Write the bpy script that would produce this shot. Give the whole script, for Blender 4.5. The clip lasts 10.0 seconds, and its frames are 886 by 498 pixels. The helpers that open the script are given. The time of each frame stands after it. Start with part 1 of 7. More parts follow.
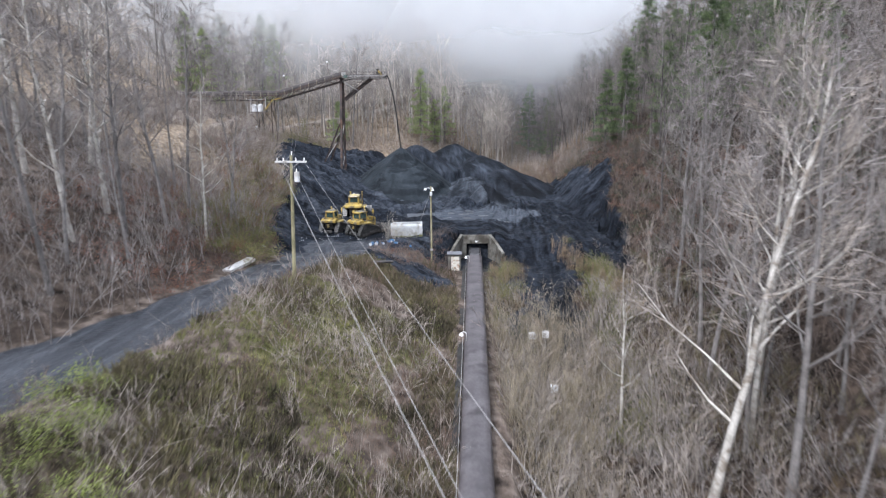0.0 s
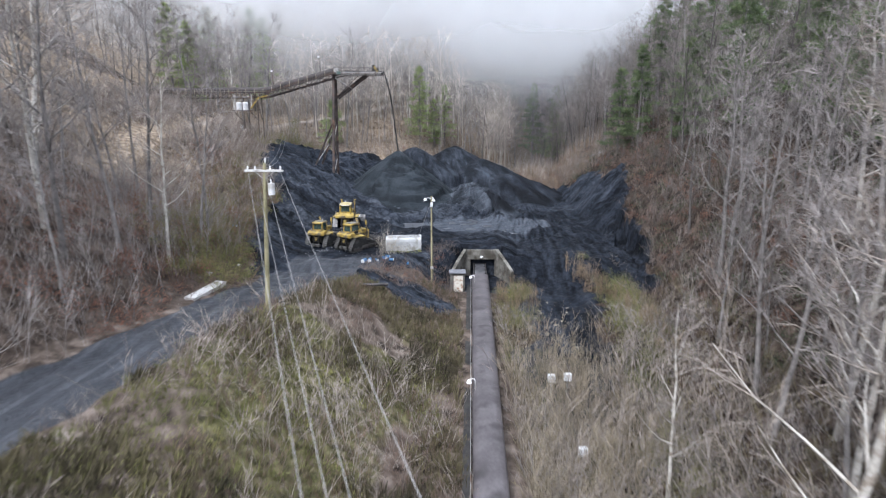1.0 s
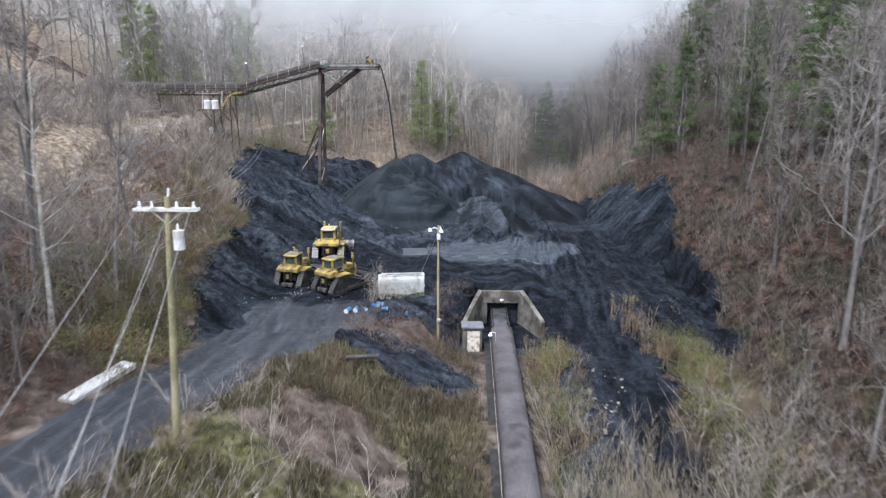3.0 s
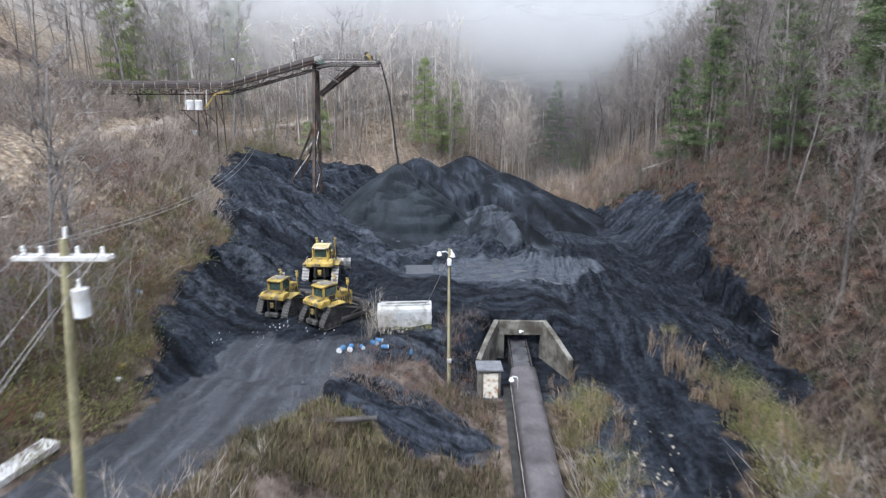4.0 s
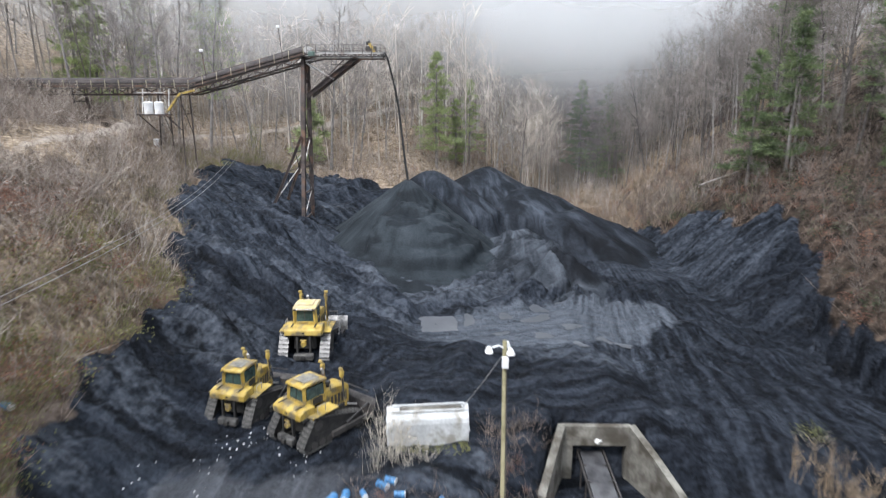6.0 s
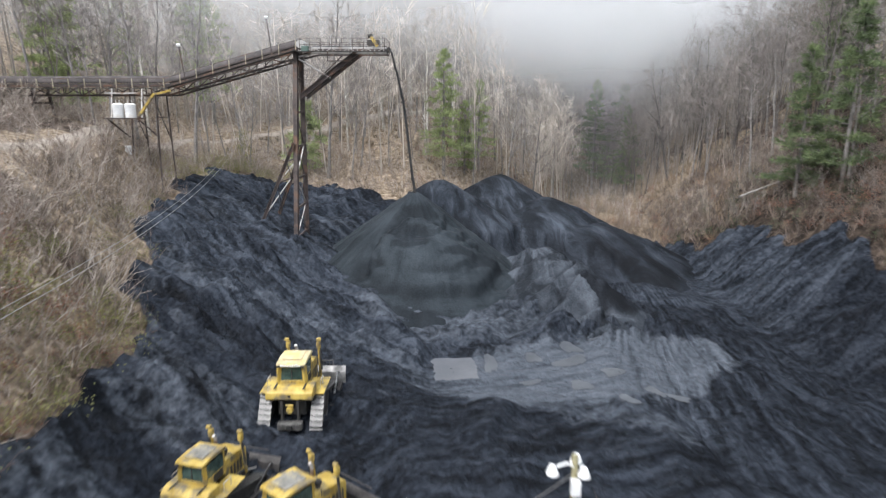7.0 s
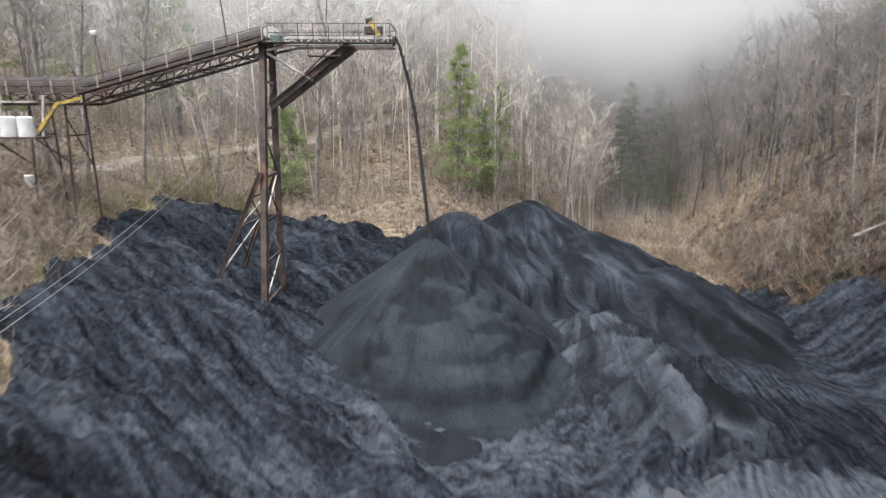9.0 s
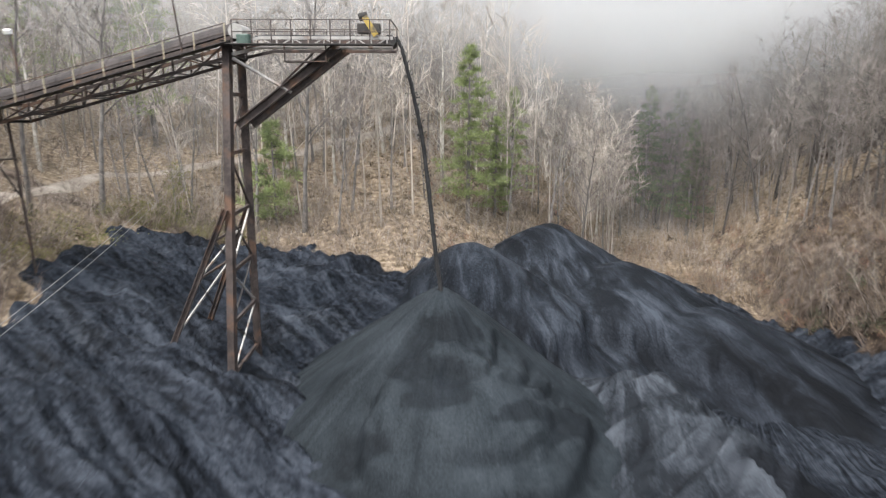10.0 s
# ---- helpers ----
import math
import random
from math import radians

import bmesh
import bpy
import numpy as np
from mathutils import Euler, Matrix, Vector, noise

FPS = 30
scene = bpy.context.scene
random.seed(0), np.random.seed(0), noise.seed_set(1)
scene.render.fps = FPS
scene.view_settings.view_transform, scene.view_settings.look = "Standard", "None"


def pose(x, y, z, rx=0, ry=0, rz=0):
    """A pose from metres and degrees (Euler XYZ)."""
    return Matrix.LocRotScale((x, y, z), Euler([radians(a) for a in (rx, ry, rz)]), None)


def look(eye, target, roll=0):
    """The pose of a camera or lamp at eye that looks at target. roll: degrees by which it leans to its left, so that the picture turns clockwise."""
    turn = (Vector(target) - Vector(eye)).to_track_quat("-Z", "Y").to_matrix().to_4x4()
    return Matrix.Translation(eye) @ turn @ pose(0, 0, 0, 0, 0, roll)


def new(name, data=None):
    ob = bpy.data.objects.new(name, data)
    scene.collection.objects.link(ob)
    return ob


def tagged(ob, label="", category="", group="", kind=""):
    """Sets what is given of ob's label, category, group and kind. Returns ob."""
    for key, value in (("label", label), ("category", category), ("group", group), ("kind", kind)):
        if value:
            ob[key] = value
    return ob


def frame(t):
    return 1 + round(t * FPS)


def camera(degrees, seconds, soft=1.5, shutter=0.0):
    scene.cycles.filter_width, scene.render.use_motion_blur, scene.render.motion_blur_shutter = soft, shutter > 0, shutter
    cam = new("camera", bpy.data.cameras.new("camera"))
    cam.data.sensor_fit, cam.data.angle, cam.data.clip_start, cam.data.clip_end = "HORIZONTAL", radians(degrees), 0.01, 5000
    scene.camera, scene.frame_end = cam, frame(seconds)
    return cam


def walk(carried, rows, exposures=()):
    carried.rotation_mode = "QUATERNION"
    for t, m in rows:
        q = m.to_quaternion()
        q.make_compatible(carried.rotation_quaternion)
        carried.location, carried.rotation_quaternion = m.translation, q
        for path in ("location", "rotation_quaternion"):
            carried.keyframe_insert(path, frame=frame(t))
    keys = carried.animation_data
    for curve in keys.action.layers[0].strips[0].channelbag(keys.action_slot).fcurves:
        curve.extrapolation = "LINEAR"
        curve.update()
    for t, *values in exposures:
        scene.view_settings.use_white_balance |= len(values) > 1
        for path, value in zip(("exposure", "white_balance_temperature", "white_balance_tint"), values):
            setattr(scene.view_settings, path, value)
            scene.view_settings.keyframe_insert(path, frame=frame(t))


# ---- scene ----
cam = camera(72.0, 10.0, soft=1.2, shutter=0.75)
PATH = [
    (0, (1.622, 0.324, 20.506), (1.182, 19.744, 15.766), -0.5),
    (0.5, (1.163, 5.159, 20.4), (0.783, 24.589, 15.66), -0.2),
    (1, (0.818, 9.905, 20.305), (0.488, 29.335, 15.575), 0.0),
    (1.5, (0.529, 14.567, 20.22), (0.209, 33.997, 15.5), 0.2),
    (2, (0.245, 19.152, 20.143), (-0.065, 38.592, 15.433), 0.2),
    (2.5, (-0.068, 23.671, 20.074), (-0.378, 43.111, 15.364), 0.3),
    (4, (-1.374, 36.95, 19.9), (-1.734, 56.39, 15.21), 0.3),
    (4.5, (-1.949, 41.327, 19.854), (-2.319, 60.767, 15.184), 0.2),
    (5, (-2.585, 45.702, 19.819), (-2.965, 65.142, 15.159), 0.2),
    (5.5, (-3.268, 50.088, 19.798), (-3.668, 69.538, 15.158), 0.2),
    (7, (-5.44, 63.433, 19.883), (-5.83, 82.893, 15.303), 0.2),
    (7.5, (-6.145, 67.975, 19.991), (-6.525, 87.445, 15.431), 0.2),
    (8, (-6.816, 72.576, 20.161), (-7.186, 92.056, 15.611), 0.2),
    (8.5, (-7.442, 77.238, 20.408), (-7.782, 96.718, 15.868), 0.3),
    (9, (-8.018, 81.96, 20.752), (-8.338, 101.44, 16.212), 0.3),
    (9.5, (-8.545, 86.74, 21.212), (-8.845, 106.21, 16.662), 0.3),
    (10, (-9.034, 91.567, 21.815), (-9.324, 111.037, 17.255), 0.3),
]
# the camera opens up and warms a little as the dark coal fills its view
walk(cam, [(t, look(eye, target, roll)) for t, eye, target, roll in PATH], [(0.0, 0.38, 6080, 14), (2.5, 0.40, 6020, 12.5), (4.5, 0.49, 6140, 12), (7.0, 0.57, 6460, 11), (10.0, 0.62, 6780, 11)])

# ---- sky and light: an overcast winter day ----
SUN_TURN, SUN_UP = radians(214), radians(52)
world = bpy.data.worlds.new("overcast_sky")
scene.world = world
world.use_nodes = True
wn, wl = world.node_tree.nodes, world.node_tree.links
wn.clear()
sky = wn.new("ShaderNodeTexSky")
sky.sky_type, sky.sun_disc, sky.sun_elevation, sky.sun_rotation = "NISHITA", False, SUN_UP, SUN_TURN
sky.air_density, sky.dust_density = 1.0, 4.0
blue = wn.new("ShaderNodeBackground")
blue.inputs["Strength"].default_value = 0.08
cloud = wn.new("ShaderNodeBackground")
cloud.inputs["Strength"].default_value = 1.0
tex = wn.new("ShaderNodeTexCoord")
cn = wn.new("ShaderNodeTexNoise")
cn.inputs["Scale"].default_value, cn.inputs["Detail"].default_value = 2.5, 4.0
cr = wn.new("ShaderNodeValToRGB")
cr.color_ramp.elements[0].position, cr.color_ramp.elements[0].color = 0.3, (0.70, 0.76, 0.84, 1)
cr.color_ramp.elements[1].position, cr.color_ramp.elements[1].color = 0.75, (0.84, 0.90, 0.97, 1)
mixer = wn.new("ShaderNodeMixShader")
mixer.inputs[0].default_value = 0.9
wout = wn.new("ShaderNodeOutputWorld")
sep = wn.new("ShaderNodeSeparateXYZ")
rise = wn.new("ShaderNodeMapRange")
rise.inputs["From Min"].default_value, rise.inputs["From Max"].default_value = 0.12, 0.9
rise.inputs["To Min"].default_value, rise.inputs["To Max"].default_value = 1.27, 2.35
wl.new(tex.outputs["Generated"], sep.inputs[0])
wl.new(sep.outputs["Z"], rise.inputs["Value"])
wl.new(rise.outputs["Result"], cloud.inputs["Strength"])
wl.new(tex.outputs["Generated"], cn.inputs["Vector"])
wl.new(cn.outputs["Fac"], cr.inputs["Fac"])
wl.new(cr.outputs["Color"], cloud.inputs["Color"])
wl.new(sky.outputs["Color"], blue.inputs["Color"])
wl.new(blue.outputs[0], mixer.inputs[1])
wl.new(cloud.outputs[0], mixer.inputs[2])
wl.new(mixer.outputs[0], wout.inputs["Surface"])

sun_data = bpy.data.lights.new("sun", "SUN")
sun_data.energy, sun_data.angle, sun_data.color = 3.0, radians(14), (1.0, 0.985, 0.96)
sun = new("sun", sun_data)
sun.matrix_world = look((0, 0, 60), (0 - 60 * math.sin(SUN_TURN) * math.cos(SUN_UP), 0 - 60 * math.cos(SUN_TURN) * math.cos(SUN_UP), 60 - 60 * math.sin(SUN_UP)))


# ---- materials ----
def surface(name, low, high, scale=1.0, rough=0.8, metal=0.0, bump=0.3, fine=None, spread=(0.35, 0.65), stain=None, stain_scale=0.4, stain_amount=0.5, per=None, rough_to=None, bump_size=0.02):
    """A procedural surface: two tones at a broad and a fine scale, stains, relief, and variation from piece to piece."""
    m = bpy.data.materials.new(name)
    m.use_nodes = True
    n, k = m.node_tree.nodes, m.node_tree.links
    b = n["Principled BSDF"]
    co = n.new("ShaderNodeTexCoord")
    broad, grain = n.new("ShaderNodeTexNoise"), n.new("ShaderNodeTexNoise")
    broad.inputs["Scale"].default_value, broad.inputs["Detail"].default_value = scale, 6
    grain.inputs["Scale"].default_value, grain.inputs["Detail"].default_value = fine or scale * 9, 5
    for t in (broad, grain):
        k.new(co.outputs["Object"], t.inputs["Vector"])
    mix = n.new("ShaderNodeMath")
    mix.operation = "ADD"
    half = n.new("ShaderNodeMath")
    half.operation, half.inputs[1].default_value = "MULTIPLY_ADD", 0.5
    k.new(grain.outputs["Fac"], half.inputs[0])
    half.inputs[2].default_value = -0.25
    k.new(broad.outputs["Fac"], mix.inputs[0])
    k.new(half.outputs[0], mix.inputs[1])
    ramp = n.new("ShaderNodeValToRGB")
    ramp.color_ramp.elements[0].position, ramp.color_ramp.elements[0].color = spread[0], (*low, 1)
    ramp.color_ramp.elements[1].position, ramp.color_ramp.elements[1].color = spread[1], (*high, 1)
    k.new(mix.outputs[0], ramp.inputs["Fac"])
    colour = ramp.outputs["Color"]
    if stain:
        s = n.new("ShaderNodeTexNoise")
        s.inputs["Scale"].default_value, s.inputs["Detail"].default_value = stain_scale, 8
        k.new(co.outputs["Object"], s.inputs["Vector"])
        r = n.new("ShaderNodeValToRGB")
        r.color_ramp.elements[0].position, r.color_ramp.elements[1].position = 0.62 - 0.25 * stain_amount, 0.72 - 0.15 * stain_amount
        k.new(s.outputs["Fac"], r.inputs["Fac"])
        mx = n.new("ShaderNodeMix")
        mx.data_type = "RGBA"
        k.new(r.outputs["Color"], mx.inputs["Factor"])
        k.new(colour, mx.inputs["A"])
        mx.inputs["B"].default_value = (*stain, 1)
        colour = mx.outputs["Result"]
    if per:
        which = n.new("ShaderNodeNewGeometry") if per[0] == "island" else n.new("ShaderNodeObjectInfo")
        out = which.outputs["Random Per Island"] if per[0] == "island" else which.outputs["Random"]
        hv = n.new("ShaderNodeHueSaturation")
        mr = n.new("ShaderNodeMapRange")
        mr.inputs["To Min"].default_value, mr.inputs["To Max"].default_value = 1 - per[1], 1 + per[1]
        k.new(out, mr.inputs["Value"])
        k.new(mr.outputs["Result"], hv.inputs["Value"])
        k.new(colour, hv.inputs["Color"])
        colour = hv.outputs["Color"]
    k.new(colour, b.inputs["Base Color"])
    b.inputs["Metallic"].default_value = metal
    if rough_to is None:
        b.inputs["Roughness"].default_value = rough
    else:
        rr = n.new("ShaderNodeMapRange")
        rr.inputs["From Min"].default_value, rr.inputs["From Max"].default_value = 0.35, 0.65
        rr.inputs["To Min"].default_value, rr.inputs["To Max"].default_value = rough, rough_to
        k.new(broad.outputs["Fac"], rr.inputs["Value"])
        k.new(rr.outputs["Result"], b.inputs["Roughness"])
    if bump:
        bp = n.new("ShaderNodeBump")
        bp.inputs["Strength"].default_value, bp.inputs["Distance"].default_value = bump, bump_size
        k.new(mix.outputs[0], bp.inputs["Height"])
        k.new(bp.outputs["Normal"], b.inputs["Normal"])
    return m


BARK = surface("grey_brown_bark", (0.115, 0.105, 0.099), (0.24, 0.222, 0.211), 1.2, 0.9, per=("object", 0.25))
TWIG = surface("bare_twigs", (0.155, 0.138, 0.129), (0.315, 0.285, 0.27), 0.6, 0.9, bump=0, per=("object", 0.25))
WHITE_BARK = surface("pale_sycamore_bark", (0.33, 0.30, 0.26), (0.62, 0.59, 0.54), 0.8, 0.8, stain=(0.22, 0.18, 0.14), stain_scale=1.4, stain_amount=0.4)
# bark of the far woods, its colour paled to stand for haze
HAZE_BARK = surface("haze_paled_bark", (0.33, 0.285, 0.245), (0.62, 0.55, 0.485), 0.05, 0.9, bump=0, per=("island", 0.3))
# darker bark for the woods on the side hills
DIM_BARK = surface("dim_wood_bark", (0.11, 0.097, 0.088), (0.27, 0.24, 0.219), 0.05, 0.9, bump=0, per=("island", 0.3))
DARK_BARK = surface("wet_dark_bark", (0.045, 0.040, 0.037), (0.115, 0.103, 0.096), 1.2, 0.85, per=("object", 0.25))
BRUSH = surface("dry_brush_stems", (0.09, 0.067, 0.056), (0.22, 0.172, 0.144), 0.25, 0.9, bump=0, per=("island", 0.3))
PALE_BRUSH = surface("pale_brush_stems", (0.215, 0.182, 0.155), (0.41, 0.357, 0.312), 0.4, 0.9, bump=0, per=("island", 0.25))
DRY_GRASS = surface("dry_grass", (0.060, 0.043, 0.026), (0.18, 0.136, 0.083), 0.15, 0.9, bump=0, per=("island", 0.3))
TAWNY = surface("tawny_brush_stems", (0.135, 0.094, 0.060), (0.34, 0.255, 0.170), 0.3, 0.9, bump=0, per=("island", 0.3))
HAY = surface("straw_olive_stems", (0.078, 0.066, 0.037), (0.205, 0.175, 0.104), 0.25, 0.9, bump=0, per=("island", 0.3))
OLIVE = surface("olive_dead_grass", (0.040, 0.034, 0.017), (0.128, 0.109, 0.056), 0.15, 0.9, bump=0, per=("island", 0.3))
GREEN_WEED = surface("green_weeds", (0.11, 0.118, 0.042), (0.26, 0.255, 0.095), 0.3, 0.8, bump=0, per=("island", 0.3))
BRIGHT_LEAF = surface("bright_green_leaves", (0.20, 0.25, 0.06), (0.38, 0.44, 0.13), 0.4, 0.7, bump=0, per=("island", 0.3))
RUSSET = surface("russet_brush_stems", (0.085, 0.052, 0.038), (0.235, 0.155, 0.115), 0.3, 0.9, bump=0, per=("island", 0.3))
RED_LEAF = surface("withered_red_leaves", (0.17, 0.075, 0.05), (0.30, 0.15, 0.105), 0.4, 0.9, bump=0, per=("island", 0.3))
HEMLOCK = surface("dark_hemlock_needles", (0.075, 0.108, 0.055), (0.20, 0.255, 0.12), 0.5, 0.8, bump=0, per=("island", 0.35))
EVERGREEN = surface("dark_evergreen_leaves", (0.03, 0.05, 0.025), (0.08, 0.11, 0.05), 0.5, 0.6, bump=0, per=("island", 0.35))
PINE = surface("pine_needles", (0.17, 0.215, 0.095), (0.36, 0.42, 0.19), 0.5, 0.8, bump=0, per=("island", 0.35))


def let_through(m, amount):
    """Thin leaves let part of the light through."""
    n, k = m.node_tree.nodes, m.node_tree.links
    b, out = n["Principled BSDF"], n["Material Output"]
    t, mix = n.new("ShaderNodeBsdfTranslucent"), n.new("ShaderNodeMixShader")
    mix.inputs[0].default_value = amount
    k.new(b.inputs["Base Color"].links[0].from_socket, t.inputs["Color"])
    k.new(b.outputs[0], mix.inputs[1])
    k.new(t.outputs[0], mix.inputs[2])
    k.new(mix.outputs[0], out.inputs["Surface"])


for leaf_material in (BRIGHT_LEAF, HEMLOCK, PINE, EVERGREEN, GREEN_WEED, RED_LEAF, DRY_GRASS):
    let_through(leaf_material, 0.4)
COAL_DUST = surface("falling_coal", (0.012, 0.012, 0.013), (0.035, 0.035, 0.037), 2.0, 0.8, bump=0.6)
STEEL = surface("rusty_brown_steel", (0.038, 0.030, 0.029), (0.095, 0.075, 0.069), 0.7, 0.65, 0.2, 0.2, stain=(0.145, 0.085, 0.058), stain_scale=0.9, stain_amount=0.35)
HOOD = surface("dark_hood_sheet", (0.032, 0.027, 0.027), (0.072, 0.060, 0.058), 0.9, 0.8, 0.0, 0.2, stain=(0.03, 0.026, 0.026), stain_scale=0.7, stain_amount=0.4)
DARK_STEEL = surface("dark_steel", (0.03, 0.028, 0.028), (0.075, 0.068, 0.065), 1.0, 0.6, 0.3, 0.2)
PALE_STEEL = surface("galvanised_steel", (0.32, 0.31, 0.30), (0.52, 0.50, 0.48), 1.5, 0.5, 0.4, 0.1, stain=(0.20, 0.13, 0.09), stain_scale=1.2, stain_amount=0.25)
COVER = surface("conveyor_cover", (0.062, 0.055, 0.058), (0.115, 0.103, 0.107), 0.5, 0.55, 0.1, 0.15, stain=(0.04, 0.035, 0.036), stain_scale=0.7, stain_amount=0.35)
RUBBER = surface("belt_rubber", (0.025, 0.025, 0.028), (0.09, 0.09, 0.095), 1.2, 0.5, bump=0.3)
CONCRETE = surface("weathered_concrete", (0.085, 0.080, 0.069), (0.215, 0.204, 0.178), 0.9, 0.9, bump=0.5, stain=(0.055, 0.047, 0.036), stain_scale=0.7, stain_amount=0.65)
PALE_CONCRETE = surface("pale_concrete", (0.50, 0.49, 0.47), (0.72, 0.71, 0.69), 0.9, 0.85, bump=0.3, stain=(0.3, 0.28, 0.26), stain_scale=1.0, stain_amount=0.25)
YELLOW = surface("machine_yellow", (0.285, 0.190, 0.030), (0.46, 0.335, 0.085), 1.4, 0.5, bump=0.05, stain=(0.13, 0.108, 0.072), stain_scale=1.7, stain_amount=0.54)
DARK_TRACK = surface("coal_caked_track", (0.035, 0.034, 0.033), (0.13, 0.126, 0.12), 2.5, 0.6, 0.3, 0.3)
ROOF_DUST = surface("grey_roof_dust", (0.085, 0.082, 0.076), (0.19, 0.183, 0.165), 1.6, 0.85, bump=0.1, stain=(0.30, 0.25, 0.14), stain_scale=1.8, stain_amount=0.4)
DUSTY = surface("dusty_roof_paint", (0.34, 0.275, 0.14), (0.50, 0.44, 0.30), 1.0, 0.7, bump=0.1, stain=(0.55, 0.42, 0.12), stain_scale=1.2, stain_amount=0.4)
WORN = surface("worn_track_steel", (0.115, 0.112, 0.11), (0.27, 0.265, 0.26), 2.5, 0.5, 0.4, 0.3, stain=(0.05, 0.05, 0.05), stain_scale=2.0, stain_amount=0.4)
GRIME = surface("black_grime", (0.012, 0.012, 0.012), (0.04, 0.037, 0.034), 2.0, 0.8, bump=0.3)
WHITE = surface("white_paint", (0.52, 0.525, 0.53), (0.70, 0.705, 0.71), 0.9, 0.5, bump=0.05, stain=(0.45, 0.43, 0.40), stain_scale=0.8, stain_amount=0.25)
RUSTED_WHITE = surface("rust_streaked_door", (0.56, 0.52, 0.44), (0.72, 0.69, 0.61), 1.6, 0.6, bump=0.1, stain=(0.30, 0.14, 0.06), stain_scale=2.6, stain_amount=0.5)
ROOFING = surface("grey_roofing", (0.10, 0.105, 0.115), (0.18, 0.185, 0.20), 1.2, 0.7, bump=0.2)
POLE_WOOD = surface("mossy_pole_wood", (0.17, 0.155, 0.085), (0.31, 0.28, 0.17), 0.7, 0.9, bump=0.3)
STRAW = surface("bleached_bush_stems", (0.36, 0.32, 0.26), (0.56, 0.51, 0.43), 0.6, 0.9, bump=0, per=("island", 0.25))
STRAW_WEED = surface("straw_weed_stems", (0.20, 0.165, 0.115), (0.38, 0.32, 0.235), 0.5, 0.9, bump=0, per=("island", 0.3))
TANK_WHITE = surface("dirty_tank_paint", (0.34, 0.35, 0.355), (0.52, 0.53, 0.535), 0.9, 0.5, bump=0.05, stain=(0.24, 0.23, 0.20), stain_scale=1.1, stain_amount=0.45)
WIRE = surface("wire", (0.24, 0.23, 0.22), (0.34, 0.33, 0.32), 1.0, 0.7, 0.1, 0)
BLUE = surface("blue_plastic", (0.03, 0.12, 0.27), (0.08, 0.23, 0.42), 2.0, 0.45, bump=0)
STONE = surface("pale_stone", (0.10, 0.09, 0.072), (0.25, 0.225, 0.175), 1.5, 0.9, bump=0.4, per=("island", 0.3))
SHALE = surface("dark_shale", (0.035, 0.036, 0.04), (0.12, 0.12, 0.125), 1.5, 0.8, bump=0.4, per=("island", 0.4))
WET_MUD = surface("wet_coal_mud", (0.042, 0.047, 0.055), (0.068, 0.074, 0.084), 0.6, 0.4, bump=0.05)
WATER = surface("muddy_water", (0.070, 0.075, 0.085), (0.098, 0.103, 0.114), 0.5, 0.32, bump=0.02)
# teal lightness of the panes is their reflection, put into the base colour
GLASS = surface("reflection_toned_glass", (0.022, 0.038, 0.034), (0.06, 0.095, 0.086), 1.6, 0.12, bump=0)
LAMP_WHITE = surface("white_enamel", (0.75, 0.75, 0.74), (0.85, 0.85, 0.84), 2.0, 0.35, bump=0)
# ---- lie of the land ----
def ease(v):
    v = np.clip(v, 0.0, 1.0)
    return v * v * (3 - 2 * v)


def soft_max(a, b, k=1.0):
    h = np.clip(0.5 + 0.5 * (a - b) / k, 0, 1)
    return b + (a - b) * h + k * h * (1 - h)


def road_x(y):
    return np.interp(y, [-40, 0, 31, 47, 56, 69, 80, 95], [-54, -34, -22.6, -18.9, -17, -14, -12.5, -12.5])


def shelf_z(y):
    return np.interp(y, [-40, 20, 50, 60, 70, 80, 200], [7.5, 6.2, 4.9, 4.0, 2.7, 1.9, 1.7])


def waves(x, y, size, seed=0.0):
    """Cheap rolling noise between -1 and 1."""
    u, v = x / size + seed * 1.7, y / size - seed * 2.3
    return (np.sin(u * 2.1 + 1.3 * np.sin(v * 1.7 + seed)) + np.sin(v * 2.6 + 1.1 * np.sin(u * 1.3 - seed)) + 0.6 * np.sin(u * 4.3 - v * 3.7 + seed) + 0.4 * np.sin(u * 7.1 + v * 6.3)) / 3.0


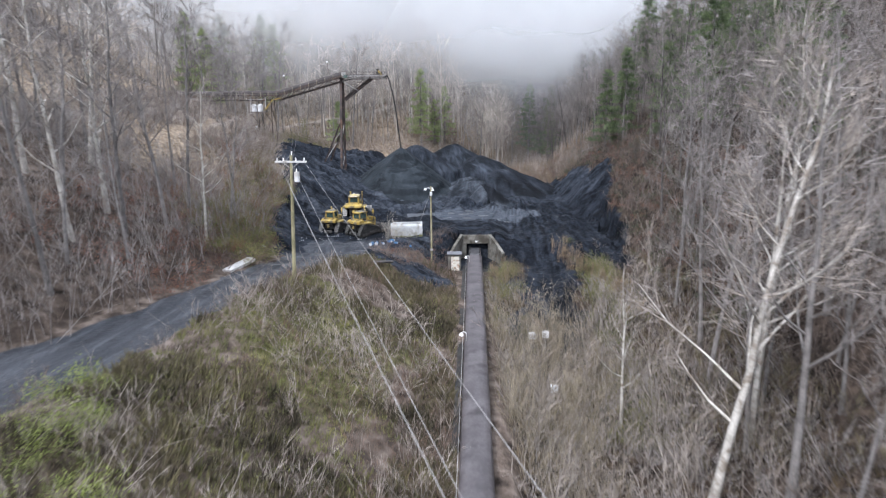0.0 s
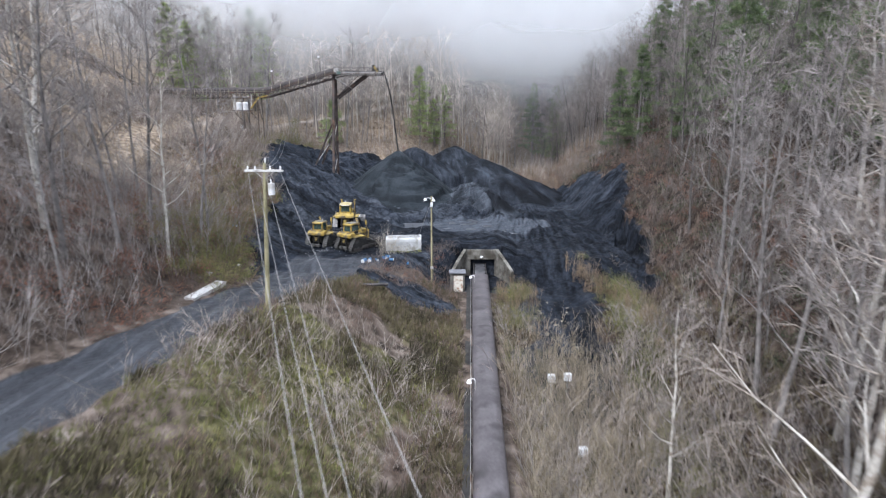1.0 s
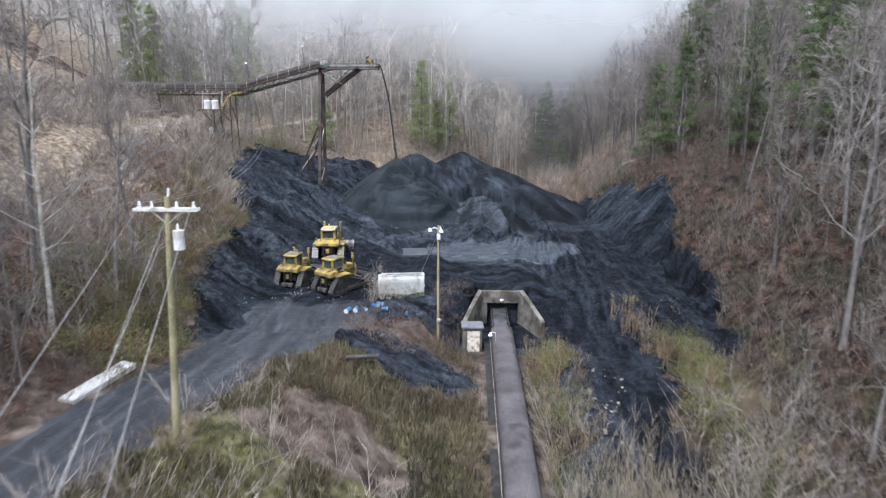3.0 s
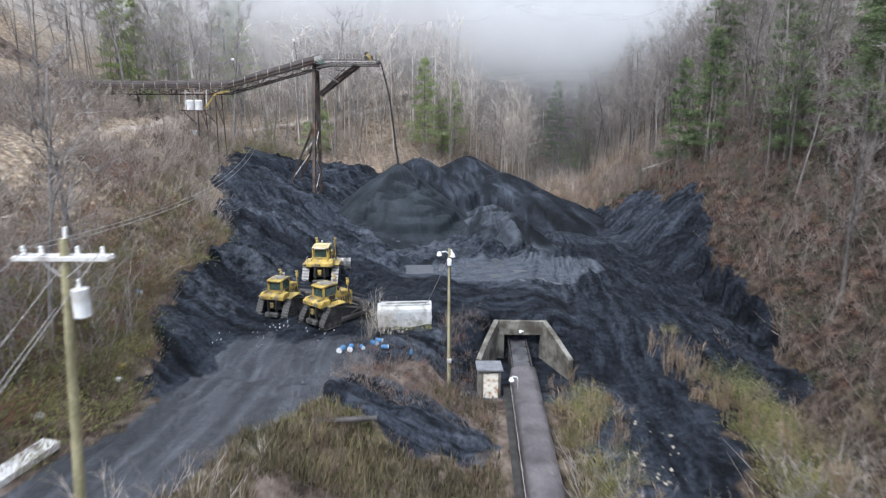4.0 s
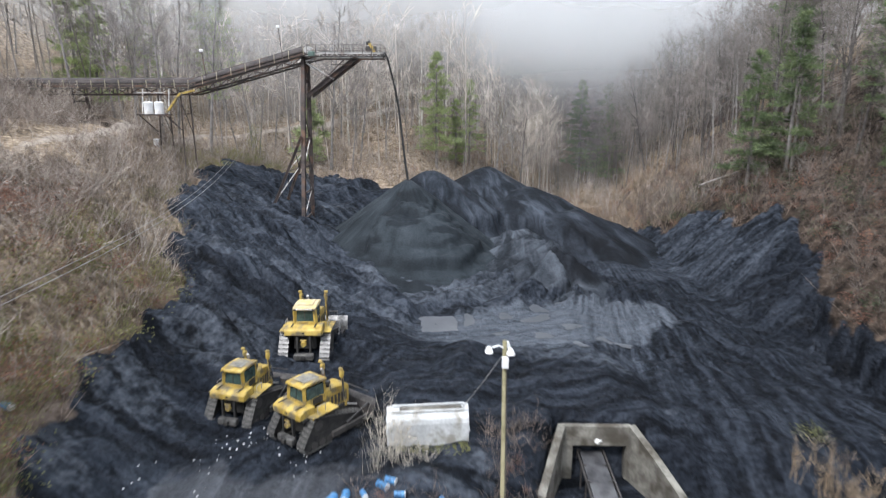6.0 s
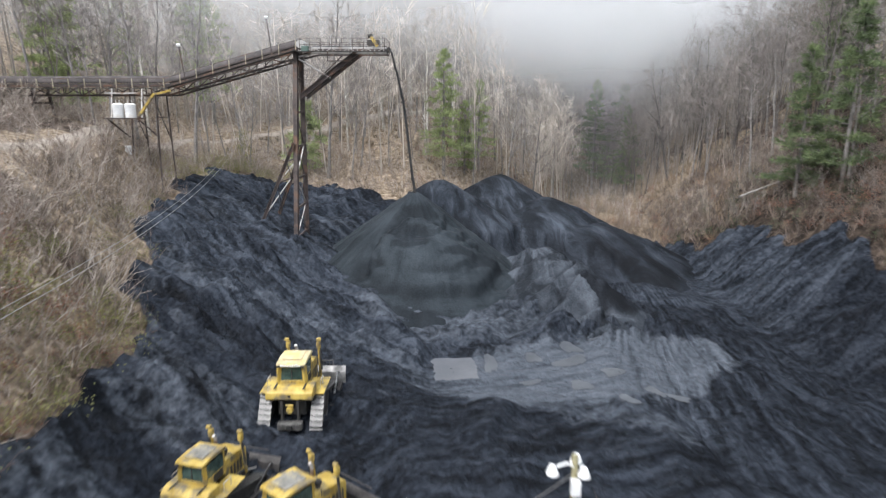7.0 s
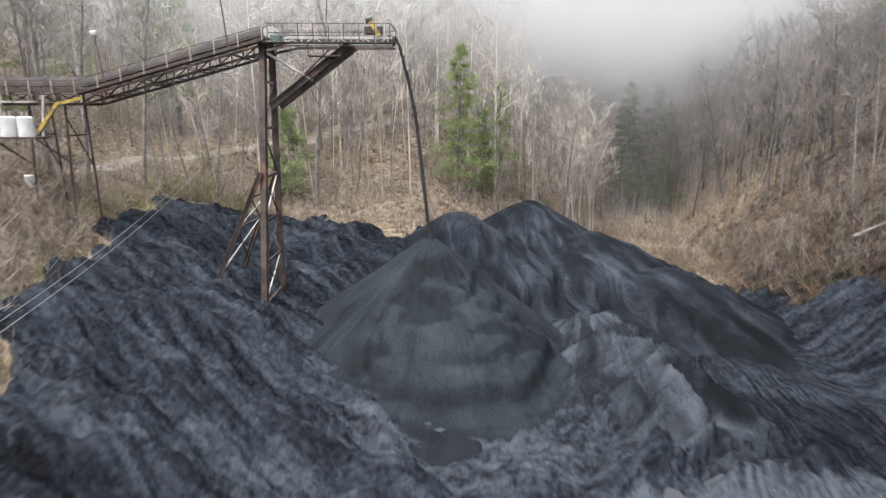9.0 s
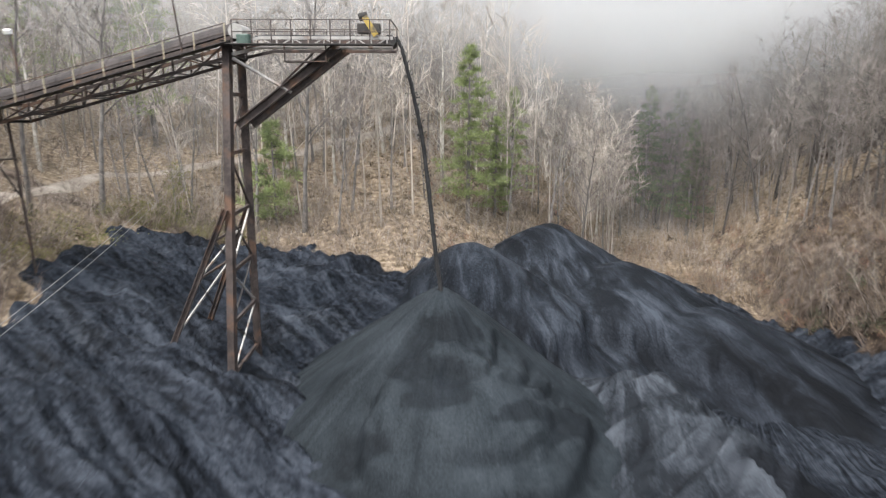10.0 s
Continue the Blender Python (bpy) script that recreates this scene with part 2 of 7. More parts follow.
def land_z(x, y):
    x, y = np.asarray(x, float), np.asarray(y, float)
    yard = ease((y - np.interp(x, [-12, -8, -3, 0, 2, 12], [73, 75, 77.5, 81, 83.5, 83.5])) / 4.5)
    near = ease((11.5 - x) / 5.0)
    base = -1.3 + yard * (2.9 * near + 0.45 * ease((-0.5 - x) / 3.5) * ease((102 - y) / 6) + 1.5 * (1 - near)) - 0.78 * ease((y - 96) / 7) * near * yard
    base = base - 0.5 * yard * np.exp(-((x + 16.5) / 4.0) ** 2 - ((y - 87) / 5.0) ** 2)
    # the gully with the stream to the right of the conveyor
    base = base - 0.9 * np.exp(-((x - 13.0 - 0.08 * (y - 80)) / 3.0) ** 2) * ease((96 - y) / 10)
    base = base - 3.1 * ease((66 - y) / 14) * ease((x - 4.6) / 3.5)
    rx, sz = road_x(y), shelf_z(y)
    down = ease((x - rx - 3.5) / np.maximum(1.5 - rx - 3.5, 6.0))
    shelf = sz * (1 - down) + base * down
    z = shelf * (1 - yard) + yard * base
    z = np.where(x < rx + 3.5, np.maximum(z, sz * (1 - yard) + base * yard), z)
    # left hill and coal bank
    toe = np.interp(y, [-40, 0, 31, 47, 60, 75, 84, 95, 110, 130, 160], [-64, -41, -27.5, -23.0, -20.5, -18.8, -19.0, -17.0, -12.5, -11.5, -12.0])
    d = toe - x
    d = np.where(y > 78, 0.5 * (d + np.sqrt(d * d + 10 * ease((y - 78) / 14))), np.maximum(d, 0))
    steep = np.interp(y, [0, 60, 90, 120, 140], [0.62, 0.62, 0.5, 0.44, 0.44])
    left = np.where(d > 0, z + np.minimum(d, 22) * steep + np.clip(d - 22, 0, 24) * 0.34 + np.clip(d - 46, 0, 110) * 0.62, -50)
    # dirt track cut across the left hill
    z = np.where(d > 0, left, z)
    crest = np.interp(y, [82, 90, 96, 103, 111, 116, 123, 132], [-24.4, -24.0, -24.2, -27.4, -30.0, -32.0, -34.0, -36.0])
    z = z + 3.2 * ease((crest - 0.5 - x) / 5.5) * ease((y - 80) / 12) * ease((137 - y) / 8)
    # right hill
    toe_r = np.interp(y, [-40, 40, 60, 90, 113, 131, 145, 153, 170, 190, 230, 300], [15, 19, 22, 25, 23.8, 23.4, 24.0, 24.8, 26.5, 29.5, 35, 44])
    e = np.maximum(x - toe_r, 0)
    right = np.where(e > 0, z + np.minimum(e, 9) * np.interp(y, [60, 100, 115], [0.85, 0.85, 1.02]) + np.clip(e - 9, 0, 120) * 0.62, z)
    z = right
    # hill behind the stockpile, which leaves the valley open to the right
    start = 128 + np.maximum(x + 12, 0) * 2.3
    b = np.maximum(y - start, 0)
    back = 2.2 + np.minimum(b, 12) * 0.42 + np.clip(b - 12, 0, 60) * 0.27 + np.clip(b - 72, 0, 140) * 0.4
    z = np.where(b > 0, soft_max(back, z, 2.5), z)
    far = ease((np.hypot(x, y - 90) - 45) / 60)
    z = z + far * 1.6 * waves(x, y, 14.0, 0.7) + 0.18 * waves(x, y, 3.1, 2.2) * (1 - yard * near)
    return z


def hashed(ix, iy, seed):
    h = np.sin(ix * 127.1 + iy * 311.7 + seed * 74.7) * 43758.5453
    return h - np.floor(h)


def value_noise(x, y, seed=0.0):
    ix, iy = np.floor(x), np.floor(y)
    u, v = x - ix, y - iy
    u, v = u * u * (3 - 2 * u), v * v * (3 - 2 * v)
    a, b = hashed(ix, iy, seed), hashed(ix + 1, iy, seed)
    c, d = hashed(ix, iy + 1, seed), hashed(ix + 1, iy + 1, seed)
    return a + (b - a) * u + (c - a) * v + (a - b - c + d) * u * v


def fbm(x, y, octaves=4, seed=0.0):
    total, size, s = 0.0, 0.5, 1.0
    for n in range(octaves):
        total = total + size * value_noise(x * s, y * s, seed + n * 3.1)
        size, s = size * 0.5, s * 2.03
    return total


def left_edge(y):
    return np.interp(y, [60, 69, 75, 82, 90, 96, 103, 111, 116, 123, 132, 144], [-17.5, -19.7, -22.0, -24.4, -24.0, -24.2, -27.4, -30.0, -32.0, -34.0, -36.0, -36.0])


def right_edge(y):
    return np.interp(y, [76, 80, 87, 92, 96, 101, 106, 110, 117, 121, 127, 133, 137, 142, 149, 155, 160, 170], [24, 25.4, 26.8, 27.5, 27.6, 27.1, 28.1, 29.6, 31.8, 31.5, 30.5, 29.4, 27.4, 25.4, 24.6, 24.2, 21.5, 18])


def back_edge(x):
    return np.interp(x, [-36, -25, -13, -4, 8, 20, 40], [143, 145, 143, 156, 168, 171, 150])


def coal_mask(x, y):
    wob = 2.4 * (fbm(x * 0.28, y * 0.28, 4, 5.0) - 0.47) * 2
    inside = np.minimum(np.minimum(x - left_edge(y), right_edge(y) - x), np.minimum(back_edge(x) - y, y - np.interp(x, [-20, -12, -9, -7.5, 0, 3, 9, 12, 26], [68, 72, 74, 78, 79, 79, 79, 80, 78])))
    m = ease((inside + wob) / 1.0 + 0.5)
    # black spill below the lamp pole, and the coal-black stream bed
    spill = 1 - np.hypot((x + 5.3) / 8.0, (y - 71.4) / 4.2)
    bed = 1 - np.abs(x - 13.6 - 0.12 * (y - 78)) / 5.4 - np.maximum(60 - y, 0) / 14 - np.maximum(y - 92, 0) / 8
    return np.maximum(m, ease(np.maximum(spill, bed) * 2.2 + wob * 0.55))


def road_mask(x, y):
    wob = 0.9 * (fbm(x * 0.5, y * 0.5, 3, 9.0) - 0.44) * 2
    half = np.interp(y, [0, 31, 47, 60, 72, 82], [4.6, 4.3, 3.3, 3.2, 4.6, 6.0])
    return ease((half - np.abs(x - road_x(y)) + wob) / 0.8 + 0.5) * ease((89 - y + 6 * wob) / 17)


def round_mask(x, y):
    """Where the coal has been pushed into windrows that run round the cone."""
    return ease((1.25 - np.hypot((x + 5.5) / 11.5, (y - 107) / 10.5)) * 2.5)


def detail_z(x, y):
    """The uneven surface on top of the lie of the land: gullied coal, ruts, lumps."""
    coal = coal_mask(x, y)
    road = road_mask(x, y)
    gull = np.abs(fbm(x * 0.16 + 0.25 * y * 0.1, y * 0.42 - x * 0.12, 4, 2.0) - 0.47) * 2
    bank = ease((-13.5 - x) / 7) * ease((y - 84) / 10) + ease((x - 22) / 5) + ease((y - 136) / 6) * ease((4 - x) / 8)
    lumps = (fbm(x * 0.33, y * 0.33, 5, 4.0) - 0.47)
    crag = np.abs(fbm(x * 0.7 + 3 * lumps, y * 0.7, 4, 14.0) - 0.47)
    # the dozers have levelled the middle of the yard
    level = 1 - 0.93 * ease((1.2 - np.hypot((x - 2.5) / 11.5, (y - 105 - 0.3 * (x - 2.5)) / 6.2)) * 2.2)
    coal_all, coal = coal, coal * level
    z = coal * (1 - road) * (bank * (0.9 - 2.6 * gull) * 0.75 + lumps * (1.7 - 0.7 * bank) + (0.35 - 1.6 * crag) * (0.22 + 0.25 * bank) * (1 - 0.8 * round_mask(x, y)))
    # bulldozed windrows that fan out over the yard
    ang = np.arctan2(y - 137, x - 11 - 0.1 * (y - 100)) * 14 + 1.5 * fbm(x * 0.1, y * 0.1, 3, 8.0)
    fan = ease((26 - np.hypot(x - 8, y - 104)) / 12)
    z = z + coal * fan * 0.2 * (np.sin(ang * 2.1) + 0.7 * np.sin(ang * 5.3 + 1) + 0.4 * np.sin(ang * 11.7 + 2))
    # pushed-up ridges between the cone and the fan, and a scooped hollow with a steep face
    u, v = x * 0.82 + y * 0.57, y * 0.82 - x * 0.57
    ridge = 1 - 2 * np.abs(fbm(u * 0.08, v * 0.36, 2, 31.0) - 0.36) * 2.2
    z = z + coal * ease((15 - np.hypot((x - 4) * 0.9, y - 114)) / 9) * 1.15 * np.clip(ridge, -0.3, 1) ** 2 * np.sign(ridge)
    rr = np.hypot(x + 8, y - 130) + 1.2 * waves(x, y, 7.0, 3.0)
    row = 1 - 2 * np.abs(fbm(rr * 0.42, np.arctan2(y - 130, x + 8) * 1.8, 2, 51.0) - 0.36) * 2.4
    z = z + coal * round_mask(x, y) * 0.7 * np.clip(row, 0, 1) ** 1.5
    left_ridge = 1 - 2 * np.abs(fbm((x * 0.9 - y * 0.3) * 0.12, (y * 0.95 + x * 0.3) * 0.3, 4, 37.0) - 0.47) * 2.2
    z = z + coal * ease((13 - np.hypot(x + 19, (y - 112) * 0.75)) / 8) * 0.9 * np.clip(left_ridge, -0.3, 1) ** 2 * np.sign(left_ridge)
    # ribs washed down the side of the bank towards the yard
    u, v = 0.92 * x - 0.40 * y, 0.40 * x + 0.92 * y + 1.2 * waves(x, y, 9.0, 5.0)
    rib = 1 - 2 * np.abs(fbm(v * 0.42, u * 0.07, 3, 47.0) - 0.47) * 2.6
    fine_rib = 1 - 2 * np.abs(fbm(v * 1.1, u * 0.12, 3, 48.0) - 0.47) * 2.6
    z = z + coal * ease((17 - np.hypot(x + 21, (y - 110) * 0.6)) / 6) * (0.8 * np.clip(rib, -0.2, 1) + 0.5 * np.clip(fine_rib, -0.3, 1))
    gap = np.abs(fbm((y + 0.35 * x) * 0.5, x * 0.06, 3, 57.0) - 0.47) * 2 + 0.5 * np.abs(fbm((y + 0.35 * x) * 1.3, x * 0.08, 3, 58.0) - 0.47)
    z = z + coal * ease((x - 21.5) / 3) * ease((y - 104) / 6) * (0.75 - 3.0 * gap)
    dish = np.hypot((x - 9.8) / 3.2, (y - 117.2) / 1.9) + 0.25 * (fbm(x * 0.4, y * 0.4, 3, 41.0) - 0.45)
    z = z - coal * 0.7 * ease((1.05 - dish) / 0.35)
    coal = coal_all
    # a trench washed out along the foot of the right bank
    mid = np.interp(y, [84, 90, 97, 104, 110], [27.0, 25.6, 25.4, 25.8, 26.6]) + 1.3 * (fbm(y * 0.45, 0 * y, 3, 67.0) - 0.47) * 2
    half = 0.55 + 1.3 * fbm(y * 0.6, x * 0.1, 3, 68.0)
    z = z - coal * 2.6 * ease((half - np.abs(x - mid)) / 0.35 + 0.5) * ease((y - 83) / 3) * ease((108 - y) / 4)
    # crawler marks: pairs of shallow ruts that curve round the stockpile
    for mx, my, mr in ((8, 128, 22.0), (8, 128, 26.5), (6, 130, 31.0), (-8.2, 124.7, 21.7), (16, 126, 17.5)):
        for w in (-0.95, 0.95):
            z = z - coal * 0.12 * np.exp(-((np.hypot(x - mx, y - my) - mr - w + 0.5 * waves(x, y, 8.0, mr)) / 0.3) ** 2) * ease((124 - y) / 6)
    terrace = ease((1.1 - np.hypot((x + 5.3) / 8.0, (y - 71.4) / 4.2)) * 3)
    z = z + terrace * 0.42 * (np.abs(np.sin((y + 0.12 * x) * 1.5 + 1.2 * waves(x, y, 6.0, 4.0))) - 0.5)
    across = (x - road_x(y))
    z = z + road * (-0.07 * np.exp(-((across - 1.0) / 0.35) ** 2) - 0.07 * np.exp(-((across + 1.0) / 0.35) ** 2) - 0.10)
    wild = (1 - coal) * (1 - road)
    z = z + wild * (fbm(x * 0.25, y * 0.25, 4, 1.0) - 0.47) * 1.5
    return z


# standing water: x, y, half lengths and turn of each puddle
PONDS = [(-5.4, 105.4, 1.75, 2.1, 0.12), (-2.7, 106.5, 0.5, 1.7, 0.0), (0.65, 107.7, 0.6, 0.95, 0.15), (3.9, 109.9, 0.75, 1.2, 0.35), (7.3, 112.9, 1.9, 0.34, 0.75), (3.5, 107.1, 1.7, 0.7, 0.6), (0.0, 103.3, 0.85, 0.35, 0.4), (6.3, 105.3, 0.9, 0.7, 0.3), (3.5, 103.0, 0.8, 0.75, 0.1), (6.1, 100.5, 0.5, 0.8, 0.5), (9.9, 102.3, 1.0, 0.4, -0.5), (8.5, 102.6, 0.4, 0.9, 0.5)]


def pond_level(px, py):
    return float(land_z(px, py)) - 0.05


def ground_z(x, y):
    z = land_z(x, y)
    total = z + detail_z(x, y)
    for px, py, rx, ry, turn in PONDS:
        u, v = (x - px) * math.cos(turn) + (y - py) * math.sin(turn), (y - py) * math.cos(turn) - (x - px) * math.sin(turn)
        pool = ease((1.75 - np.hypot(u / rx, v / ry)) / 0.6)
        total = total * (1 - pool) + pond_level(px, py) * pool
    # cutting in front of the tunnel mouth
    cut = ease((np.interp(y, [60, 82.5, 87.2], [2.6, 4.05, 2.5]) - np.abs(x - 4.42)) / 0.3 + 0.5) * ease((88.2 - y) / 0.5) * ease((y - 60) / 14)
    pit = np.minimum(z, -1.6 - 0.5 * ease((y - 78) / 4))
    return total * (1 - cut) + pit * cut


def spaced(inner0, inner1, step, outer0, outer1, grow=1.09):
    mid = np.arange(inner0, inner1 + step / 2, step)
    out, d, v = [], step, inner1
    while v < outer1:
        d *= grow
        v += d
        out.append(v)
    low, d, v = [], step, inner0
    while v > outer0:
        d *= grow
        v -= d
        low.append(v)
    return np.array(low[::-1] + list(mid) + out)


def mesh_of(name, verts, faces):
    """A mesh from arrays: all faces have the same number of corners."""
    me = bpy.data.meshes.new(name)
    verts, faces = np.asarray(verts, np.float32), np.asarray(faces, np.int32)
    me.vertices.add(len(verts))
    me.vertices.foreach_set("co", verts.ravel())
    me.loops.add(faces.size)
    me.loops.foreach_set("vertex_index", faces.ravel())
    me.polygons.add(len(faces))
    me.polygons.foreach_set("loop_start", np.arange(len(faces), dtype=np.int32) * faces.shape[1])
    me.update(calc_edges=True)
    me.validate()
    return me


def sheet(name, xs, ys, height):
    gx, gy = np.meshgrid(xs, ys)
    z = height(gx, gy)
    verts = np.stack([gx.ravel(), gy.ravel(), z.ravel()], 1)
    nx, ny = len(xs), len(ys)
    i = (np.arange(ny - 1)[:, None] * nx + np.arange(nx - 1)[None]).ravel()
    me = mesh_of(name, verts, np.stack([i, i + 1, i + nx + 1, i + nx], 1))
    me.polygons.foreach_set("use_smooth", np.ones(len(me.polygons), bool))
    return me, gx.ravel(), gy.ravel()


def ground_material():
    m = bpy.data.materials.new("valley_ground")
    m.use_nodes = True
    n, k = m.node_tree.nodes, m.node_tree.links
    b = n["Principled BSDF"]
    co = n.new("ShaderNodeTexCoord")

    def noisy(scale, detail=6, stretch=None):
        t = n.new("ShaderNodeTexNoise")
        t.inputs["Scale"].default_value, t.inputs["Detail"].default_value = scale, detail
        if stretch:
            mp = n.new("ShaderNodeMapping")
            mp.inputs["Scale"].default_value, mp.inputs["Rotation"].default_value = stretch[0], (0, 0, stretch[1])
            k.new(co.outputs["Object"], mp.inputs["Vector"])
            k.new(mp.outputs["Vector"], t.inputs["Vector"])
        else:
            k.new(co.outputs["Object"], t.inputs["Vector"])
        return t.outputs["Fac"]

    def ramp(fac, *stops):
        r = n.new("ShaderNodeValToRGB")
        while len(r.color_ramp.elements) < len(stops):
            r.color_ramp.elements.new(0.5)
        for e, (p, c) in zip(r.color_ramp.elements, stops):
            e.position, e.color = p, (*c, 1)
        k.new(fac, r.inputs["Fac"])
        return r.outputs["Color"]

    def blend(fac, a, c):
        x = n.new("ShaderNodeMix")
        x.data_type = "RGBA"
        k.new(fac, x.inputs["Factor"])
        k.new(a, x.inputs["A"])
        k.new(c, x.inputs["B"])
        return x.outputs["Result"]

    def mask(name, wobble=0.5):
        a = n.new("ShaderNodeAttribute")
        a.attribute_name = name
        s = n.new("ShaderNodeMath")
        s.operation, s.inputs[1].default_value = "MULTIPLY_ADD", wobble
        k.new(noisy(1.3, 8), s.inputs[0])
        s.inputs[2].default_value = -wobble / 2
        t = n.new("ShaderNodeMath")
        t.operation = "ADD"
        k.new(a.outputs["Fac"], t.inputs[0])
        k.new(s.outputs[0], t.inputs[1])
        r = n.new("ShaderNodeMapRange")
        r.inputs["From Min"].default_value, r.inputs["From Max"].default_value = 0.38, 0.62
        k.new(t.outputs[0], r.inputs["Value"])
        return r.outputs["Result"]

    litter = ramp(noisy(0.9, 10), (0.32, (0.030, 0.0238, 0.0195)), (0.5, (0.108, 0.084, 0.068)), (0.7, (0.215, 0.175, 0.148)))
    tan = ramp(noisy(2.0, 8), (0.33, (0.112, 0.086, 0.062)), (0.52, (0.250, 0.195, 0.142)), (0.68, (0.41, 0.335, 0.250)))
    grass = ramp(noisy(1.6, 9), (0.35, (0.042, 0.040, 0.020)), (0.52, (0.104, 0.096, 0.048)), (0.7, (0.190, 0.172, 0.090)))
    flow = n.new("ShaderNodeAttribute")
    flow.attribute_name = "flow"

    round_it, where_round = n.new("ShaderNodeAttribute"), n.new("ShaderNodeAttribute")
    round_it.attribute_name, where_round.attribute_name = "flow_round", "round"

    along_bank, where_bank = n.new("ShaderNodeAttribute"), n.new("ShaderNodeAttribute")
    along_bank.attribute_name, where_bank.attribute_name = "flow_bank", "bank"

    def streaky(scale, detail=7, sharp=False):
        facs = []
        for source in (flow, round_it, along_bank):
            t = n.new("ShaderNodeTexNoise")
            t.noise_type = "RIDGED_MULTIFRACTAL" if sharp else "FBM"
            t.inputs["Scale"].default_value, t.inputs["Detail"].default_value = scale, detail
            t.inputs["Distortion"].default_value, t.inputs["Roughness"].default_value = 0.0, 0.66
            k.new(source.outputs["Vector"], t.inputs["Vector"])
            facs.append(t.outputs["Fac"])
        x = n.new("ShaderNodeMix")
        k.new(where_round.outputs["Fac"], x.inputs["Factor"])
        k.new(facs[0], x.inputs["A"])
        k.new(facs[1], x.inputs["B"])
        y = n.new("ShaderNodeMix")
        k.new(where_bank.outputs["Fac"], y.inputs["Factor"])
        k.new(x.outputs["Result"], y.inputs["A"])
        k.new(facs[2], y.inputs["B"])
        return y.outputs["Result"]

    def broken(scale, detail):
        """Streaks broken up by lumps and patches."""
        a, c = n.new("ShaderNodeMath"), n.new("ShaderNodeMath")
        a.operation, a.inputs[1].default_value, a.inputs[2].default_value = "MULTIPLY_ADD", 0.72, -0.02
        k.new(streaky(scale, detail), a.inputs[0])
        c.operation, c.inputs[1].default_value = "MULTIPLY_ADD", 0.32
        k.new(noisy(2.6, 12), c.inputs[0])
        k.new(a.outputs[0], c.inputs[2])
        return c.outputs[0]

    coal_fac = broken(2.2, 13)
    coal = ramp(coal_fac, (0.41, (0.0052, 0.0065, 0.0091)), (0.50, (0.0195, 0.0236, 0.0318)), (0.61, (0.049, 0.0575, 0.0730)))
    pale = ramp(coal_fac, (0.38, (0.026, 0.0308, 0.0390)), (0.48, (0.055, 0.0630, 0.0765)), (0.62, (0.087, 0.0975, 0.1155)))
    road = ramp(noisy(1.0, 7, ((1.6, 0.06, 1.0), -0.24)), (0.3, (0.0120, 0.0140, 0.0190)), (0.52, (0.025, 0.0285, 0.0360)), (0.76, (0.070, 0.076, 0.088)))
    dirt = ramp(noisy(0.8, 8), (0.3, (0.26, 0.222, 0.187)), (0.7, (0.43, 0.382, 0.333)))
    m_coal = mask("coal")
    # dark moist litter on the banks, with the brush's shadow put into its colour
    shaded_mould = ramp(noisy(1.1, 9), (0.34, (0.010, 0.0078, 0.0065)), (0.52, (0.040, 0.030, 0.0238)), (0.72, (0.105, 0.079, 0.062)))
    colour = blend(mask("shaded_mould"), litter, shaded_mould)
    colour = blend(mask("tan"), colour, tan)
    colour = blend(mask("grass"), colour, grass)
    colour = blend(mask("dirt", 0.3), colour, dirt)
    dark_coal = ramp(coal_fac, (0.42, (0.0030, 0.0038, 0.0056)), (0.50, (0.0098, 0.0122, 0.0172)), (0.61, (0.026, 0.0312, 0.0415)))
    coal = blend(mask("wet", 0.8), coal, dark_coal)
    m_pale = mask("pale", 0.5)
    colour = blend(m_coal, colour, blend(m_pale, coal, pale))
    m_road = mask("road", 0.4)
    colour = blend(m_road, colour, road)
    k.new(colour, b.inputs["Base Color"])
    wet = n.new("ShaderNodeMapRange")
    wet.inputs["From Min"].default_value, wet.inputs["From Max"].default_value = 0.35, 0.62
    wet.inputs["To Min"].default_value, wet.inputs["To Max"].default_value = 0.5, 0.9
    shine = n.new("ShaderNodeMapRange")
    shine.inputs["To Min"].default_value, shine.inputs["To Max"].default_value = 0.10, 0.55
    k.new(m_road, shine.inputs["Value"])
    k.new(shine.outputs["Result"], b.inputs["Specular IOR Level"])
    k.new(noisy(0.5, 7), wet.inputs["Value"])
    dry = n.new("ShaderNodeMix")
    dry.inputs["A"].default_value = 0.95
    both = n.new("ShaderNodeMath")
    both.operation = "MAXIMUM"
    k.new(m_coal, both.inputs[0])
    k.new(m_road, both.inputs[1])
    k.new(both.outputs[0], dry.inputs["Factor"])
    k.new(wet.outputs["Result"], dry.inputs["B"])
    k.new(dry.outputs["Result"], b.inputs["Roughness"])
    b1, b2 = n.new("ShaderNodeBump"), n.new("ShaderNodeBump")
    b1.inputs["Distance"].default_value = 0.2
    k.new(m_coal, b1.inputs["Strength"])
    b2.inputs["Strength"].default_value, b2.inputs["Distance"].default_value = 1.0, 0.2
    k.new(streaky(2.6, 9), b1.inputs["Height"])
    k.new(noisy(3.5, 11), b2.inputs["Height"])
    k.new(b1.outputs["Normal"], b2.inputs["Normal"])
    b3 = n.new("ShaderNodeBump")
    b3.inputs["Distance"].default_value = 0.2
    k.new(m_coal, b3.inputs["Strength"])
    k.new(streaky(1.4, 6, True), b3.inputs["Height"])
    k.new(b2.outputs["Normal"], b3.inputs["Normal"])
    k.new(b3.outputs["Normal"], b.inputs["Normal"])
    return m


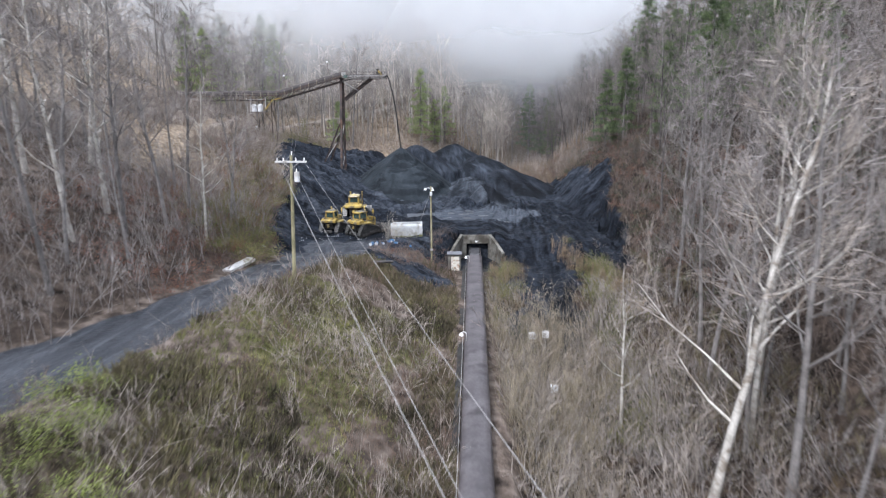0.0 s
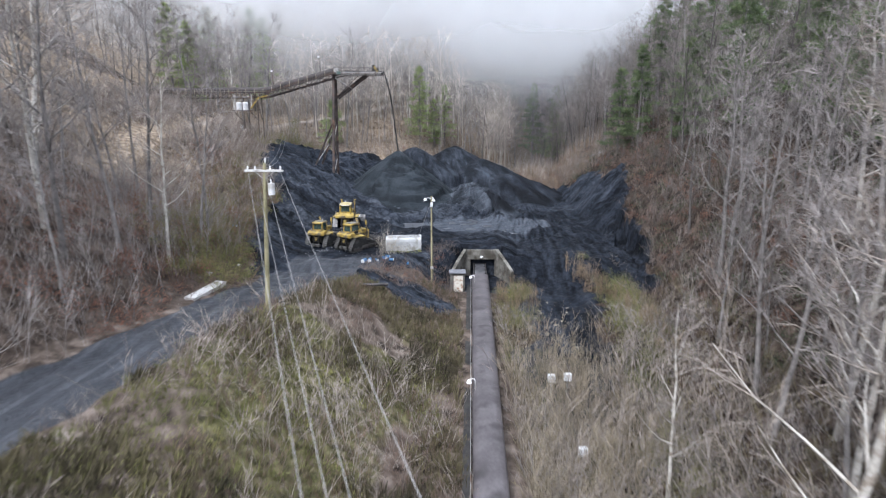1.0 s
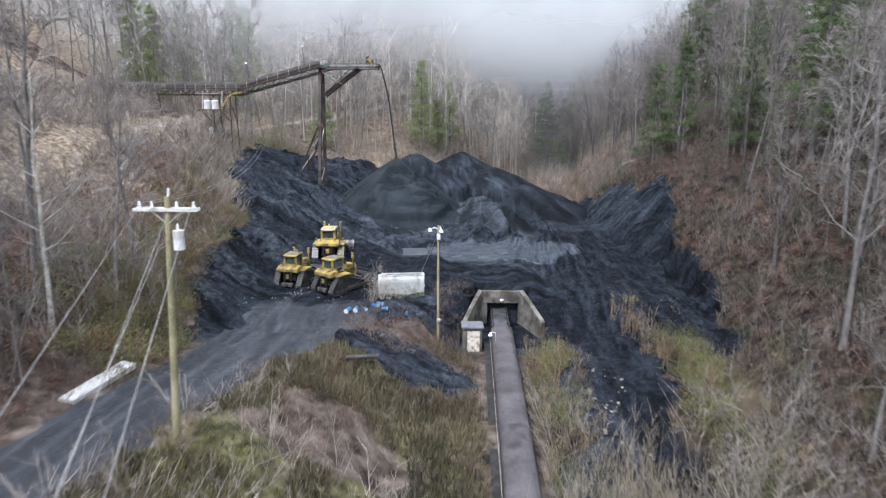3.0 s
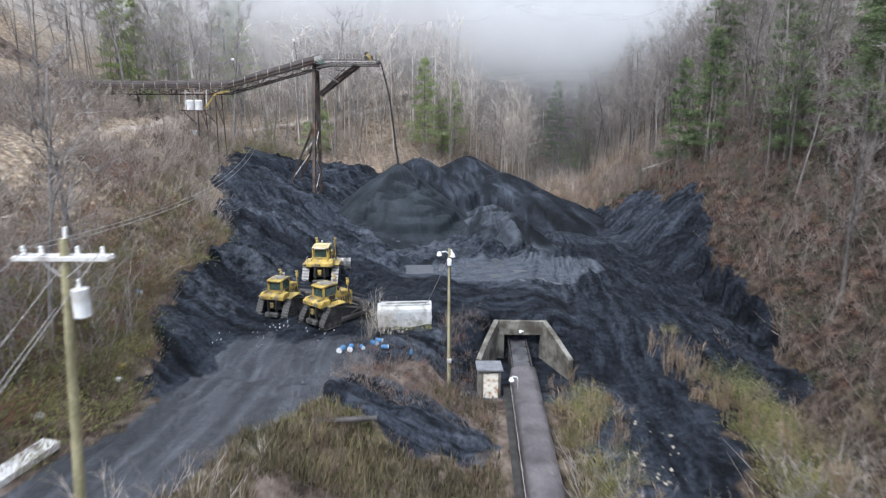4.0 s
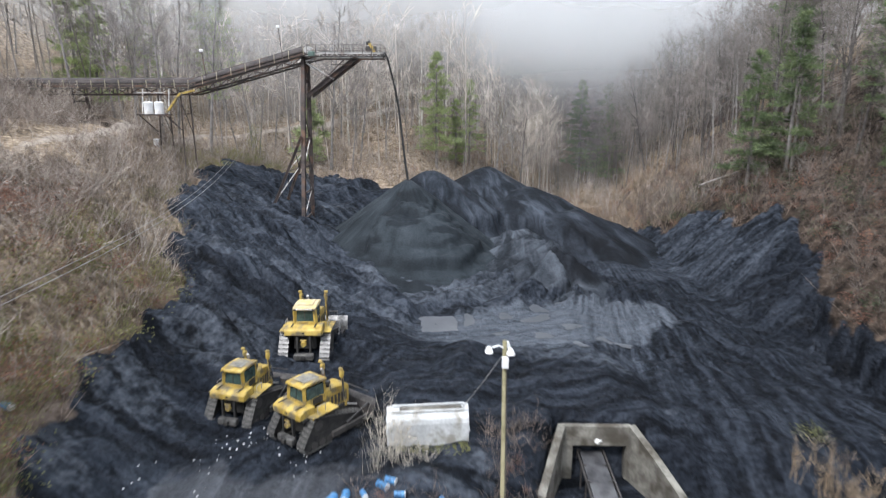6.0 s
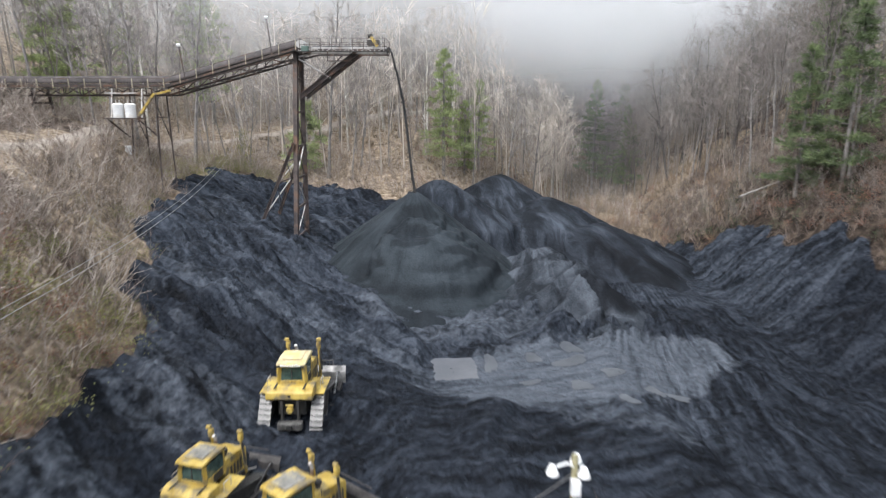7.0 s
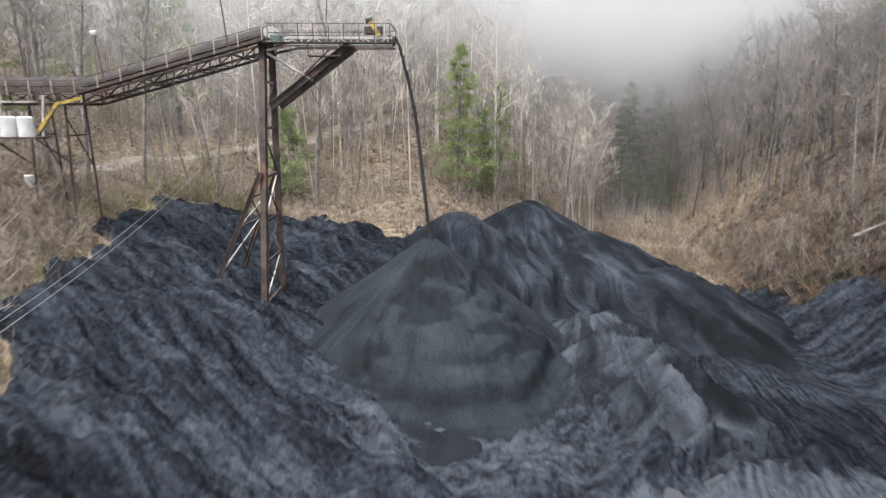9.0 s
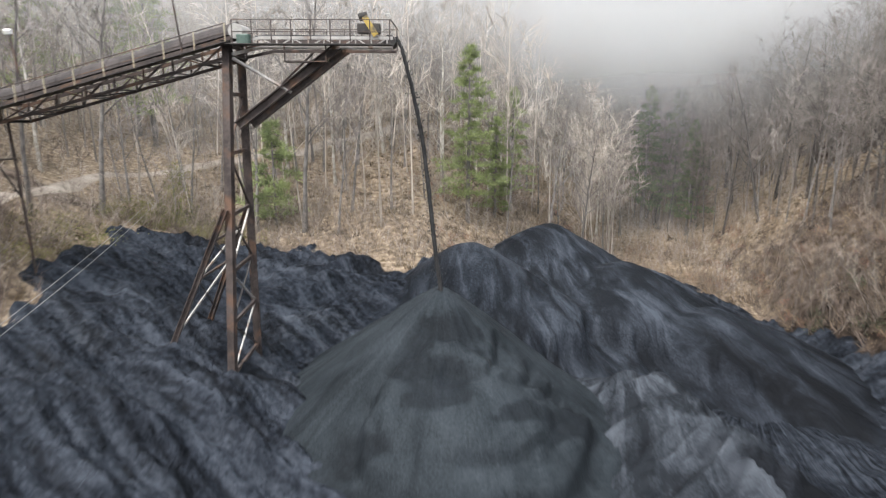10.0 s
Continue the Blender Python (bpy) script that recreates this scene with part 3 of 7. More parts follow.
xs = spaced(-40, 34, 0.24, -620, 620)
ys = spaced(60, 160, 0.24, -160, 1300, 1.06)
ground_mesh, gx, gy = sheet("ground", xs, ys, ground_z)
coal_m, road_m = coal_mask(gx, gy), road_mask(gx, gy)
grass_m = ease(1.3 - np.hypot((gx + 8.0) / 9.0, (gy - 52) / 22)) * ease((gx - road_x(gy) - 2.5) / 2) * ease(fbm(gx * 0.12, gy * 0.12, 4, 6.0) * 6 - 1.6)
tan_m = np.maximum(ease((fbm(gx * 0.06, gy * 0.06, 4, 3.3) - 0.33) * 6), ease((gy - 142) / 10) * ease((8 - gx) / 8)) * np.maximum(ease((gy - 128) / 14), ease((-22 - gx) / 6) * ease((gy - 70) / 14)) * (1 - 0.8 * ease((gx - 24) / 4) * ease((178 - gy) / 20)) + ease(1 - np.abs(gx - 23 - 0.03 * (gy - 180)) / 5.0) * ease((gy - 150) / 15)
tan_m = np.maximum(tan_m, 0.78 * ease((gy - 144) / 20) * (1 - 0.9 * ease((gx - 25) / 5)) * ease((fbm(gx * 0.09, gy * 0.09, 4, 73.0) - 0.25) * 5))
track = np.interp(gy, [60, 91, 105, 131, 139, 154, 161], [-37, -39.5, -40.5, -43.5, -45, -45.5, -43.5])
track_m = ease(1.3 - np.abs(gx - track) / 1.0) * ease((162 - gy) / 3) * ease((gy - 60) / 10) * np.interp(gy, [100, 135], [0.38, 1.0])
verge = ease(1.4 - np.abs(gx - road_x(gy) - np.interp(gy, [0, 31, 47, 60, 72], [6.2, 5.4, 4.2, 4.0, 5.0])) / 1.6) * ease((72 - gy) / 6) * ease(fbm(gx * 0.35, gy * 0.35, 4, 55.0) * 7 - 2.6)
track_m = np.maximum(track_m, 0.48 * verge)
track_b = np.interp(gx, [-45, -32, -20, -8], [160, 170, 179, 186])
track_m = np.maximum(track_m, ease(1.3 - np.abs(gy - track_b) / 1.7) * ease((gx + 46) / 3) * ease((-8 - gx) / 6))
flat = 1.15 - np.hypot((gx - 4.5) / 13.5, (gy - 105.5 - 0.38 * (gx - 3.5)) / 6.6)
pale_m = 0.74 * ease(flat * 2.0 + 1.3 * (fbm(np.arctan2(gy - 137, gx - 11) * 16, np.hypot(gx - 11, gy - 137) * 0.06, 4, 7.0) - 0.47))
pale_m = np.maximum(pale_m, 0.44 * ease((15 - gx) / 6) * ease((fbm((0.40 * gx + 0.92 * gy) * 0.34, (0.92 * gx - 0.40 * gy) * 0.09, 4, 12.0) - 0.46) * 7))
pale_m = np.maximum(pale_m, 0.50 * ease((1.15 - np.hypot((gx + 6.0) / 11, (gy - 114.5) / 6.5)) * 2))
wet_m = np.maximum(np.maximum(ease((101 - gy - 0.25 * (gx - 2)) / 6) * ease((gy - 78) / 6), 1.15 * ease((gx - 10.5) / 4) * (1 - ease((gx - 20) / 3) * ease((gy - 113) / 5)) * ease((128 - gy - 0.3 * (gx - 12)) / 8)), 0.7 * ease((-17 - gx) / 4) * ease((104 - gy) / 6)) * (0.55 + fbm(gx * 0.1, gy * 0.1, 4, 83.0))
for key, values in (("wet", np.clip(wet_m, 0, 1)), ("coal", coal_m), ("road", road_m), ("grass", grass_m), ("tan", np.clip(tan_m, 0, 1)), ("dirt", track_m), ("shaded_mould", np.maximum(np.maximum(ease((gx - 20) / 4) * ease((158 - gy) / 14), ease((gx - 5) / 2) * ease((90 - gy) / 4)), 0.52 * ease((road_x(gy) - 3 - gx) / 2) * ease((gx - road_x(gy) + 22) / 8) * ease((76 - gy) / 8))), ("pale", pale_m)):
    ground_mesh.attributes.new(key, "FLOAT", "POINT").data.foreach_set("value", np.ascontiguousarray(values, np.float32))
swirl = np.stack([np.arctan2(gy - 137, gx - 11 - 0.1 * (gy - 100)) * 30 + 0.2 * waves(gx, gy, 14.0), np.hypot(gx - 11, gy - 137) * 0.10, gx * 0.02], 1)
ground_mesh.attributes.new("flow", "FLOAT_VECTOR", "POINT").data.foreach_set("vector", np.ascontiguousarray(swirl, np.float32).ravel())
curl = np.stack([(np.hypot(gx + 8, gy - 130) + 0.8 * waves(gx, gy, 8.0)) * 0.5, np.arctan2(gy - 130, gx + 8) * 2.2, gy * 0.02], 1)
ground_mesh.attributes.new("flow_round", "FLOAT_VECTOR", "POINT").data.foreach_set("vector", np.ascontiguousarray(curl, np.float32).ravel())
ground_mesh.attributes.new("round", "FLOAT", "POINT").data.foreach_set("value", np.ascontiguousarray(np.maximum(round_mask(gx, gy), ease((100.5 - gy - 0.3 * (gx - 5)) / 3.5) * ease((gx + 9) / 3) * ease((15 - gx) / 8)), np.float32))
on_left = ease((-11 - gx + 0.15 * (gy - 100)) / 5)
down_left = np.stack([(0.40 * gx + 0.92 * gy + 1.2 * waves(gx, gy, 9.0, 5.0)) * 0.42, (0.92 * gx - 0.40 * gy) * 0.06, gy * 0.02], 1)
down_right = np.stack([(gy + 0.35 * gx) * 0.5, gx * 0.09, gy * 0.02], 1)
ground_mesh.attributes.new("flow_bank", "FLOAT_VECTOR", "POINT").data.foreach_set("vector", np.ascontiguousarray(np.where(gx[:, None] < 5, down_left, down_right), np.float32).ravel())
ground_mesh.attributes.new("bank", "FLOAT", "POINT").data.foreach_set("value", np.ascontiguousarray(np.maximum(on_left, ease((gx - 21) / 3) * ease((gy - 102) / 6)), np.float32))
ground_mesh.materials.append(ground_material())
ground = tagged(new("ground", ground_mesh), "valley ground of black coal, brown leaf litter and a grey haul road", "ground", kind="structure")


def coal_material(name, tones, bump=0.8, streaks=0.7):
    """Loose coal with streaks that run down the heap."""
    m = bpy.data.materials.new(name)
    m.use_nodes = True
    n, k = m.node_tree.nodes, m.node_tree.links
    b = n["Principled BSDF"]
    flow, co = n.new("ShaderNodeAttribute"), n.new("ShaderNodeTexCoord")
    flow.attribute_name = "flow"
    streak, grain, broad = (n.new("ShaderNodeTexNoise") for _ in range(3))
    for t, source, s, d in ((streak, flow.outputs["Vector"], 0.9, 10), (grain, co.outputs["Object"], 8.0, 9), (broad, co.outputs["Object"], 0.22, 6)):
        t.inputs["Scale"].default_value, t.inputs["Detail"].default_value = s, d
        k.new(source, t.inputs["Vector"])
    add = n.new("ShaderNodeMath")
    add.operation = "ADD"
    half = n.new("ShaderNodeMath")
    half.operation, half.inputs[1].default_value, half.inputs[2].default_value = "MULTIPLY_ADD", 0.32, -0.16
    k.new(broad.outputs["Fac"], half.inputs[0])
    fleck = n.new("ShaderNodeMath")
    fleck.operation, fleck.inputs[1].default_value, fleck.inputs[2].default_value = "MULTIPLY_ADD", 0.36, -0.18
    k.new(grain.outputs["Fac"], fleck.inputs[0])
    sum2 = n.new("ShaderNodeMath")
    sum2.operation = "ADD"
    even = n.new("ShaderNodeMath")
    even.operation, even.inputs[1].default_value = "MULTIPLY_ADD", min(streaks * 1.4, 1.0)
    even.inputs[2].default_value = 0.5 * (1 - min(streaks * 1.4, 1.0))
    k.new(streak.outputs["Fac"], even.inputs[0])
    k.new(even.outputs[0], sum2.inputs[0])
    k.new(fleck.outputs[0], sum2.inputs[1])
    k.new(sum2.outputs[0], add.inputs[0])
    k.new(half.outputs[0], add.inputs[1])
    streak.inputs["Distortion"].default_value, streak.inputs["Roughness"].default_value = 0.7, 0.65
    r = n.new("ShaderNodeValToRGB")
    r.color_ramp.elements.new(0.5)
    for e, p, c in zip(r.color_ramp.elements, (0.42, 0.53, 0.67), tones):
        e.position, e.color = p, (*c, 1)
    k.new(add.outputs[0], r.inputs["Fac"])
    # the attribute darkens the coal: shade under scarps and in hollows, put into colour
    shade_and_raw, shaded_coal = n.new("ShaderNodeAttribute"), n.new("ShaderNodeMix")
    shade_and_raw.attribute_name, shaded_coal.data_type, shaded_coal.blend_type = "shade_and_raw", "RGBA", "MULTIPLY"
    shaded_coal.inputs["B"].default_value = (0.34, 0.35, 0.38, 1)
    k.new(shade_and_raw.outputs["Fac"], shaded_coal.inputs["Factor"])
    k.new(r.outputs["Color"], shaded_coal.inputs["A"])
    k.new(shaded_coal.outputs["Result"], b.inputs["Base Color"])
    b.inputs["Roughness"].default_value, b.inputs["Specular IOR Level"].default_value = 0.75, 0.14
    b1, b2 = n.new("ShaderNodeBump"), n.new("ShaderNodeBump")
    b1.inputs["Strength"].default_value, b1.inputs["Distance"].default_value = bump * streaks, 0.4
    b2.inputs["Strength"].default_value, b2.inputs["Distance"].default_value = bump, 0.06
    k.new(streak.outputs["Fac"], b1.inputs["Height"])
    k.new(grain.outputs["Fac"], b2.inputs["Height"])
    k.new(b1.outputs["Normal"], b2.inputs["Normal"])
    crag, b3 = n.new("ShaderNodeTexNoise"), n.new("ShaderNodeBump")
    crag.noise_type = "RIDGED_MULTIFRACTAL"
    crag.inputs["Scale"].default_value, crag.inputs["Detail"].default_value = 0.55, 5
    k.new(co.outputs["Object"], crag.inputs["Vector"])
    b3.inputs["Strength"].default_value, b3.inputs["Distance"].default_value = bump * 0.6, 0.3
    k.new(crag.outputs["Fac"], b3.inputs["Height"])
    k.new(b2.outputs["Normal"], b3.inputs["Normal"])
    k.new(b3.outputs["Normal"], b.inputs["Normal"])
    return m


COAL = coal_material("loose_coal", ((0.0064, 0.0081, 0.0112), (0.0195, 0.0240, 0.0320), (0.054, 0.0640, 0.0810)), 1.0)
FRESH_COAL = coal_material("fresh_coal", ((0.0130, 0.0170, 0.0208), (0.0245, 0.0310, 0.0370), (0.041, 0.0500, 0.0595)), 1.0, 0.3)
GREY_COAL = coal_material("weathered_coal", ((0.011, 0.0135, 0.0175), (0.032, 0.0378, 0.0470), (0.066, 0.0750, 0.0895)), 0.9)


def heap(name, height, bounds, centre, label, coal, step=0.23, spokes=5.0, seed=1.0):
    """A coal heap: the part of the height field that stands out of the ground. Streaks run down from the centre."""
    x0, x1, y0, y1 = bounds
    gx, gy = np.meshgrid(np.arange(x0, x1, step), np.arange(y0, y1, step))
    z, shade_and_raw = height(gx, gy)
    keep = z > ground_z(gx, gy) - 0.6
    index = -np.ones(gx.shape, int)
    index[keep] = np.arange(keep.sum())
    q = np.stack([index[:-1, :-1], index[:-1, 1:], index[1:, 1:], index[1:, :-1]], -1).reshape(-1, 4)
    q = q[(q >= 0).all(1)]
    me = mesh_of(name, np.stack([gx[keep], gy[keep], z[keep]], 1), q)
    me.polygons.foreach_set("use_smooth", np.ones(len(me.polygons), bool))
    gx, gy = gx[keep], gy[keep]
    cx, cy = centre
    swirl = np.stack([np.arctan2(gy - cy, gx - cx) * spokes + 0.3 * waves(gx, gy, 4.0, seed), np.hypot(gx - cx, gy - cy) * 0.2, z[keep] * 0.15 + seed], 1)
    me.attributes.new("flow", "FLOAT_VECTOR", "POINT").data.foreach_set("vector", np.ascontiguousarray(swirl, np.float32).ravel())
    me.attributes.new("shade_and_raw", "FLOAT", "POINT").data.foreach_set("value", np.ascontiguousarray(np.clip(shade_and_raw[keep], 0, 1), np.float32))
    me.materials.append(coal)
    return tagged(new(name, me), label, "coal pile", kind="stuff")


def fresh_cone(x, y):
    """A cone at the angle of repose; its front has slumped in a tongue with scarps across it."""
    dx, dy = x + 9.6, y - 127.3
    r, a = np.hypot(dx, dy), np.degrees(np.arctan2(dy, dx))
    steep = 0.77 + 0.06 * np.cos(np.radians(a - 10))
    z = 11.35 - steep * (np.sqrt(r * r + 0.35) - 0.2) + 0.22 * np.maximum(r - 10.4, 0)
    z = z + 0.07 * r * (fbm(a * 0.045, r * 0.05, 3, 1.7) - 0.47) + 0.012 * r * (fbm(a * 0.2, r * 0.12, 3, 3.3) - 0.47)
    # ribs down the two flanks
    z = z + 0.028 * r * np.exp(-((a + 148 + 3 * np.sin(r * 0.5)) / 6) ** 2) + 0.03 * r * np.exp(-((a - 6) / 8) ** 2) - 0.03 * r * np.exp(-((a + 134) / 5) ** 2)
    wob = fbm(a * 0.06, r * 0.2, 4, 6.1) - 0.47
    lo, hi = np.interp(r, [3.5, 5, 8, 11, 14], [-112, -127, -121, -109, -100]), np.interp(r, [2.5, 5, 8, 10, 13], [-62, -48, -30, -17, -12])
    side = np.minimum(a - lo, hi - a) * np.radians(1) * r + 1.5 * wob
    tip = np.interp(a, [-112, -101, -85, -70, -56, -38, -19], [9.9, 11.2, 11.9, 11.0, 11.3, 10.4, 9.6]) + 1.6 * wob
    tongue = ease(side / 0.55) * ease((r - np.interp(a, [-127, -100, -75, -50], [4.6, 3.2, 2.9, 4.6])) / 0.5)
    z = z + tongue * (0.15 + 0.75 * ease((r - 3) / 6)) * ease((tip - r) / 0.45) + 0.3 * tongue * ease((r - 4) / 3) * ease((tip - 2.2 + 2.0 * wob - r) / 0.35)
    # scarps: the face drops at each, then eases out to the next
    front, shade_and_raw = ease((np.minimum(a + 132, -8 - a)) / 14), 0 * r
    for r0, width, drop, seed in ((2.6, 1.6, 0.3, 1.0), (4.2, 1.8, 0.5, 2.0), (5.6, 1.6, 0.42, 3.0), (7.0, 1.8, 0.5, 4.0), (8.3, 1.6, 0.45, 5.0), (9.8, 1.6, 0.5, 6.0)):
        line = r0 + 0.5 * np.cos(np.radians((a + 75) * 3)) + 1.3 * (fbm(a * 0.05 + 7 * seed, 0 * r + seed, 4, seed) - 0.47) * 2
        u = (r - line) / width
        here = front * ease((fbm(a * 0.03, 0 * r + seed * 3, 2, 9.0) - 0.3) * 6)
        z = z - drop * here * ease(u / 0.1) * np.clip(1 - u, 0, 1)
        # shade below each scarp, painted in along with darker raw coal
        shade_and_raw = np.maximum(shade_and_raw, here * np.exp(-((u - 0.06) / 0.13) ** 2) * (0.1 + drop))
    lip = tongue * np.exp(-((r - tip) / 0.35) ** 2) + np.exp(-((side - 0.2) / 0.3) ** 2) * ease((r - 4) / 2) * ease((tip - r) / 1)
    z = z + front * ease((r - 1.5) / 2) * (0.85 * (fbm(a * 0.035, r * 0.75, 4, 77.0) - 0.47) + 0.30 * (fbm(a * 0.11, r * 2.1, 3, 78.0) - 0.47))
    # hollows of the relief just above get their shade as colour
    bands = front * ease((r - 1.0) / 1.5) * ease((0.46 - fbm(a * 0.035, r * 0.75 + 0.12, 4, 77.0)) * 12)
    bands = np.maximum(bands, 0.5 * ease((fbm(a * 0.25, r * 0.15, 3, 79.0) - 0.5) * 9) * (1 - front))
    return z + 0.30 * (fbm(x * 0.9, y * 0.9, 5, 2.0) - 0.47), np.maximum(np.maximum(shade_and_raw, 0.45 * lip), 0.75 * bands)


def back_ridge(x, y):
    """Cones run together into a ridge that trails off in a long fluted apron, cut by a scarp low on its face."""
    z = np.full(np.shape(x), -9.0)
    for k, (cx, cy, top, slope) in enumerate([(1.0, 154, 10.3, 0.64), (-7.5, 142, 10.9, 0.70), (7.2, 147.5, 7.9, 0.54), (12.8, 140.5, 5.3, 0.46), (15.8, 134, 2.5, 0.44)]):
        a, r = np.arctan2(y - cy, x - cx), np.hypot(x - cx, y - cy)
        flute = ease((r - 1.0) / 6) * (0.55 * (fbm(a * 4.0 + 9 * k, r * 0.05, 3, 4.1 + k) - 0.45) + 0.4 * (fbm(a * 13, r * 0.05, 3, k) - 0.4))
        z = soft_max(top - slope * (np.sqrt(r * r + 2.5) - 1.1) * (1 + 0.30 * flute), z, 0.5)
    a, r = np.arctan2(y - 150, x - 3), np.hypot(x - 3, y - 150)
    z = z + ease((x - 2) / 6) * ease((r - 5) / 6) * 2.6 * (0.16 - np.abs(fbm(a * 8, r * 0.03, 3, 61.0) - 0.47))
    level = 4.7 - 0.16 * (x - 2) + 1.5 * (fbm(x * 0.16, y * 0.16, 3, 19.0) - 0.47)
    under = level - z
    z = z - 1.5 * ease(under / 0.4) * ease((5.0 - under) / 4.6) * ease((x + 7) / 4) * ease((17 - x) / 5)
    # low right flank darkened in colour, as the side away from the light
    dark_coal = 0.62 * ease((x - 6) / 6) * ease((6.0 - z) / 3) * (0.6 + 0.8 * fbm(a * 7, r * 0.04, 3, 33.0))
    # painted shade along the foot of the scarp
    return z + 0.34 * (fbm(x * 0.5, y * 0.5, 5, 7.1) - 0.47), np.maximum(dark_coal, 0.4 * ease(under / 0.2) * ease((1.3 - under) / 0.8) * ease((x + 7) / 4) * ease((17 - x) / 5))


def grey_mound(x, y):
    """A windrow pushed up by the bulldozers, with a steep scooped end and a broken near side."""
    crest = [(-0.5, 132.5, 2.0), (2.0, 130.5, 3.2), (4.6, 129.5, 4.3), (6.0, 124.5, 4.3), (7.6, 120.0, 4.3), (10.2, 119.4, 2.6), (13.0, 118.8, 0.7)]
    z = np.full(np.shape(x), -9.0)
    for (ax, ay, az), (bx, by, bz) in zip(crest, crest[1:]):
        ux, uy = bx - ax, by - ay
        t = np.clip(((x - ax) * ux + (y - ay) * uy) / (ux * ux + uy * uy), 0, 1)
        px, py = x - ax - t * ux, y - ay - t * uy
        d = np.hypot(px, py)
        near_side = ease((-px * 0.9 - py * 0.45) / np.maximum(d, 0.3) + 0.4)
        scoop = ease((bx - 7.0) / 2.0) * ease((-py) / np.maximum(d, 0.3) * 2)
        slope = 0.62 - 0.30 * near_side + 0.75 * scoop + 0.3 * ease(px / np.maximum(d, 0.3))
        z = soft_max(az + (bz - az) * t - slope * (np.sqrt(d * d + 0.2) - 0.3), z, 0.35)
    # the scooped end
    cut = 0.5 + 2.2 * np.maximum(y - 118.4 + 0.15 * (x - 10) - 1.2 * (fbm(x * 0.4, y * 0.2, 3, 5.0) - 0.47), 0)
    inside = ease((x - 6.4 - 0.3 * np.maximum(120 - y, 0)) / 0.6) * ease((14.5 - x) / 2)
    z = z * (1 - inside) + np.minimum(z, cut) * inside
    broken = ease((10.5 - x) / 2.5) * ease((133 - y) / 3)
    u, v = x * 0.80 + y * 0.60, y * 0.80 - x * 0.60
    rib = np.abs(fbm(u * 0.26, v * 0.7, 3, 23.0) - 0.42) * 1.1
    # dark raw coal in the scoop; troughs between ribs get shade as colour
    shade_and_raw = inside * ease((z - 0.8) / 0.4) * ease((121.5 - y) / 1.0) + 0.7 * broken * ease((rib - 0.12) / 0.08)
    return z + broken * (0.45 - 2.9 * rib) * 1.25 + 0.35 * broken * (0.3 - 2 * np.abs(fbm(x * 0.5, y * 0.6, 2, 29.0) - 0.36)) + 0.25 * (fbm(x * 0.8, y * 0.8, 4, 8.0) - 0.47), shade_and_raw


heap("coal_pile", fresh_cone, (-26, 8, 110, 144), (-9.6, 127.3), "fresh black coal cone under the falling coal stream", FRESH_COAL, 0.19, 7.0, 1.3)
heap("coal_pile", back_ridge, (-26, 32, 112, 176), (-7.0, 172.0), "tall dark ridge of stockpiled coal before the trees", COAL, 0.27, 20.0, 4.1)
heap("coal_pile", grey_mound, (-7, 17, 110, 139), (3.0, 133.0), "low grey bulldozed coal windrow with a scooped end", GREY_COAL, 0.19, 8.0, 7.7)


# ---- tools for building things ----
def part(name, bm, material, parent, label=""):
    """Links a bmesh as one mesh object under a thing or a part."""
    me = bpy.data.meshes.new(name)
    bmesh.ops.recalc_face_normals(bm, faces=bm.faces)
    bm.to_mesh(me)
    bm.free()
    me.materials.append(material)
    ob = new(name, me)
    ob.parent = parent
    if label:
        tagged(ob, label)
    return ob


def thing(name, m, label, category, group=""):
    ob = new(name)
    ob.matrix_basis = m
    ob.empty_display_size = 0.3
    return tagged(ob, label, category, group)


def box(bm, centre, size, turn=(0, 0, 0), bevel=0.0):
    made = bmesh.ops.create_cube(bm, size=1.0, matrix=pose(*centre, *turn) @ Matrix.Diagonal((*size, 1)))
    if bevel:
        edges = {e for v in made["verts"] for e in v.link_edges}
        bmesh.ops.bevel(bm, geom=list(edges), offset=bevel, segments=2, affect="EDGES", profile=0.5)
    return bm


def rod(bm, a, b, r0, r1=None, sides=8):
    """A round bar from a to b."""
    a, b = Vector(a), Vector(b)
    d = b - a
    m = Matrix.Translation((a + b) / 2) @ d.to_track_quat("Z", "Y").to_matrix().to_4x4()
    bmesh.ops.create_cone(bm, cap_ends=True, segments=sides, radius1=r0, radius2=r0 if r1 is None else r1, depth=d.length, matrix=m)
    return bm


def beam(bm, a, b, w, h=None):
    """A square bar from a to b; h is its size in the upright plane."""
    a, b = Vector(a), Vector(b)
    d = b - a
    y = d.normalized()
    x = y.cross(Vector((0, 0, 1)))
    x = x.normalized() if x.length > 1e-4 else Vector((1, 0, 0))
    z = x.cross(y)
    m = Matrix((x, y, z)).transposed().to_4x4()
    bmesh.ops.create_cube(bm, size=1.0, matrix=Matrix.Translation((a + b) / 2) @ m @ Matrix.Diagonal((w, d.length, h or w, 1)))
    return bm


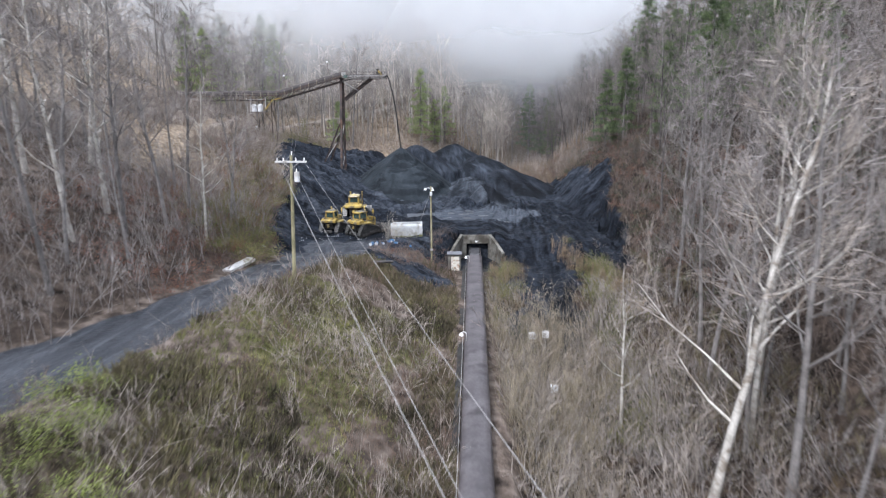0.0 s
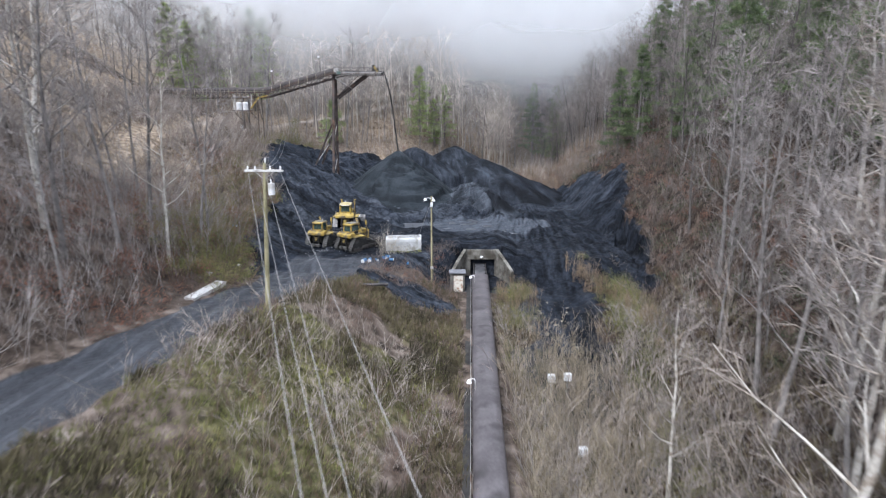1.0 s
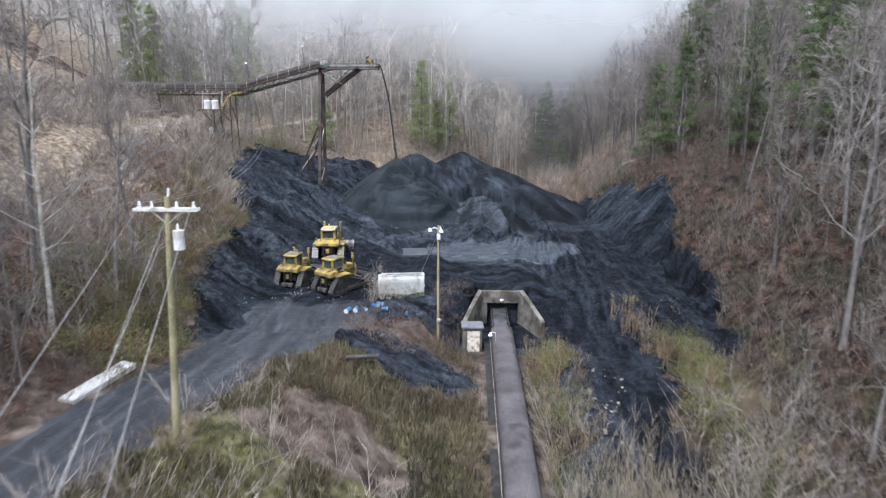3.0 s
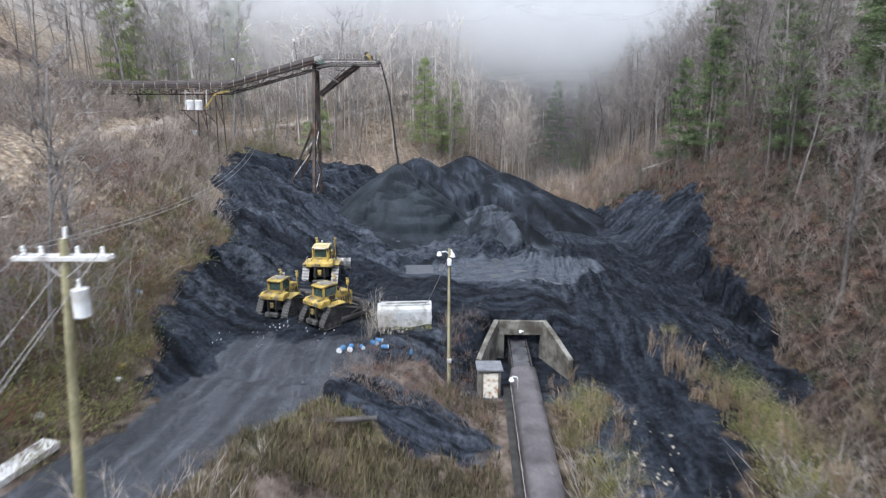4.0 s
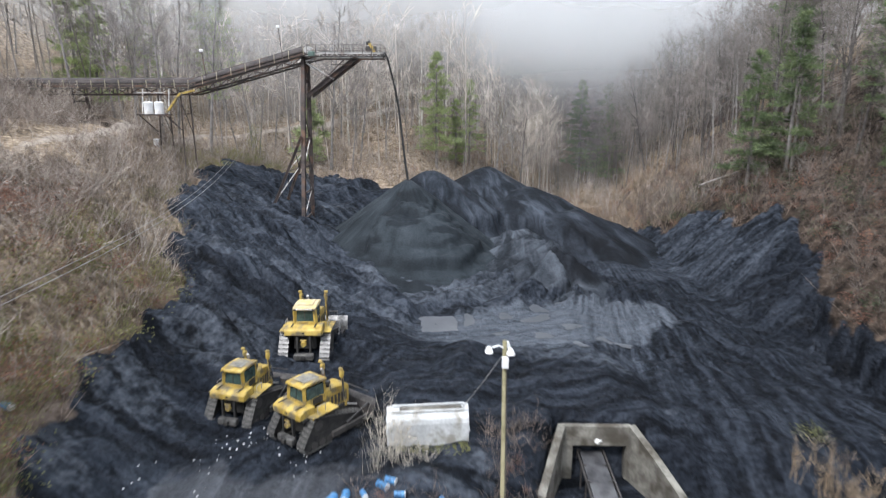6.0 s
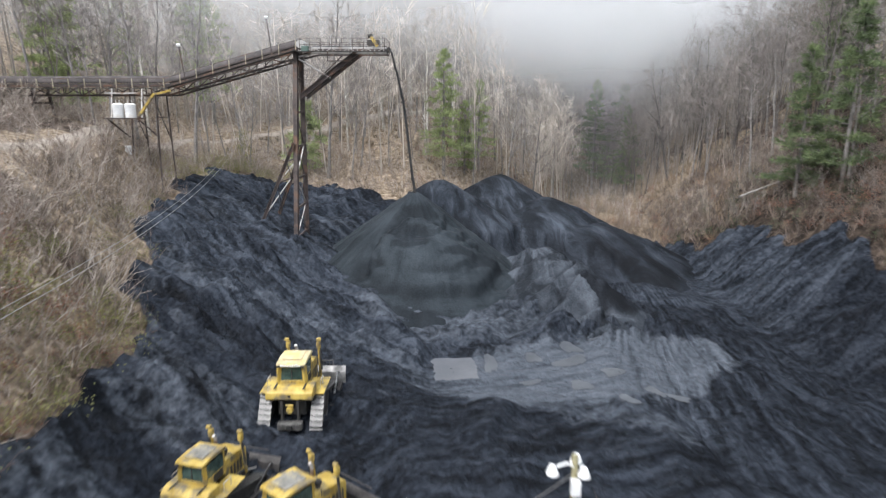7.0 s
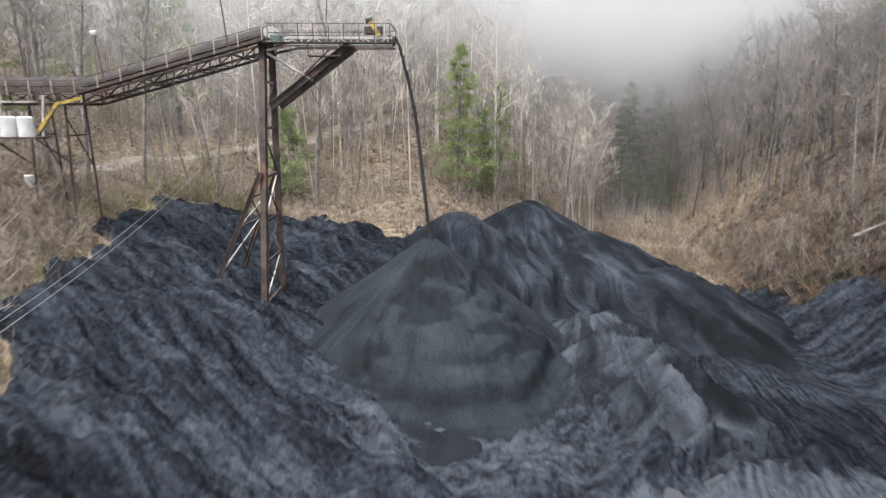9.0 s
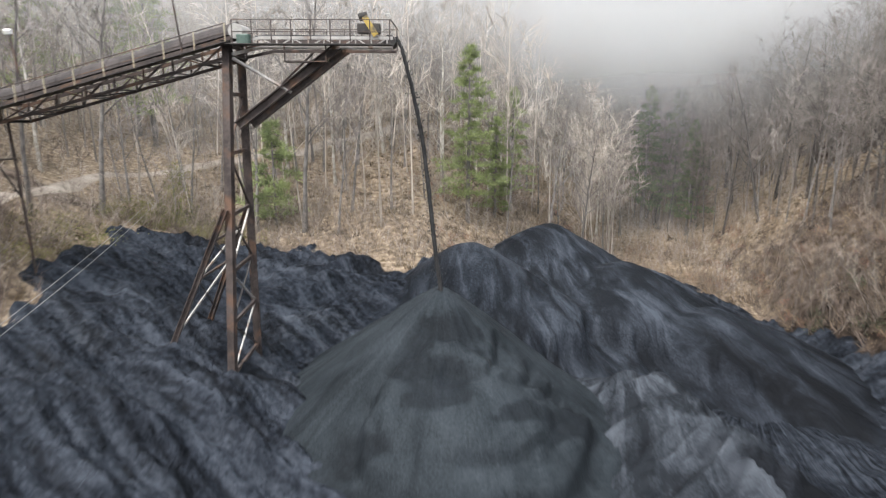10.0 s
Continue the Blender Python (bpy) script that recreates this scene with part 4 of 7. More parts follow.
def i_beam(bm, a, b, w, h, web=0.03):
    """A rolled steel beam: two flanges and a web."""
    a, b = Vector(a), Vector(b)
    d = (b - a)
    y = d.normalized()
    x = y.cross(Vector((0, 0, 1)))
    x = x.normalized() if x.length > 1e-4 else Vector((1, 0, 0))
    z = x.cross(y)
    m = Matrix((x, y, z)).transposed().to_4x4()
    f, t = w / 2, web / 2
    outline = [(-f, -h / 2), (f, -h / 2), (f, -h / 2 + 0.05), (t, -h / 2 + 0.05), (t, h / 2 - 0.05), (f, h / 2 - 0.05), (f, h / 2), (-f, h / 2), (-f, h / 2 - 0.05), (-t, h / 2 - 0.05), (-t, -h / 2 + 0.05), (-f, -h / 2 + 0.05)]
    ends = [[bm.verts.new(p + x * u + z * v) for u, v in outline] for p in (a, b)]
    for i in range(12):
        bm.faces.new((ends[0][i], ends[0][(i + 1) % 12], ends[1][(i + 1) % 12], ends[1][i]))
    bm.faces.new(ends[0][::-1])
    bm.faces.new(ends[1])
    return bm


def slab_of(bm, outline, width, bevel=0.0):
    """A solid whose side view is the outline of (y, z), and which is as wide in x as given, about x = 0."""
    left = [bm.verts.new((-width / 2, y, z)) for y, z in outline]
    right = [bm.verts.new((width / 2, y, z)) for y, z in outline]
    n = len(outline)
    faces = [bm.faces.new(left), bm.faces.new(right[::-1])]
    for i in range(n):
        faces.append(bm.faces.new((left[i], right[i], right[(i + 1) % n], left[(i + 1) % n])))
    if bevel:
        bmesh.ops.recalc_face_normals(bm, faces=faces)
        edges = {e for f in faces for e in f.edges}
        bmesh.ops.bevel(bm, geom=list(edges), offset=bevel, segments=2, affect="EDGES", profile=0.5)
    return bm


def bent_tube(bm, points, radius, sides=6):
    """A tube along points, in one piece."""
    rings = []
    pts = [Vector(p) for p in points]
    for i, p in enumerate(pts):
        d = (pts[min(i + 1, len(pts) - 1)] - pts[max(i - 1, 0)]).normalized()
        x = d.cross(Vector((0.13, 0.21, 1))).normalized()
        y = d.cross(x)
        r = radius[i] if isinstance(radius, (list, tuple)) else radius
        rings.append([bm.verts.new(p + (x * math.cos(a) + y * math.sin(a)) * r) for a in [2 * math.pi * s / sides for s in range(sides)]])
    for a, b in zip(rings, rings[1:]):
        for s in range(sides):
            bm.faces.new((a[s], a[(s + 1) % sides], b[(s + 1) % sides], b[s]))
    bm.faces.new(rings[0][::-1])
    bm.faces.new(rings[-1])
    return bm


def repeat(name, bm, material, places, parent):
    """Alike pieces of one part: objects of their own on one mesh."""
    me = bpy.data.meshes.new(name)
    bmesh.ops.recalc_face_normals(bm, faces=bm.faces)
    bm.to_mesh(me)
    bm.free()
    me.materials.append(material)
    for m in places:
        ob = new(name, me)
        ob.parent = parent
        ob.matrix_basis = m


def fresh():
    return bmesh.new()


def on_ground(x, y, sink=0.0):
    return float(ground_z(np.array([x]), np.array([y]))[0]) - sink


# ---- the stacking conveyor ----
FRONT, BACK = 125.9, 128.3


def lattice(bm, a, b, n, w, deep):
    """Posts and diagonals of a truss between the chords from a to b, which hangs deep below them."""
    a, b = Vector(a), Vector(b)
    d = Vector((0, 0, -deep))
    for i in range(n + 1):
        p = a.lerp(b, i / n)
        beam(bm, p, p + d, w)
        if i < n:
            q = a.lerp(b, (i + 1) / n)
            beam(bm, p + (d if i % 2 else Vector()), q + (Vector() if i % 2 else d), w)
    return bm


def cover_of(bm, a, b, r, sides=10):
    """A half-round hood over the belt from a to b, with seams."""
    a, b = Vector(a), Vector(b)
    n = max(int((b - a).length / 1.5), 1)
    rings = []
    for i in range(n + 1):
        for lip in ((0.0,) if i in (0, n) else (-0.02, 0.0, 0.02)):
            p = a.lerp(b, i / n) + (b - a).normalized() * lip
            rr = r + (0.03 if lip == 0.0 and 0 < i < n else 0)
            ring = [p + Vector((0, -math.cos(math.pi * s / sides) * rr, math.sin(math.pi * s / sides) * rr)) for s in range(sides + 1)]
            ring += [q + (p - q) * 0.06 for q in ring[::-1]]
            rings.append([bm.verts.new(v) for v in ring])
    m = len(rings[0])
    for u, v in zip(rings, rings[1:]):
        for s in range(m):
            bm.faces.new((u[s], u[(s + 1) % m], v[(s + 1) % m], v[s]))
    bm.faces.new(rings[0])
    bm.faces.new(rings[-1][::-1])
    return bm


def gallery(a, b, label, name="conveyor_gallery"):
    """A stretch of belt conveyor on a steel truss, with hood, walkway and handrail. a and b: the ends of the truss's top line."""
    a, b = Vector(a), Vector(b)
    length = (b - a).length
    n = max(int(length / 1.7), 2)
    g = thing(name, Matrix.Identity(4), label, "conveyor")
    for y in (FRONT, BACK):
        bm = fresh()
        p, q = Vector((a.x, y, a.z)), Vector((b.x, y, b.z))
        beam(bm, p, q, 0.14, 0.18)
        beam(bm, p - Vector((0, 0, 0.95)), q - Vector((0, 0, 0.95)), 0.14, 0.16)
        lattice(bm, p, q, n, 0.085, 0.95)
        part("side_truss", bm, STEEL, g)
    bm = fresh()
    for i in range(n + 1):
        p = a.lerp(b, i / n)
        beam(bm, (p.x, FRONT, p.z - 0.95), (p.x, BACK, p.z - 0.95), 0.08)
        if i < n:
            q = a.lerp(b, (i + 1) / n)
            beam(bm, (p.x, FRONT if i % 2 else BACK, p.z - 0.95), (q.x, BACK if i % 2 else FRONT, q.z - 0.95), 0.07)
    part("floor_bracing", bm, DARK_STEEL, g)
    bm = fresh()
    box_a, box_b = Vector((a.x, 127.1, a.z + 0.12)), Vector((b.x, 127.1, b.z + 0.12))
    beam(bm, box_a, box_b, 1.1, 0.08)
    part("belt", bm, RUBBER, g)
    bm = cover_of(fresh(), (a.x, 127.1, a.z + 0.3), (b.x, 127.1, b.z + 0.3), 0.66)
    part("hood", bm, HOOD, g, "dark brown sheet-metal belt hood")
    bm = fresh()
    beam(bm, (0, -0.6, 0), (0, -0.6, 0.45), 0.05)
    beam(bm, (0, 0.6, 0), (0, 0.6, 0.45), 0.05)
    rod(bm, (0, -0.6, 0.02), (0, 0.6, 0.02), 0.06, sides=6)
    repeat("idler", bm, DARK_STEEL, [pose(p.x, 127.1, p.z) for p in (a.lerp(b, min(i * 0.9 / length, 1)) for i in range(int(length / 0.9) + 1))], g)
    bm = fresh()
    beam(bm, (a.x, 125.35, a.z - 0.28), (b.x, 125.35, b.z - 0.28), 0.85, 0.05)
    part("walkway", bm, DARK_STEEL, g)
    m = max(int(length / 1.55), 2)
    repeat("handrail_post", beam(fresh(), (0, 0, -0.3), (0, 0, 0.62), 0.07), POST_TAN, [pose(p.x, 124.95, p.z) for p in (a.lerp(b, i / m) for i in range(m + 1))], g)
    for h in (0.15, 0.62):
        bm = fresh()
        beam(bm, (a.x, 124.95, a.z + h), (b.x, 124.95, b.z + h), 0.05)
        part("handrail", bm, STEEL, g)
    return g


POST_TAN = surface("tan_post_paint", (0.26, 0.235, 0.17), (0.40, 0.36, 0.27), 1.0, 0.7, bump=0.1, stain=(0.2, 0.12, 0.07), stain_scale=1.5, stain_amount=0.4)

gallery((-34.2, 127, 21.75), (-21.0, 127, 25.35), "inclined brown steel conveyor gallery climbing to the tower")
gallery((-69.0, 127, 21.6), (-34.2, 127, 21.75), "level brown steel conveyor gallery above the hillside")

tower = thing("conveyor_tower", Matrix.Identity(4), "tall rusty brown steel stacker tower with a cantilevered head", "conveyor tower")
legs = (((-21.6, 123.9, on_ground(-21.6, 123.9, 0.6)), (-21.25, FRONT, 25.0)), ((-21.75, 129.0, on_ground(-21.75, 129.0, 0.6)), (-21.35, BACK, 25.0)))
for a, b in legs:
    part("leg", i_beam(fresh(), a, b, 0.42, 0.40, 0.07), STEEL, tower)
    bm = fresh()
    for side in (-1, 1):
        beam(bm, Vector(a) + Vector((0.17 * side, 0, 0)), Vector(b) + Vector((0.17 * side, 0, 0)), 0.05, 0.36)
    part("leg_plate", bm, STEEL, tower)


def leg_at(k, z):
    a, b = Vector(legs[k][0]), Vector(legs[k][1])
    return a.lerp(b, (z - a.z) / (b.z - a.z))


heights = [6.6, 9.6, 12.6, 15.8, 19.2, 22.4]
for i, z in enumerate(heights):
    part("cross_beam", beam(fresh(), leg_at(0, z), leg_at(1, z), 0.16, 0.2), STEEL, tower)
    if i:
        z0 = heights[i - 1]
        p, q = (leg_at(0, z0), leg_at(1, z)) if i % 2 else (leg_at(1, z0), leg_at(0, z))
        part("diagonal", beam(fresh(), p, q, 0.10), PALE_STEEL if i < 4 else STEEL, tower)
        if i in (1, 2, 3):
            p, q = (leg_at(1, z0), leg_at(0, z)) if i % 2 else (leg_at(0, z0), leg_at(1, z))
            part("diagonal", beam(fresh(), p, q, 0.08), DARK_STEEL, tower)
rakes = []
for y, yf in ((124.6, 124.3), (129.0, 129.6)):
    foot = (-25.25, yf, on_ground(-25.25, yf, 0.5))
    top = Vector((-21.55, y, 16.2))
    rakes.append((Vector(foot), top))
    part("raking_leg", i_beam(fresh(), foot, top, 0.3, 0.3, 0.06), STEEL, tower)
for z0, z1, m in ((8.9, 12.2, PALE_STEEL), (12.2, 14.4, PALE_STEEL)):
    def rake(k, z):
        a, b = rakes[k]
        return a.lerp(b, (z - a.z) / (b.z - a.z))
    part("diagonal", beam(fresh(), rake(0, z0), rake(1, z1), 0.1), m, tower)
    part("diagonal", beam(fresh(), rake(1, z0), rake(0, z1), 0.08), DARK_STEEL, tower)
    part("cross_beam", beam(fresh(), rake(0, z1), rake(1, z1), 0.12), STEEL, tower)
for y in (FRONT, BACK):
    part("strut", i_beam(fresh(), (-20.95, y, 20.7), (-15.2, y, 24.95), 0.5, 0.46, 0.08), STEEL, tower, "heavy rusty cantilever strut")
part("tie_rod", rod(fresh(), (-21.0, FRONT, 24.3), (-17.9, FRONT, 22.5), 0.09), PALE_STEEL, tower)
part("tie_rod", rod(fresh(), (-17.0, BACK, 24.9), (-20.9, BACK, 21.3), 0.06), STEEL, tower)
part("cap_beam", i_beam(fresh(), (-21.3, FRONT - 0.5, 25.05), (-21.3, BACK + 0.5, 25.05), 0.35, 0.3), STEEL, tower)
# the cantilevered head
head_line = [(-21.0, 25.0), (-19.4, 25.35), (-12.3, 25.35)]
for y in (FRONT, BACK):
    bm = fresh()
    for (x0, z0), (x1, z1) in zip(head_line, head_line[1:]):
        beam(bm, (x0, y, z0), (x1, y, z1), 0.14, 0.16)
        beam(bm, (x0, y, z0 - 0.5), (x1, y, z1 - 0.5), 0.14, 0.16)
    lattice(bm, (-19.4, y, 25.35), (-12.6, y, 25.35), 8, 0.07, 0.5)
    part("head_truss", bm, PALE_STEEL if y == FRONT else STEEL, tower)
bm = fresh()
beam(bm, (-21.0, 127.1, 25.25), (-19.4, 127.1, 25.55), 1.0, 0.07)
beam(bm, (-19.4, 127.1, 25.55), (-12.5, 127.1, 25.5), 1.0, 0.07)
part("belt", bm, RUBBER, tower)
part("head_pulley", rod(fresh(), (-12.55, 126.4, 25.25), (-12.55, 127.9, 25.25), 0.34, sides=16), DARK_STEEL, tower)
part("tail_sheave", rod(fresh(), (-20.9, 126.3, 25.75), (-20.9, 127.9, 25.75), 0.4, sides=16), PALE_STEEL, tower)
part("gearbox", box(fresh(), (-20.3, 125.9, 25.25), (0.7, 0.6, 0.55), bevel=0.06), surface("green_gearbox", (0.05, 0.09, 0.075), (0.10, 0.15, 0.13), 1.5, 0.5, bump=0), tower, "dark green gearbox")
bm = fresh()
beam(bm, (-21.0, 125.3, 24.95), (-12.3, 125.3, 24.95), 0.9, 0.05)
part("walkway", bm, DARK_STEEL, tower)
repeat("handrail_post", beam(fresh(), (0, 0, 0), (0, 0, 1.2), 0.055), STEEL, [pose(-20.6 + i * 1.03, y, 24.95) for i in range(9) for y in (124.9, 129.2)], tower)
for y in (124.9, 129.2):
    for z in (25.55, 26.15):
        part("handrail", beam(fresh(), (-20.6, y, z), (-12.3, y, z), 0.045), STEEL, tower)
part("end_rail", beam(fresh(), (-12.3, 124.9, 26.15), (-12.3, 129.2, 26.15), 0.05), STEEL, tower)
bm = fresh()
box(bm, (-16.9, 125.6, 24.1), (2.3, 0.8, 0.06))
for x in (-18.0, -15.8):
    beam(bm, (x, 125.3, 24.1), (x, 125.3, 25.0), 0.06)
part("service_platform", bm, STEEL, tower)
part("motor", rod(fresh(), (-14.1, 126.0, 26.4), (-13.65, 126.0, 26.52), 0.2, sides=12), GRIME, tower, "black drive motor")
part("motor_mount", box(fresh(), (-13.6, 126.2, 25.85), (1.2, 0.7, 0.5), bevel=0.04), DARK_STEEL, tower)
bm = fresh()
beam(bm, (-13.75, 125.55, 26.4), (-13.15, 125.55, 25.45), 0.15, 0.3)
part("belt_guard", bm, YELLOW, tower, "yellow drive-belt guard")
for x in (-18.4, -16.4, -13.2):
    bm = fresh()
    arc = [(x, 129.2, 25.0 + 0.35 * i) for i in range(6)] + [(x + 0.18, 129.2, 27.05), (x + 0.4, 129.2, 27.05), (x + 0.5, 129.2, 26.8)]
    bent_tube(bm, arc, 0.045)
    part("lamp_arm", bm, PALE_STEEL, tower)
for x, z in ((-23.3, 24.9), (-32.0, 22.4)):
    lp = thing("flood_light", Matrix.Identity(4), "small white floodlight on a leaning steel post", "lamp")
    part("post", rod(fresh(), (x, 124.9, z - 0.4), (x - 0.35, 124.9, z + 3.0), 0.05), STEEL, lp)
    part("lamp_head", box(fresh(), (x - 0.38, 124.85, z + 3.1), (0.35, 0.3, 0.25), (20, 0, 10), bevel=0.05), LAMP_WHITE, lp)

# falling coal
rng = np.random.default_rng(3)
stream_line = [(-12.22, 25.55), (-11.9, 24.9), (-11.39, 22.99), (-11.05, 21.4), (-10.76, 19.86), (-10.45, 17.3), (-10.2, 14.9), (-9.95, 12.8), (-9.65, 10.6)]
fall = thing("coal_stream", Matrix.Identity(4), "thin dark stream of coal falling from the conveyor head", "coal stream")
bm = fresh()
pts, rad = [], []
for i in range(61):
    f = i / 60
    x = np.interp(f * 8, range(9), [p[0] for p in stream_line])
    z = np.interp(f * 8, range(9), [p[1] for p in stream_line])
    pts.append((x + rng.normal() * 0.01, 127.1 + rng.normal() * 0.012, z))
    rad.append(0.085 + 0.05 * f + abs(rng.normal()) * 0.012)
bent_tube(bm, pts, rad, 7)
part("core", bm, COAL_DUST, fall)
bm = fresh()
for i in range(420):
    f = rng.uniform(0.05, 1) ** 0.7
    x, z = (np.interp(f * 8, range(9), [p[k] for p in stream_line]) for k in (0, 1))
    r = (0.08 + 0.16 * f) * rng.normal()
    s = rng.uniform(0.02, 0.05)
    box(bm, (x + r, 127.1 + 0.22 * rng.normal(), z + rng.normal() * 0.1), (s, s, s * 2.2), tuple(rng.uniform(0, 90, 3)))
tagged(part("lumps", bm, COAL_DUST, fall), kind="stuff")

# trestle under the knee of the gallery
trestle = thing("trestle", Matrix.Identity(4), "rusty steel trestle bent carrying the conveyor gallery", "trestle")
for x in (-35.6, -38.2):
    for y, spread in ((FRONT, -0.5), (BACK, 0.5)):
        part("leg", beam(fresh(), (x, y + spread, on_ground(x, y + spread, 0.6)), (x, y, 20.9), 0.12), STEEL, trestle)
    part("cross_beam", beam(fresh(), (x, FRONT - 0.2, 18.6), (x, BACK + 0.2, 18.6), 0.1), STEEL, trestle)
    part("diagonal", beam(fresh(), (x, BACK + 0.2, 16.2), (x, FRONT - 0.1, 20.0), 0.07), DARK_STEEL, trestle)
for x in (-48.0, -59.0):
    t2 = thing("trestle", Matrix.Identity(4), "rusty steel trestle bent carrying the conveyor gallery", "trestle")
    for y, spread in ((FRONT, -0.6), (BACK, 0.6)):
        part("leg", beam(fresh(), (x, y + spread, on_ground(x, y + spread, 0.6)), (x, y, 20.75), 0.26), STEEL, t2)
    part("cross_beam", beam(fresh(), (x, FRONT, 20.0), (x, BACK, 20.0), 0.16), STEEL, t2)

# a drum left beside the trestle
wd = thing("storage_drum", pose(-39.0, 126.0, on_ground(-39.0, 126.0, 0.05)), "small white storage drum standing beside the trestle", "drum")
part("shell", rod(fresh(), (0, 0, 0), (0, 0, 0.85), 0.32, 0.32, 16), WHITE, wd)
part("lid", rod(fresh(), (0, 0, 0.85), (0, 0, 0.9), 0.34, 0.3, 16), LAMP_WHITE, wd)

# transformers on their platform beside the gallery
stand = thing("transformer_platform", Matrix.Identity(4), "steel platform with a yellow hoist bracket under the gallery", "platform")
part("deck", box(fresh(), (-37.9, 124.0, 18.55), (3.4, 1.5, 0.14)), STEEL, stand)
for x in (-39.4, -36.4):
    part("hanger", beam(fresh(), (x, 124.3, 18.5), (x, 124.9, 21.4), 0.12), PALE_STEEL, stand)
    part("brace", beam(fresh(), (x, 123.5, 18.5), (x + 0.8, 125.9, 16.6), 0.1), STEEL, stand)
part("rack_beam", beam(fresh(), (-39.6, 124.0, 20.95), (-36.2, 124.0, 20.95), 0.14), PALE_STEEL, stand)
bm = fresh()
beam(bm, (-36.3, 123.6, 18.8), (-34.6, 123.6, 20.9), 0.22)
beam(bm, (-34.7, 123.6, 20.8), (-33.0, 123.6, 21.2), 0.2)
part("hoist_bracket", bm, YELLOW, stand, "yellow hoist bracket")
for x in (-38.5, -37.3):
    tr = thing("transformer", pose(x, 124.0, 18.62), "white cylindrical pole transformer on the platform", "transformer", "transformers")
    part("tank", rod(fresh(), (0, 0, 0), (0, 0, 1.25), 0.5, 0.5, 18), WHITE, tr)
    part("lid", rod(fresh(), (0, 0, 1.25), (0, 0, 1.36), 0.52, 0.36, 18), LAMP_WHITE, tr)
    for s in (-0.18, 0.18):
        part("bushing", rod(fresh(), (s, 0, 1.3), (s, 0, 1.7), 0.06, 0.04), PALE_STEEL, tr)

# ---- the reclaim tunnel and its covered belt ----
def belt_x(y):
    return 2.66 + (y - 28.6) * 0.0276


portal = thing("tunnel_portal", Matrix.Identity(4), "weathered concrete tunnel mouth with splayed wing walls", "tunnel portal")
PX, PY, PT, PB = 4.45, 87.2, 1.36, -2.2
bm = fresh()
box(bm, (PX, PY + 0.2, (PT + 0.1) / 2), (4.1, 0.4, PT - 0.1), bevel=0.03)
part("lintel", bm, CONCRETE, portal)
for s, w in ((-1, 0.7), (1, 0.24)):
    part("jamb", box(fresh(), (PX + s * (2.05 - w / 2), PY + 0.2, (0.1 + PB) / 2), (w, 0.396, 0.1 - PB)), CONCRETE, portal)
for s in (-1, 1):
    bm = fresh()
    a, b = Vector((PX + s * 2.05, PY + 0.1, 0)), Vector((PX + s * 3.75, PY - 4.2, 0))
    d = (b - a).normalized()
    nrm = Vector((-d.y, d.x, 0)) * 0.17
    vs = []
    for p, top in ((a, PT - 0.02), (a.lerp(b, 0.5), PT - 0.85), (b, -0.5)):
        vs.append([bm.verts.new(p + nrm * k + Vector((0, 0, z))) for k in (-1, 1) for z in (PB - 0.5, top)])
    for u, v in zip(vs, vs[1:]):
        for i, j in ((0, 1), (1, 3), (3, 2), (2, 0)):
            bm.faces.new((u[i], u[j], v[j], v[i]))
    bm.faces.new([vs[0][i] for i in (0, 1, 3, 2)])
    bm.faces.new([vs[-1][i] for i in (2, 3, 1, 0)])
    part("wing_wall", bm, CONCRETE, portal)
    bm = fresh()
    for u, v, z0, z1 in ((a, a.lerp(b, 0.5), PT, PT - 0.83), (a.lerp(b, 0.5), b, PT - 0.83, -0.48)):
        beam(bm, u + Vector((0, 0, z0 + 0.05)), v + Vector((0, 0, z1 + 0.05)), 0.44, 0.12)
    part("coping", bm, CONCRETE, portal)
bm = fresh()
for s in (-1, 1):
    box(bm, (PX + s * 1.95, PY + 6.2, -0.9), (0.3, 11.5, 2.7))
box(bm, (PX, PY + 6.2, 0.24), (4.2, 11.5, 0.2))
box(bm, (PX, PY + 12.1, -0.9), (4.2, 0.3, 2.7))
part("tunnel_lining", bm, GRIME, portal)
part("invert", box(fresh(), (PX, PY + 2.0, PB - 0.1), (6.4, 13, 0.2)), GRIME, portal)
lamp = thing("bulkhead_lamp", pose(PX + 0.05, PY - 0.08, 0.42), "small white bulkhead lamp on the concrete lintel", "lamp")
part("body", rod(fresh(), (0, 0.1, 0), (0, -0.06, 0), 0.15, 0.12, 12), LAMP_WHITE, lamp)
part("bracket", box(fresh(), (0.12, 0.04, 0.05), (0.3, 0.08, 0.08)), LAMP_WHITE, lamp)

conv = thing("covered_conveyor", Matrix.Identity(4), "long ground conveyor under a brown-grey corrugated hood", "conveyor")
y0, y1 = -12.0, 81.0
n = 310
verts, faces = [], []
prof = [(-0.98, -0.95), (-0.98, -0.35), (-0.86, -0.14), (-0.5, -0.03), (0, 0.0), (0.5, -0.03), (0.86, -0.14), (0.98, -0.35), (0.98, -0.95)]
for i in range(n * 2 + 1):
    y = y0 + (y1 - y0) * i / (n * 2)
    out = 0.022 if i % 2 else 0.0
    for px, pz in prof:
        verts.append((belt_x(y) + px * (1 + out), y, pz + out * 0.8))
m = len(prof)
for i in range(n * 2):
    for s in range(m - 1):
        faces.append((i * m + s, i * m + s + 1, (i + 1) * m + s + 1, (i + 1) * m + s))
me = mesh_of("hood", verts, faces)
me.materials.append(COVER)
ob = new("hood", me)
ob.parent = conv
bm = fresh()
